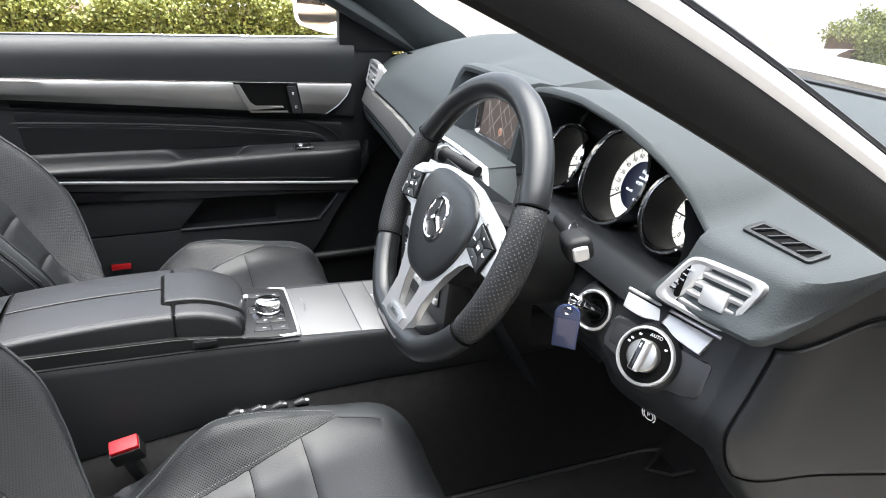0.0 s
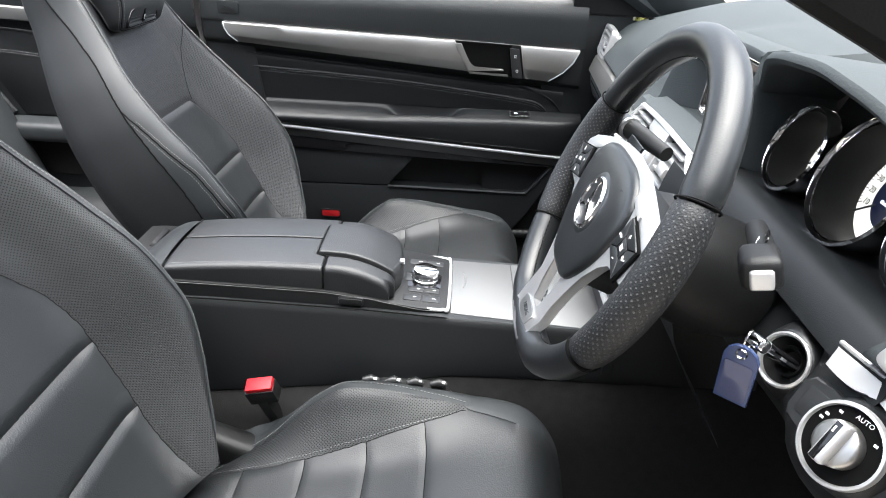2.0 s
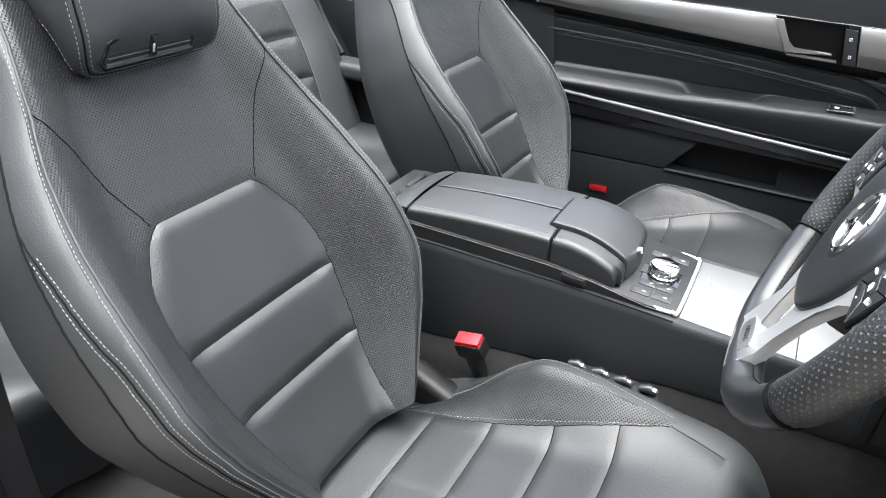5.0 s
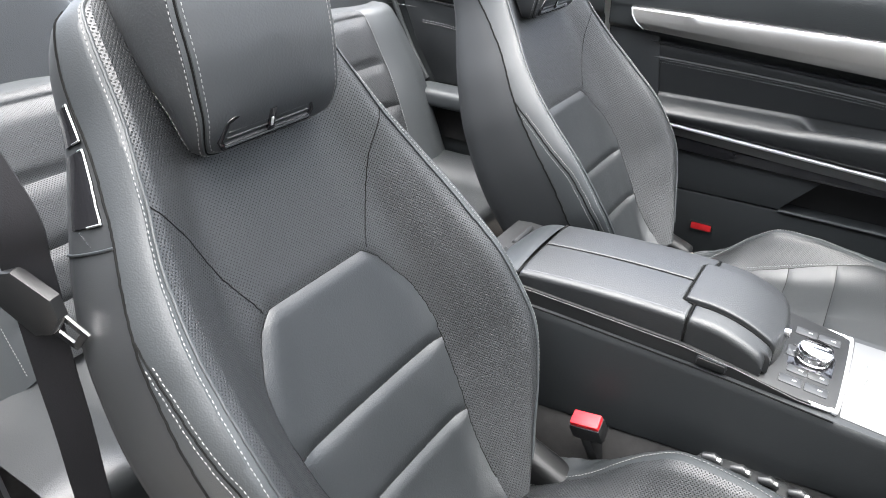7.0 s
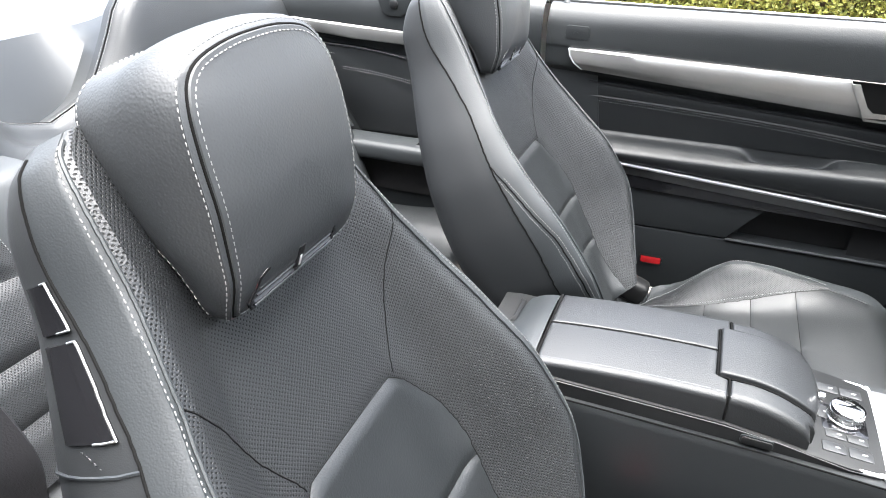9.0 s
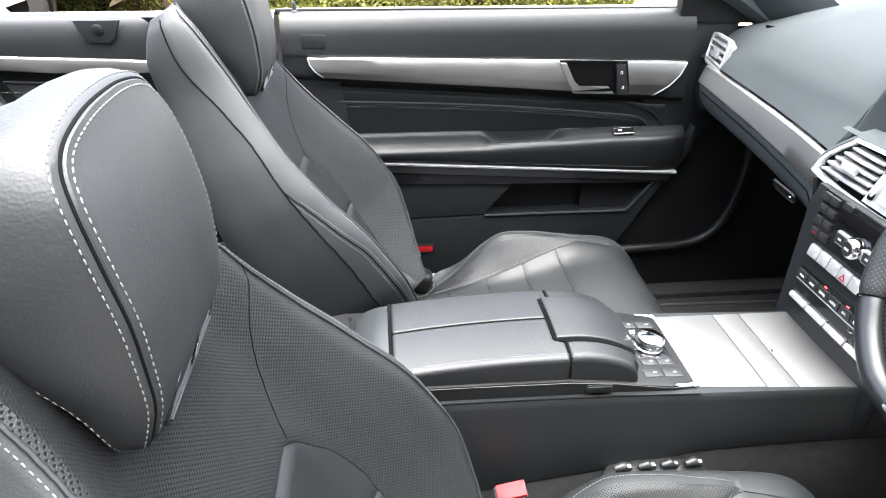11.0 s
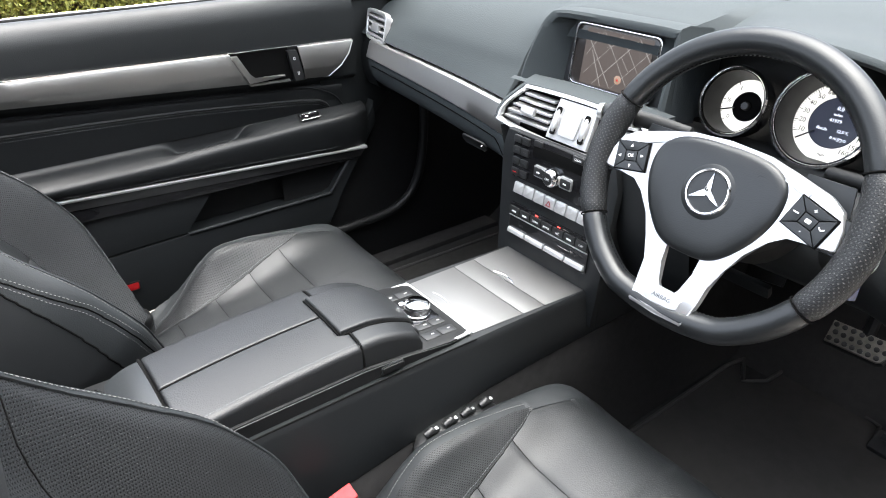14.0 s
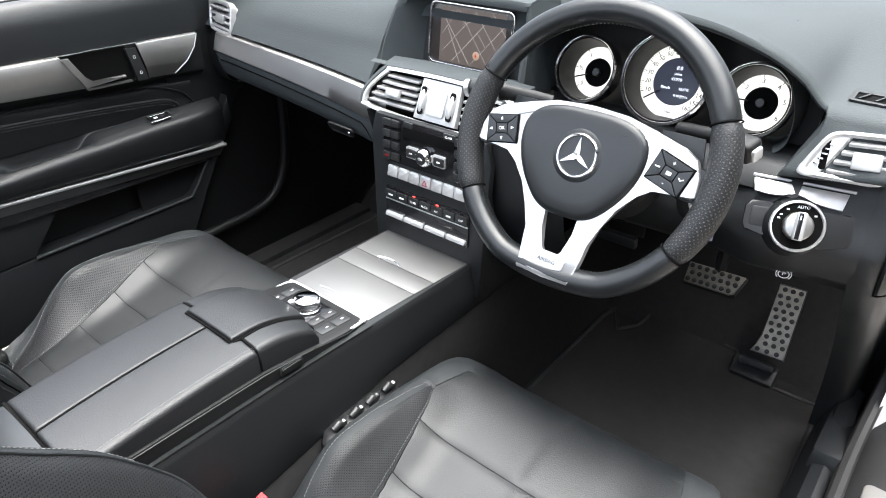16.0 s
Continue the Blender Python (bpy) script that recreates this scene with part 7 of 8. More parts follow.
key = thing("car_key", (0.16, -0.446, 0.740), "black and chrome car key in the ignition", "key")
km = im @ pose(0, 0, 0, -12, -6)
part("key_body", bm_box((0.0165, 0.011, 0.048), km @ pose(0, 0, 0.014), 0.005, 3), GLOSS, key, "gloss black key body")
part("key_end", bm_box((0.019, 0.012, 0.014), km @ pose(0.001, 0, 0.041), 0.005, 3), CHROME, key, "chrome key end")
for s in (1, -1):
    part("key_edge", bm_tube([km @ Vector((s * 0.0085, 0, -0.004)), km @ Vector((s * 0.0092, 0, 0.038))], 0.0024, 6), CHROME, key)
kr = km @ Vector((0.000, 0.002, 0.054))
ringp = [kr + Vector((0.005 * math.cos(a), 0.004 * math.cos(a), 0.009 * math.sin(a) - 0.006)) for a in np.linspace(0, 2 * math.pi, 18, endpoint=False)]
part("key_ring", bm_tube(ringp, 0.0010, 6, closed=True), CHROME, key)
tagt = thing("key_tag", kr, "blue plastic key tag hanging from the key", "key tag")
tgm = plane_at(kr + Vector((-0.003, -0.003, -0.036)), (0.75, -0.66, 0.0), (-0.04, 0.0, 1))
tag_line = [(-0.014, -0.028), (0.014, -0.028), (0.0145, 0.016), (0.012, 0.022), (0.006, 0.0265), (0.0, 0.0275), (-0.006, 0.0265), (-0.012, 0.022), (-0.0145, 0.016)]
part("tag_body", bm_poly(tag_line, 0.004, 0.0015, tgm), BLUE, tagt)
part("tag_window", bm_poly(rounded(0.024, 0.036, 0.003), 0.0006, 0.0002, tgm @ pose(0, -0.007, 0.004)), surface("tag_window", (0.050, 0.058, 0.115), 0.12, vary=0.2), tagt)
part("tag_eyelet", bm_lathe([(0.0025, 0.003), (0.0042, 0.0052), (0.005, 0.004)], tgm @ pose(0, 0.0205, 0), 16), CHROME, tagt)


# ---- small things in the cabin ----
def buckle(x, y, z, label):
    root = thing("belt_buckle", (x, y, z - 0.10), label, "belt buckle")
    m = pose(x, y, z, 20, -12, 0)
    part("housing", bm_box((0.044, 0.025, 0.030), m @ pose(0, 0, -0.018), 0.004), DARK, root)
    part("red_button", bm_box((0.039, 0.021, 0.010), m @ pose(0.001, 0, -0.001), 0.002), RED, root, "bright red release button")
    part("stalk", bm_box((0.016, 0.024, 0.155), m @ pose(-0.004, 0, -0.100), 0.004), DARK, root)
    return root


buckle(-0.385, -0.152, 0.440, "seat belt buckle with a red button beside the driver seat")

ctrl = thing("seat_switches", (-0.18, -0.128, 0.42), "black seat adjustment switch panel with silver levers", "switch panel")
rows = []
for x, w, z in ((-0.252, 0.004, 0.420), (-0.240, 0.015, 0.432), (-0.20, 0.019, 0.437), (-0.15, 0.019, 0.437), (-0.115, 0.015, 0.433), (-0.102, 0.004, 0.420)):
    rows.append([(x, -0.126 - w, z - 0.020), (x, -0.126 - w * 0.9, z), (x, -0.126, z + 0.004), (x, -0.126 + w * 0.9, z), (x, -0.126 + w, z - 0.020)])
part("switch_base", bm_grid(rows, caps=True), BUTTON, ctrl)
part("switch_plinth", bm_box((0.14, 0.032, 0.22), pose(-0.178, -0.120, 0.31), 0.01), DARK, ctrl)
for k, x in enumerate((-0.226, -0.192, -0.160, -0.126)):
    lv = part("lever", bm_tube([(x - 0.011, -0.130, 0.443), (x, -0.130, 0.447), (x + 0.011, -0.130, 0.443)], [0.005, 0.0065, 0.005], 10), BUTTON, ctrl)
    part("lever_mark", bm_box((0.005, 0.006, 0.002), pose(x + 0.007, -0.132, 0.449, 0, 20), 0.0006), WHITE_INK if k != 2 else SILVER, lv)

belt = thing("seat_belt", (-0.76, -0.60, 0.3), "black seat belt with a metal tongue beside the driver seat", "seat belt")


def webbing(pts, w, face):
    p = spline(pts, 40)
    f = np.array(face, float)
    f /= np.linalg.norm(f)
    return bm_grid([[tuple(q - f * w / 2), tuple(q - f * w / 2 + np.array([0.0007, -0.0012, 0])), tuple(q + f * w / 2 + np.array([0.0007, -0.0012, 0])), tuple(q + f * w / 2)] for q in p], closed_u=True)


part("strap", webbing([(-0.800, -0.600, 0.915), (-0.742, -0.600, 0.835), (-0.744, -0.600, 0.786), (-0.748, -0.600, 0.743)], 0.046, (0.80, 0.55, 0.25)), WEBBING, belt, "black woven strap")
part("lower_strap", webbing([(-0.748, -0.602, 0.746), (-0.757, -0.602, 0.667), (-0.764, -0.602, 0.582), (-0.780, -0.602, 0.46), (-0.79, -0.602, 0.25)], 0.034, (0.55, 0.80, 0.0)), WEBBING, belt, "black woven strap")
tm_ = plane_at((-0.742, -0.604, 0.750), (0.80, 0.25, -0.62), (0.55, 0.2, 0.8))
part("tongue_body", bm_poly([(-0.036, -0.022), (0.016, -0.026), (0.028, -0.012), (0.028, 0.012), (0.014, 0.026), (-0.026, 0.024), (-0.040, 0.006)], 0.012, 0.004, tm_ @ pose(0, 0, -0.002)), DARK, belt)
part("tongue", bm_frame([(0.024, -0.016), (0.052, -0.015), (0.054, 0.010), (0.024, 0.012)], [(0.028, -0.010), (0.046, -0.010), (0.047, 0.005), (0.028, 0.006)], 0.003, tm_), CHROME, belt, "metal belt tongue")

# pedals and mats
def pedal(name, m, out, grid, label):
    root = thing(name, m.translation, label, "pedal")
    part("plate", bm_poly(out, 0.005, 0.0015, m), PEDAL_STEEL, root, "worn brushed steel plate")
    part("backing", bm_poly([(x * 1.05, y * 1.03) for x, y in out], 0.012, 0.003, m @ pose(0, 0, -0.012)), RUBBER, root)
    ys = [p[1] for p in out]
    low, tall = min(ys), max(ys) - min(ys)
    for r in range(grid[1]):
        y = low + tall * (r + 0.5) / grid[1]
        cuts = [a[0] + (b[0] - a[0]) * (y - a[1]) / (b[1] - a[1]) for a, b in zip(out, out[1:] + out[:1]) if (a[1] - y) * (b[1] - y) < 0]
        x0, x1 = min(cuts) + 0.002, max(cuts) - 0.002
        for c in range(grid[0]):
            x = x0 + (x1 - x0) * (c + 0.5 + (0.16 if r % 2 else -0.16)) / grid[0]
            part("stud", bm_lathe([(0.0050, 0), (0.0048, 0.0022), (0.003, 0.0030), (0, 0.0030)], m @ pose(x, y, 0.0048), 10), RUBBER, root)
    return root


brake = pedal("brake_pedal", plane_at((0.583, -0.366, 0.367), (0.0, -1, 0.04), (0.80, 0, 0.62)), [(-0.052, -0.023), (0.040, -0.023), (0.048, -0.018), (0.0585, 0.023), (-0.0555, 0.023)], (7, 3), "steel brake pedal with black rubber studs")
part("arm", bm_tube([(0.60, -0.370, 0.37), (0.66, -0.360, 0.48), (0.66, -0.350, 0.62)], 0.012, 8), DARK, brake)
gas = pedal("accelerator_pedal", plane_at((0.625, -0.5055, 0.299), (0.02, -1, 0.05), (0.075, -0.016, 0.124)), [(-0.040, -0.073), (0.024, -0.073), (0.0245, 0.073), (-0.0245, 0.073), (-0.025, -0.035), (-0.030, -0.056)], (3, 10), "long steel accelerator pedal with black rubber studs")
part("hinge", bm_box((0.066, 0.014, 0.040), plane_at((0.566, -0.494, 0.222), (0.02, -1, 0.05), (0.075, 0, 0.124)), 0.004), DARK, gas)
part("base", bm_box((0.050, 0.086, 0.022), pose(0.566, -0.490, 0.200, 0, -20), 0.008), RUBBER, gas)
pedal("foot_rest", plane_at((0.610, -0.104, 0.338), (0, -1, 0), (0.6, 0, 1)), [(-0.016, -0.027), (0.014, -0.027), (0.016, 0.027), (-0.016, 0.027)], (2, 3), "steel foot rest with black rubber studs")
part("column_bracket", bm_box((0.012, 0.100, 0.026), pose(0.612, -0.146, 0.400, -6, 25, 0), 0.003), BUTTON, dash)


def mat(cy, pts, label):
    root = thing("floor_mat", (0.2, cy, 0.18), label, "floor mat", "floor mats")
    part("felt", bm_poly(pts, 0.008, 0.003, pose(0, 0, 0.184)), MATFELT, root)
    loop = [(x, y, 0.192) for x, y in pts]
    dense = []
    for a, b in zip(loop, loop[1:] + loop[:1]):
        dense += [tuple(np.array(a) + (np.array(b) - np.array(a)) * f) for f in np.linspace(0, 1, 6, endpoint=False)]
    part("bound_edge", bm_tube(dense, 0.005, 6, closed=True), RUBBER, root)
    return root


mat(-0.38, [(-0.10, -0.64), (0.55, -0.62), (0.55, -0.455), (0.62, -0.44), (0.66, -0.24), (0.57, -0.235), (0.53, -0.205), (0.60, -0.165), (0.55, -0.155), (-0.10, -0.16)], "black felt driver floor mat with bound edge")
mat(0.38, [(-0.10, 0.17), (0.58, 0.17), (0.60, 0.60), (-0.10, 0.62)], "black felt passenger floor mat with bound edge")
tun = thing("tunnel_lining", (0.3, 0, 0.19), "black carpeted tunnel lining", "lining")
for s in (-1, 1):
    part("carpet", bm_grid([[(x, s * y, z) for y, z in ((0.140, 0.185), (0.134, 0.24), (0.122, 0.34), (0.112, value(side_low, x) - 0.004), (0.104, value(side_low, x) + 0.004))] for x in np.linspace(-0.62, 0.84, 24)]), CARPET, tun)

# ---- windscreen, pillars, bonnet, sill ----
def pillar(s):
    path = spline([(0.46, s * 0.742, 0.765), (0.33, s * 0.722, 0.862), (0.18, s * 0.706, 0.948), (0.0, s * 0.694, 1.040), (-0.20, s * 0.674, 1.128), (-0.44, s * 0.630, 1.225)], 40)
    t = np.gradient(path, axis=0)
    t /= np.linalg.norm(t, axis=1)[:, None]
    rows_in, rows_out, rows_seal = [], [], []
    for p, d in zip(path, t):
        side = np.array([0, s, 0.0]) - d * (d @ np.array([0, s, 0.0]))
        side /= np.linalg.norm(side)
        up = np.cross(d, side) * (1 if np.cross(d, side)[2] > 0 else -1)
        q = lambda a, b: tuple(p + side * a + up * b)
        rows_in.append([q(0.012, 0.030), q(-0.014, 0.030), q(-0.024, 0.022), q(-0.028, 0.008), q(-0.022, -0.002), q(-0.006, -0.009), q(0.010, -0.009)])
        rows_seal.append([q(0.008, -0.010), q(0.016, -0.007), q(0.020, 0.006), q(0.020, 0.026), q(0.014, 0.034), q(0.006, 0.036)])
        rows_out.append([q(0.018, 0.028), q(0.021, 0.034), q(0.018, 0.040), q(0.013, 0.044), q(0.0, 0.047), q(-0.02, 0.047)])
    return rows_in, rows_seal, rows_out


for s in (-1, 1):
    ri, rs, ro = pillar(s)
    # One lining in two tones: how light falls each side is put into colour.
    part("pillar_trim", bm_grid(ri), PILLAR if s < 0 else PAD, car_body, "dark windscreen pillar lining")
    part("pillar_seal", bm_grid(rs), SEAL, car_body, "dull black rubber door seal")
    part("pillar_skin", bm_grid(ro), PAINT, car_body, "white windscreen pillar")
    part("pillar_gutter", bm_tube([(r[3][0], r[3][1], r[3][2] + 0.002) for r in ro], 0.0022, 6), SHELL, car_body)
outer_ = spline([(-0.20, 0.680, 1.135), (0.02, 0.698, 1.058), (0.15, 0.702, 0.992), (0.22, 0.702, 0.945), (0.295, 0.702, 0.886), (0.36, 0.702, 0.855)], 24)
inner_ = spline([(-0.06, 0.640, 1.150), (0.18, 0.655, 1.068), (0.301, 0.660, 1.003), (0.360, 0.662, 0.968), (0.431, 0.660, 0.931), (0.48, 0.660, 0.895)], 24)
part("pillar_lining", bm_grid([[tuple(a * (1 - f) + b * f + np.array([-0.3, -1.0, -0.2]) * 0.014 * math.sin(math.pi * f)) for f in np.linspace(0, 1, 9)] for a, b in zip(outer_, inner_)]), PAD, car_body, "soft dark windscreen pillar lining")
glass_rows = [[(x, y * w, z + 0.02 * (1 - (y / 0.7) ** 2)) for y in np.linspace(-0.69, 0.69, 12)] for x, z, w in ((0.86, 0.90, 1.0), (0.55, 0.985, 0.99), (0.2, 1.085, 0.97), (-0.1, 1.165, 0.95), (-0.40, 1.235, 0.91))]
bm = bm_grid(glass_rows)
part("windscreen", bm, GLASS, car_body, "lightly tinted windscreen")
part("header_rail", bm_tube([(-0.42, y, 1.232 + 0.018 * (1 - (y / 0.63) ** 2)) for y in np.linspace(-0.64, 0.64, 12)], 0.030, 10), PILLAR, car_body)
part("wiper_cowl", bm_grid([[(x, y, z) for x, z in ((0.84, 0.905), (0.86, 0.900), (0.885, 0.915))] for y in np.linspace(-0.72, 0.72, 6)]), RUBBER, car_body)
part("bonnet", bm_grid([[(x, y, z - 0.10 * (abs(y) / 0.80) ** 3 + 0.02 * math.exp(-((abs(y) - 0.42) / 0.05) ** 2)) for y in np.linspace(-0.80, 0.80, 33)] for x, z in ((0.875, 0.938), (1.3, 0.920), (1.7, 0.87), (2.0, 0.80), (2.15, 0.70))]), PAINT, car_body, "white bonnet")
for s in (-1, 1):
    part("wing", bm_grid([[(x, s * y, z) for y, z in spline([(0.74, 0.88), (0.80, 0.865), (0.865, 0.80), (0.885, 0.62), (0.87, 0.42), (0.84, 0.25)], 14)] for x in (0.50, 0.8, 1.2, 1.6, 2.0)]), PAINT, car_body, "white front wing")
part("hinge_pillar", bm_grid([[(x, y, z) for x, y in ((0.40, -0.705), (0.44, -0.722), (0.46, -0.76), (0.52, -0.80))] for z in (0.26, 0.45, 0.65, 0.80)]), PAINT, car_body, "white door opening pillar")
sill = thing("door_sill", (-0.1, -0.70, 0.2), "black door sill with a metal tread plate", "door sill")
part("inner_trim", bm_grid([[(x, y, z) for y, z in ((-0.628, 0.20), (-0.640, 0.275), (-0.652, 0.300), (-0.668, 0.306), (-0.682, 0.300))] for x in np.linspace(-0.78, 0.50, 12)]), TRIM, sill)
part("door_seal", bm_tube(spline([(-0.60, -0.694, 0.315), (0.10, -0.694, 0.315), (0.30, -0.694, 0.318), (0.40, -0.698, 0.345), (0.44, -0.703, 0.42), (0.455, -0.71, 0.55), (0.44, -0.715, 0.70)], 40), 0.011, 8), RUBBER, sill)
part("tread", bm_grid([[(x, y, z) for y, z in ((-0.700, 0.300), (-0.712, 0.306), (-0.770, 0.304), (-0.790, 0.296), (-0.80, 0.26))] for x in np.linspace(-0.78, 0.46, 10)]), DARK, sill)
plate = part("tread_plate", bm_poly(rounded(0.44, 0.036, 0.012), 0.003, 0.001, pose(0.06, -0.742, 0.305)), ALU, sill, "brushed metal tread plate")
for k in range(6):
    part("plate_bar", bm_box((0.014, 0.020, 0.0006), pose(0.12 + 0.022 * k, -0.742, 0.3083)), SHELL, plate)
part("outer_sill", bm_grid([[(x, y, z) for y, z in ((-0.792, 0.300), (-0.825, 0.285), (-0.845, 0.24), (-0.84, 0.18))] for x in np.linspace(-0.80, 0.52, 6)]), PAINT, sill, "white outer sill")
part("opening_post", bm_box((0.16, 0.05, 0.05), pose(0.355, -0.668, 0.285, 0, 12), 0.012), TRIM, sill)

# passenger mirror
mir = thing("wing_mirror", (0.14, 0.93, 0.90), "white wing mirror on the passenger door", "mirror")
mn = Vector((-0.88, -0.475, 0.04)).normalized()
mm = plane_at((0.125, 0.945, 0.975), (-mn.y, mn.x, 0), (0, 0, 1))
if (mm.to_3x3() @ Vector((0, 0, 1))).dot(mn) < 0:
    mm = mm @ pose(0, 0, 0, 0, 180, 0)
mo = spline([(-0.10, -0.055), (-0.04, -0.075), (0.06, -0.078), (0.10, -0.05), (0.11, 0.03), (0.08, 0.075), (-0.04, 0.08), (-0.10, 0.05)], 40, True)
rows = [[tuple(mm @ Vector((x * s, y * s, z))) for x, y in mo] for s, z in ((0.90, 0.0), (0.98, 0.010), (1.05, 0.002), (1.06, -0.03), (0.95, -0.075), (0.7, -0.105), (0.05, -0.115))]
part("housing", bm_grid(rows, closed_u=True), PAINT, mir, "white mirror housing")
part("mirror_glass", bm_poly([(x * 0.92, y * 0.92) for x, y in mo], 0.002, 0, mm @ pose(0, 0, 0.001)), MIRROR, mir, "mirror glass")
part("arm", bm_tube([(0.17, 0.80, 0.895), (0.17, 0.86, 0.90), (0.165, 0.93, 0.92)], [0.026, 0.022, 0.024], 10), PAINT, mir)


# ---- outside: hedge, conifer, parked cars ----
def leaf_mat(name, c0, c1):
    m, nt, b = base_mat(name, c0, 0.55)
    geo = node(nt, "ShaderNodeNewGeometry")
    mix = node(nt, "ShaderNodeMix")
    mix.data_type = "RGBA"
    mix.inputs["A"].default_value, mix.inputs["B"].default_value = (*c0, 1), (*c1, 1)
    nt.links.new(geo.outputs["Random Per Island"], mix.inputs["Factor"])
    nt.links.new(mix.outputs["Result"], b.inputs["Base Color"])
    b.inputs["Transmission Weight"].default_value = 0.0
    return m


LEAF = leaf_mat("hedge_leaf", (0.10, 0.115, 0.022), (0.24, 0.25, 0.060))
NEEDLE = leaf_mat("conifer_leaf", (0.025, 0.040, 0.014), (0.06, 0.08, 0.03))
BARK = surface("bark", (0.10, 0.065, 0.045), 0.9, grain=1.0, scale=40.0, vary=0.4, kind="noise")


def leaves(points, size, seed):
    """Small folded leaves, four corners each, scattered at points of (place, outward)."""
    rg = np.random.default_rng(seed)
    n = len(points)
    P = np.array([p for p, _ in points])
    N = np.array([o for _, o in points])
    a = rg.normal(size=(n, 3)) + N * 0.8
    a /= np.linalg.norm(a, axis=1)[:, None]
    b = np.cross(a, rg.normal(size=(n, 3)))
    b /= np.linalg.norm(b, axis=1)[:, None]
    s = size * rg.uniform(0.6, 1.4, size=(n, 1))
    v = np.stack([P, P + a * s * 0.5 + b * s * 0.3, P + a * s, P + a * s * 0.5 - b * s * 0.3], 1).reshape(-1, 3)
    me = bpy.data.meshes.new("leaves")
    me.from_pydata(v.tolist(), [], [[4 * k, 4 * k + 1, 4 * k + 2, 4 * k + 3] for k in range(n)])
    return me


def hedge(x0, x1, y, h, depth, seed, count):
    root = thing("hedge", ((x0 + x1) / 2, y, 0), "clipped yellow-green hedge in leaf", "hedge")
    rg = np.random.default_rng(seed)
    pts = []
    for _ in range(count):
        x = rg.uniform(x0, x1)
        wave = 0.06 * math.sin(x * 3.1 + seed) + 0.05 * math.sin(x * 7.7) + 0.04 * math.sin(x * 17.0 + 2 * seed)
        u = rg.uniform()
        if u < 0.55:
            z, yy, o = rg.uniform(0.05, h + wave), y - depth / 2 + abs(rg.normal(0, 0.06)) + 0.05 * math.sin(x * 5), (0, -1, 0.3)
        else:
            z, yy, o = h + wave + rg.normal(0, 0.045), y + rg.uniform(-depth / 2, depth / 2), (0, -0.2, 1)
        pts.append(((x, yy, z), o))
    me = leaves(pts, 0.038, seed)
    me.materials.append(LEAF)
    ob = new("foliage", me)
    ob.parent = root
    ob.matrix_parent_inverse = Matrix.Translation(-Vector(root.location))
    tagged(ob, kind="stuff")
    part("branch_core", bm_box((x1 - x0 - 0.1, depth * 0.7, h * 0.92), pose((x0 + x1) / 2, y + 0.04, h * 0.46), 0.08), BARK, root)


hedge(-2.2, 1.75, 5.6, 0.62, 0.9, 1, 46000)
hedge(-5.5, -2.5, 6.6, 1.05, 1.1, 2, 26000)
hedge(6.95, 9.8, 4.90, 0.56, 0.6, 3, 24000)
# White backdrop added in place of the blown-out glare ahead of the car.
wall_m = pose(6.25, 7.0, 0, 0, 0, -32.3)
wall_ = thing("glare_backdrop", (6.25, 7.0, 0), "white wall added to stand in for glare beyond the windscreen", "wall")
part("wall_face", bm_box((12.0, 0.25, 2.2), wall_m @ pose(0, 0, 1.1), 0.01), RENDER_WHITE, wall_)
part("coping", bm_box((12.1, 0.34, 0.08), wall_m @ pose(0, 0, 2.24), 0.01), RENDER_WHITE, wall_)

con = thing("conifer_tree", (-1.95, 6.2, 0), "dark green conifer with brown trunk", "tree")
part("trunk", bm_tube([(-1.95, 6.2, 0), (-1.93, 6.2, 0.8), (-1.90, 6.22, 2.6)], [0.10, 0.08, 0.02], 10), BARK, con)
rg = np.random.default_rng(4)
pts = []
for k in range(34):
    z = 0.25 + 2.3 * k / 34
    r = 0.55 * (1 - z / 2.9)
    a0 = k * 2.4
    part("limb", bm_tube([(-1.93, 6.2, z), (-1.93 + 0.6 * r * math.cos(a0), 6.2 + 0.6 * r * math.sin(a0), z + 0.05), (-1.93 + r * math.cos(a0), 6.2 + r * math.sin(a0), z + 0.02)], [0.014, 0.010, 0.003], 5), BARK, con)
    for _ in range(150):
        f = rg.uniform(0.2, 1.0)
        pts.append(((-1.93 + f * r * math.cos(a0) + rg.normal(0, 0.06), 6.2 + f * r * math.sin(a0) + rg.normal(0, 0.06), z + rg.normal(0, 0.05)), (math.cos(a0), math.sin(a0), 0.2)))
me = leaves(pts, 0.07, 7)
me.materials.append(NEEDLE)
ob = new("crown", me)
ob.parent = con
ob.matrix_parent_inverse = Matrix.Translation(-Vector(con.location))
tagged(ob, kind="stuff")


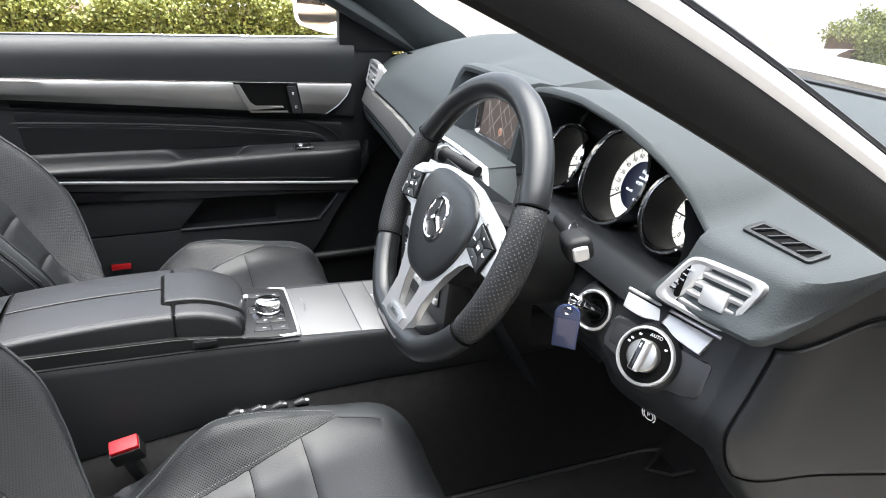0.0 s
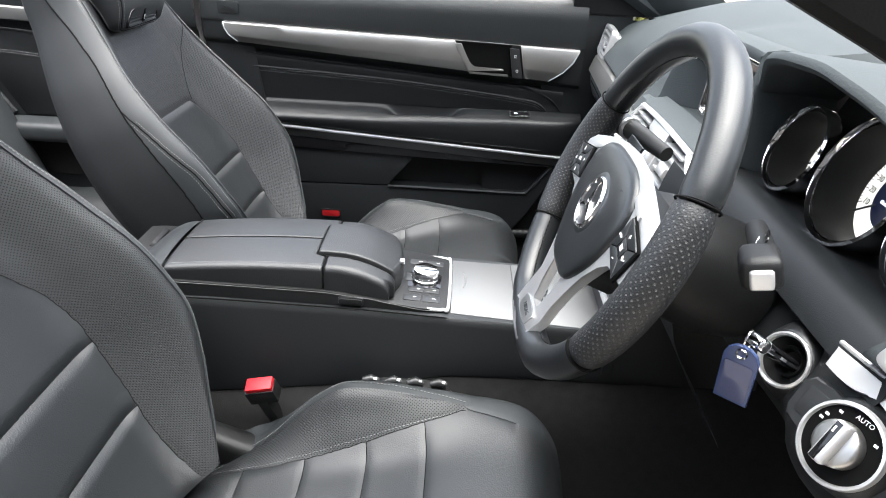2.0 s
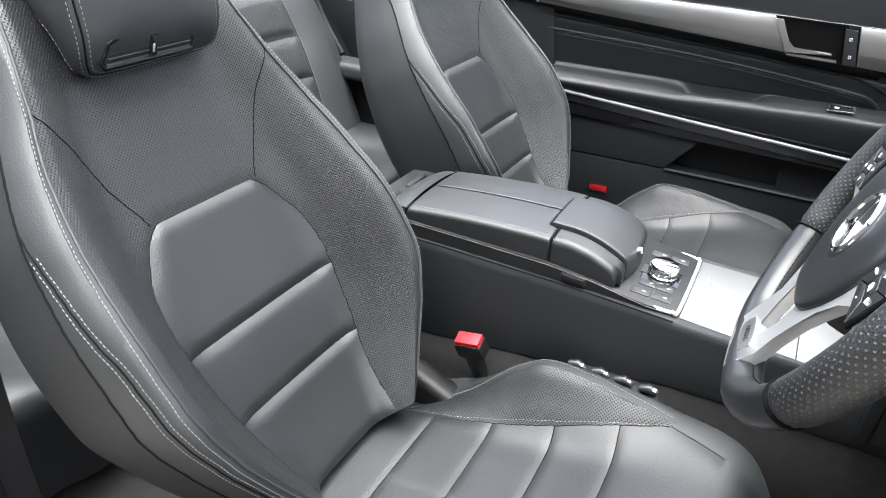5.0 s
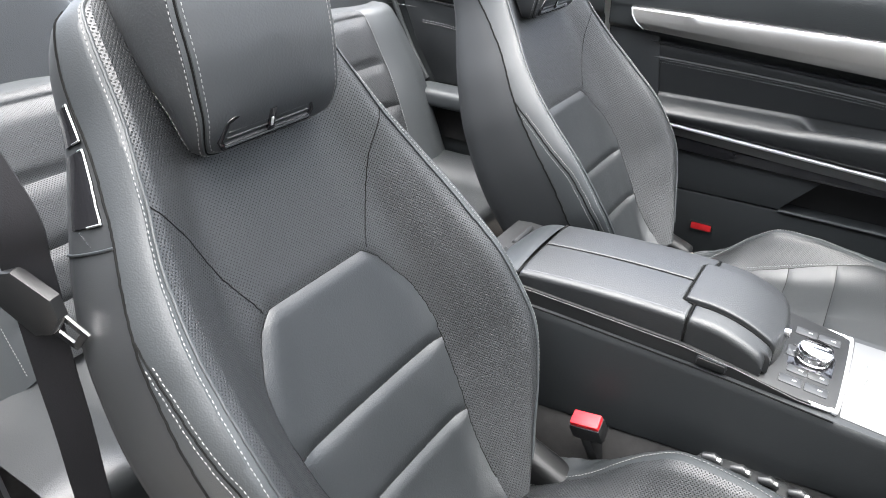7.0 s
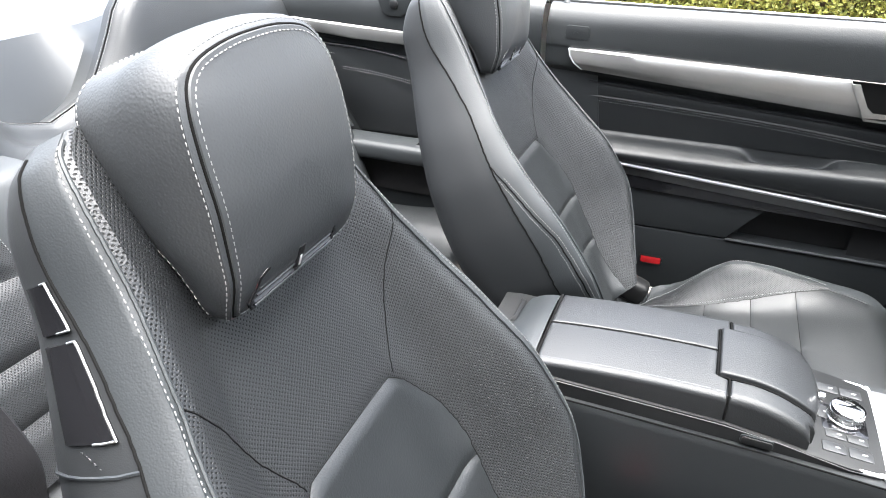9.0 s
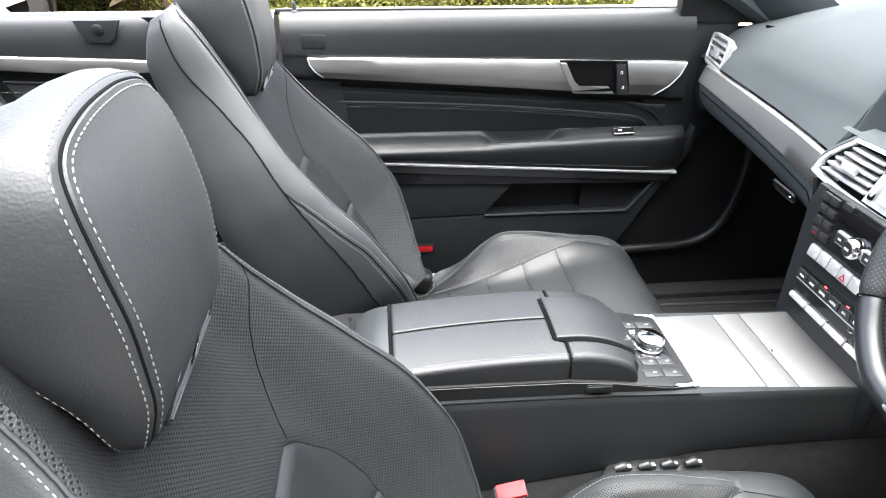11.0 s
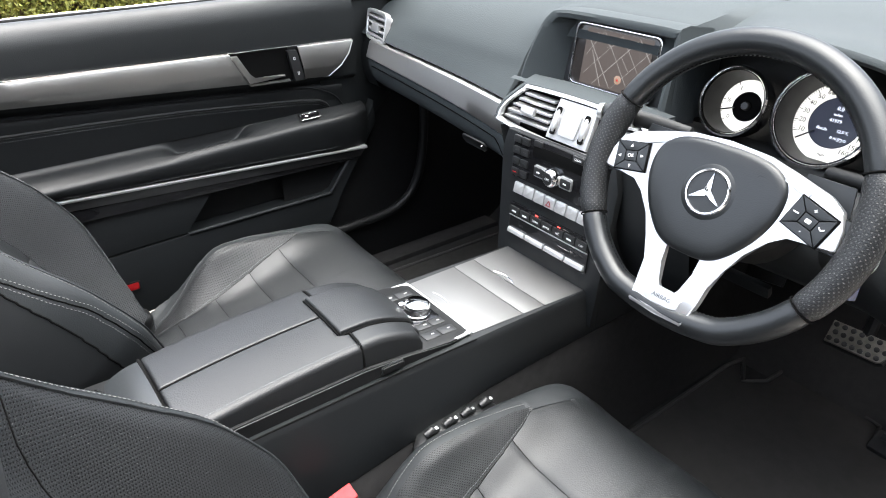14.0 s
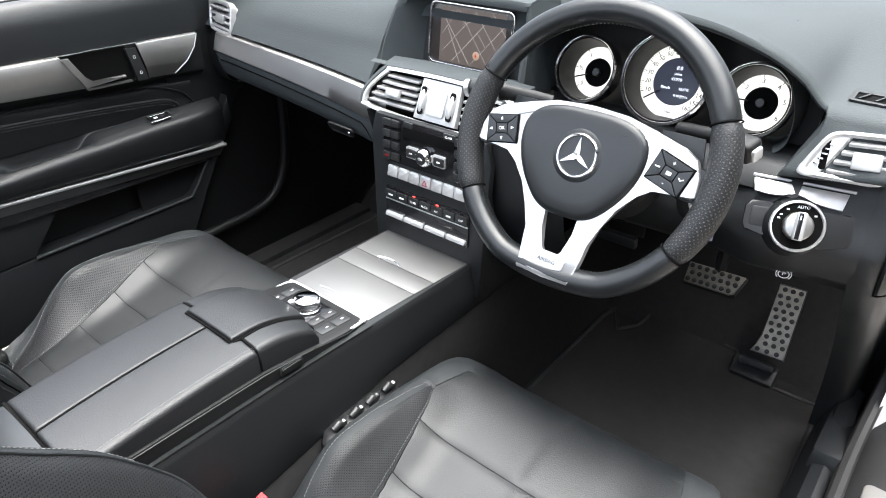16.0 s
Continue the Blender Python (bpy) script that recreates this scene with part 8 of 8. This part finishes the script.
def parked_car(m, paint, label):
    """A parked hatchback, built about its middle, nose along +x."""
    root = thing("parked_car", m.translation, label, "car")
    prof = [(-2.05, 0.35), (-2.12, 0.60), (-2.05, 0.95), (-1.75, 1.38), (-1.30, 1.47), (-0.3, 1.50), (0.35, 1.42), (1.05, 1.00), (1.80, 0.88), (2.08, 0.70), (2.12, 0.45), (2.05, 0.30)]
    p = spline(prof, 60)
    rows = []
    for s, k in ((-1, 0.80), (-1, 0.97), (-1, 1.0), (1, 1.0), (1, 0.97), (1, 0.80)):
        rows.append([tuple(m @ Vector((x, s * (0.90 if k == 1.0 else 0.91 if k == 0.97 else 0.80) * (1 - 0.22 * max(0, (z - 0.9) / 0.6)) * (1 - 0.08 * (abs(x) / 2.1) ** 4) * (0.97 if k == 1.0 else 1), 0.30 + (z - 0.30) * (1.0 if k == 1.0 else 0.86 if k == 0.97 else 0.25)))) for x, z in p])
    part("body", bm_grid(rows, caps=False), paint, root)
    for s in (-1, 1):
        for x in (-1.32, 1.32):
            wmx = m @ pose(x, s * 0.83, 0.33, 90)
            ty = part("tyre", bm_lathe([(0.21, -0.10), (0.31, -0.10), (0.33, -0.07), (0.33, 0.07), (0.31, 0.10), (0.21, 0.10)], wmx, 28), RUBBER, root)
            part("arch", bm_lathe([(0.0, 0), (0.36, 0)], wmx @ pose(0, 0, -s * 0.055), 28), INK, root)
            for k in range(5):
                a = radians(72 * k + 18)
                part("spoke", bm_box((0.20, 0.05, 0.02), wmx @ Matrix.Rotation(a, 4, "Z") @ pose(0.11, 0, -s * 0.085), 0.008), SILVER, ty)
            part("rim", bm_lathe([(0.20, -s * 0.06), (0.215, -s * 0.10), (0.225, -s * 0.08)], wmx, 28), SILVER, ty)
        win = [(-1.55, 0.98), (-1.40, 1.36), (-0.35, 1.42), (0.30, 1.36), (0.85, 1.02)]
        part("side_window", bm_poly(win if s < 0 else list(reversed(win)), 0.01, 0, m @ Matrix(((1, 0, 0, 0), (0, -0.35 * s * 0.9, -s * -1.0, s * 1.125), (0, 1, 0, 0), (0, 0, 0, 1)))), GLOSS, root)
    for y in (-0.62, 0.62):
        part("tail_lamp", bm_box((0.06, 0.34, 0.15), m @ pose(-2.06, y, 0.86), 0.03), RED, root)
        part("head_lamp", bm_box((0.12, 0.36, 0.13), m @ pose(1.98, y, 0.70), 0.04), CHROME, root)
    part("rear_window", bm_poly([(-0.58, -0.19), (0.58, -0.19), (0.50, 0.17), (-0.50, 0.17)], 0.02, 0, m @ plane_at((-1.93, 0, 1.17), (0, -1, 0), (0.55, 0, 1))), GLOSS, root)
    part("number_plate", bm_box((0.02, 0.50, 0.11), m @ pose(-2.13, 0, 0.62), 0.004), DIAL, root)
    return root


PAINT_GREY = surface("dark_grey_paint", (0.03, 0.032, 0.036), 0.18, metal=0.4, vary=0.05)
PAINT_SILVER = surface("silver_blue_paint", (0.40, 0.42, 0.45), 0.22, metal=0.6, vary=0.04)
parked_car(pose(-4.55, 5.5, 0.0, 0, 0, 0), PAINT_GREY, "dark grey parked car with alloy wheels")
parked_car(pose(-12.6, 8.3, 0.0, 0, 0, 20), PAINT_SILVER, "silver parked car on the gravel")
parked_car(pose(-10.6, 4.4, 0.0, 0, 0, 20), PAINT_GREY, "dark grey parked car on the gravel")
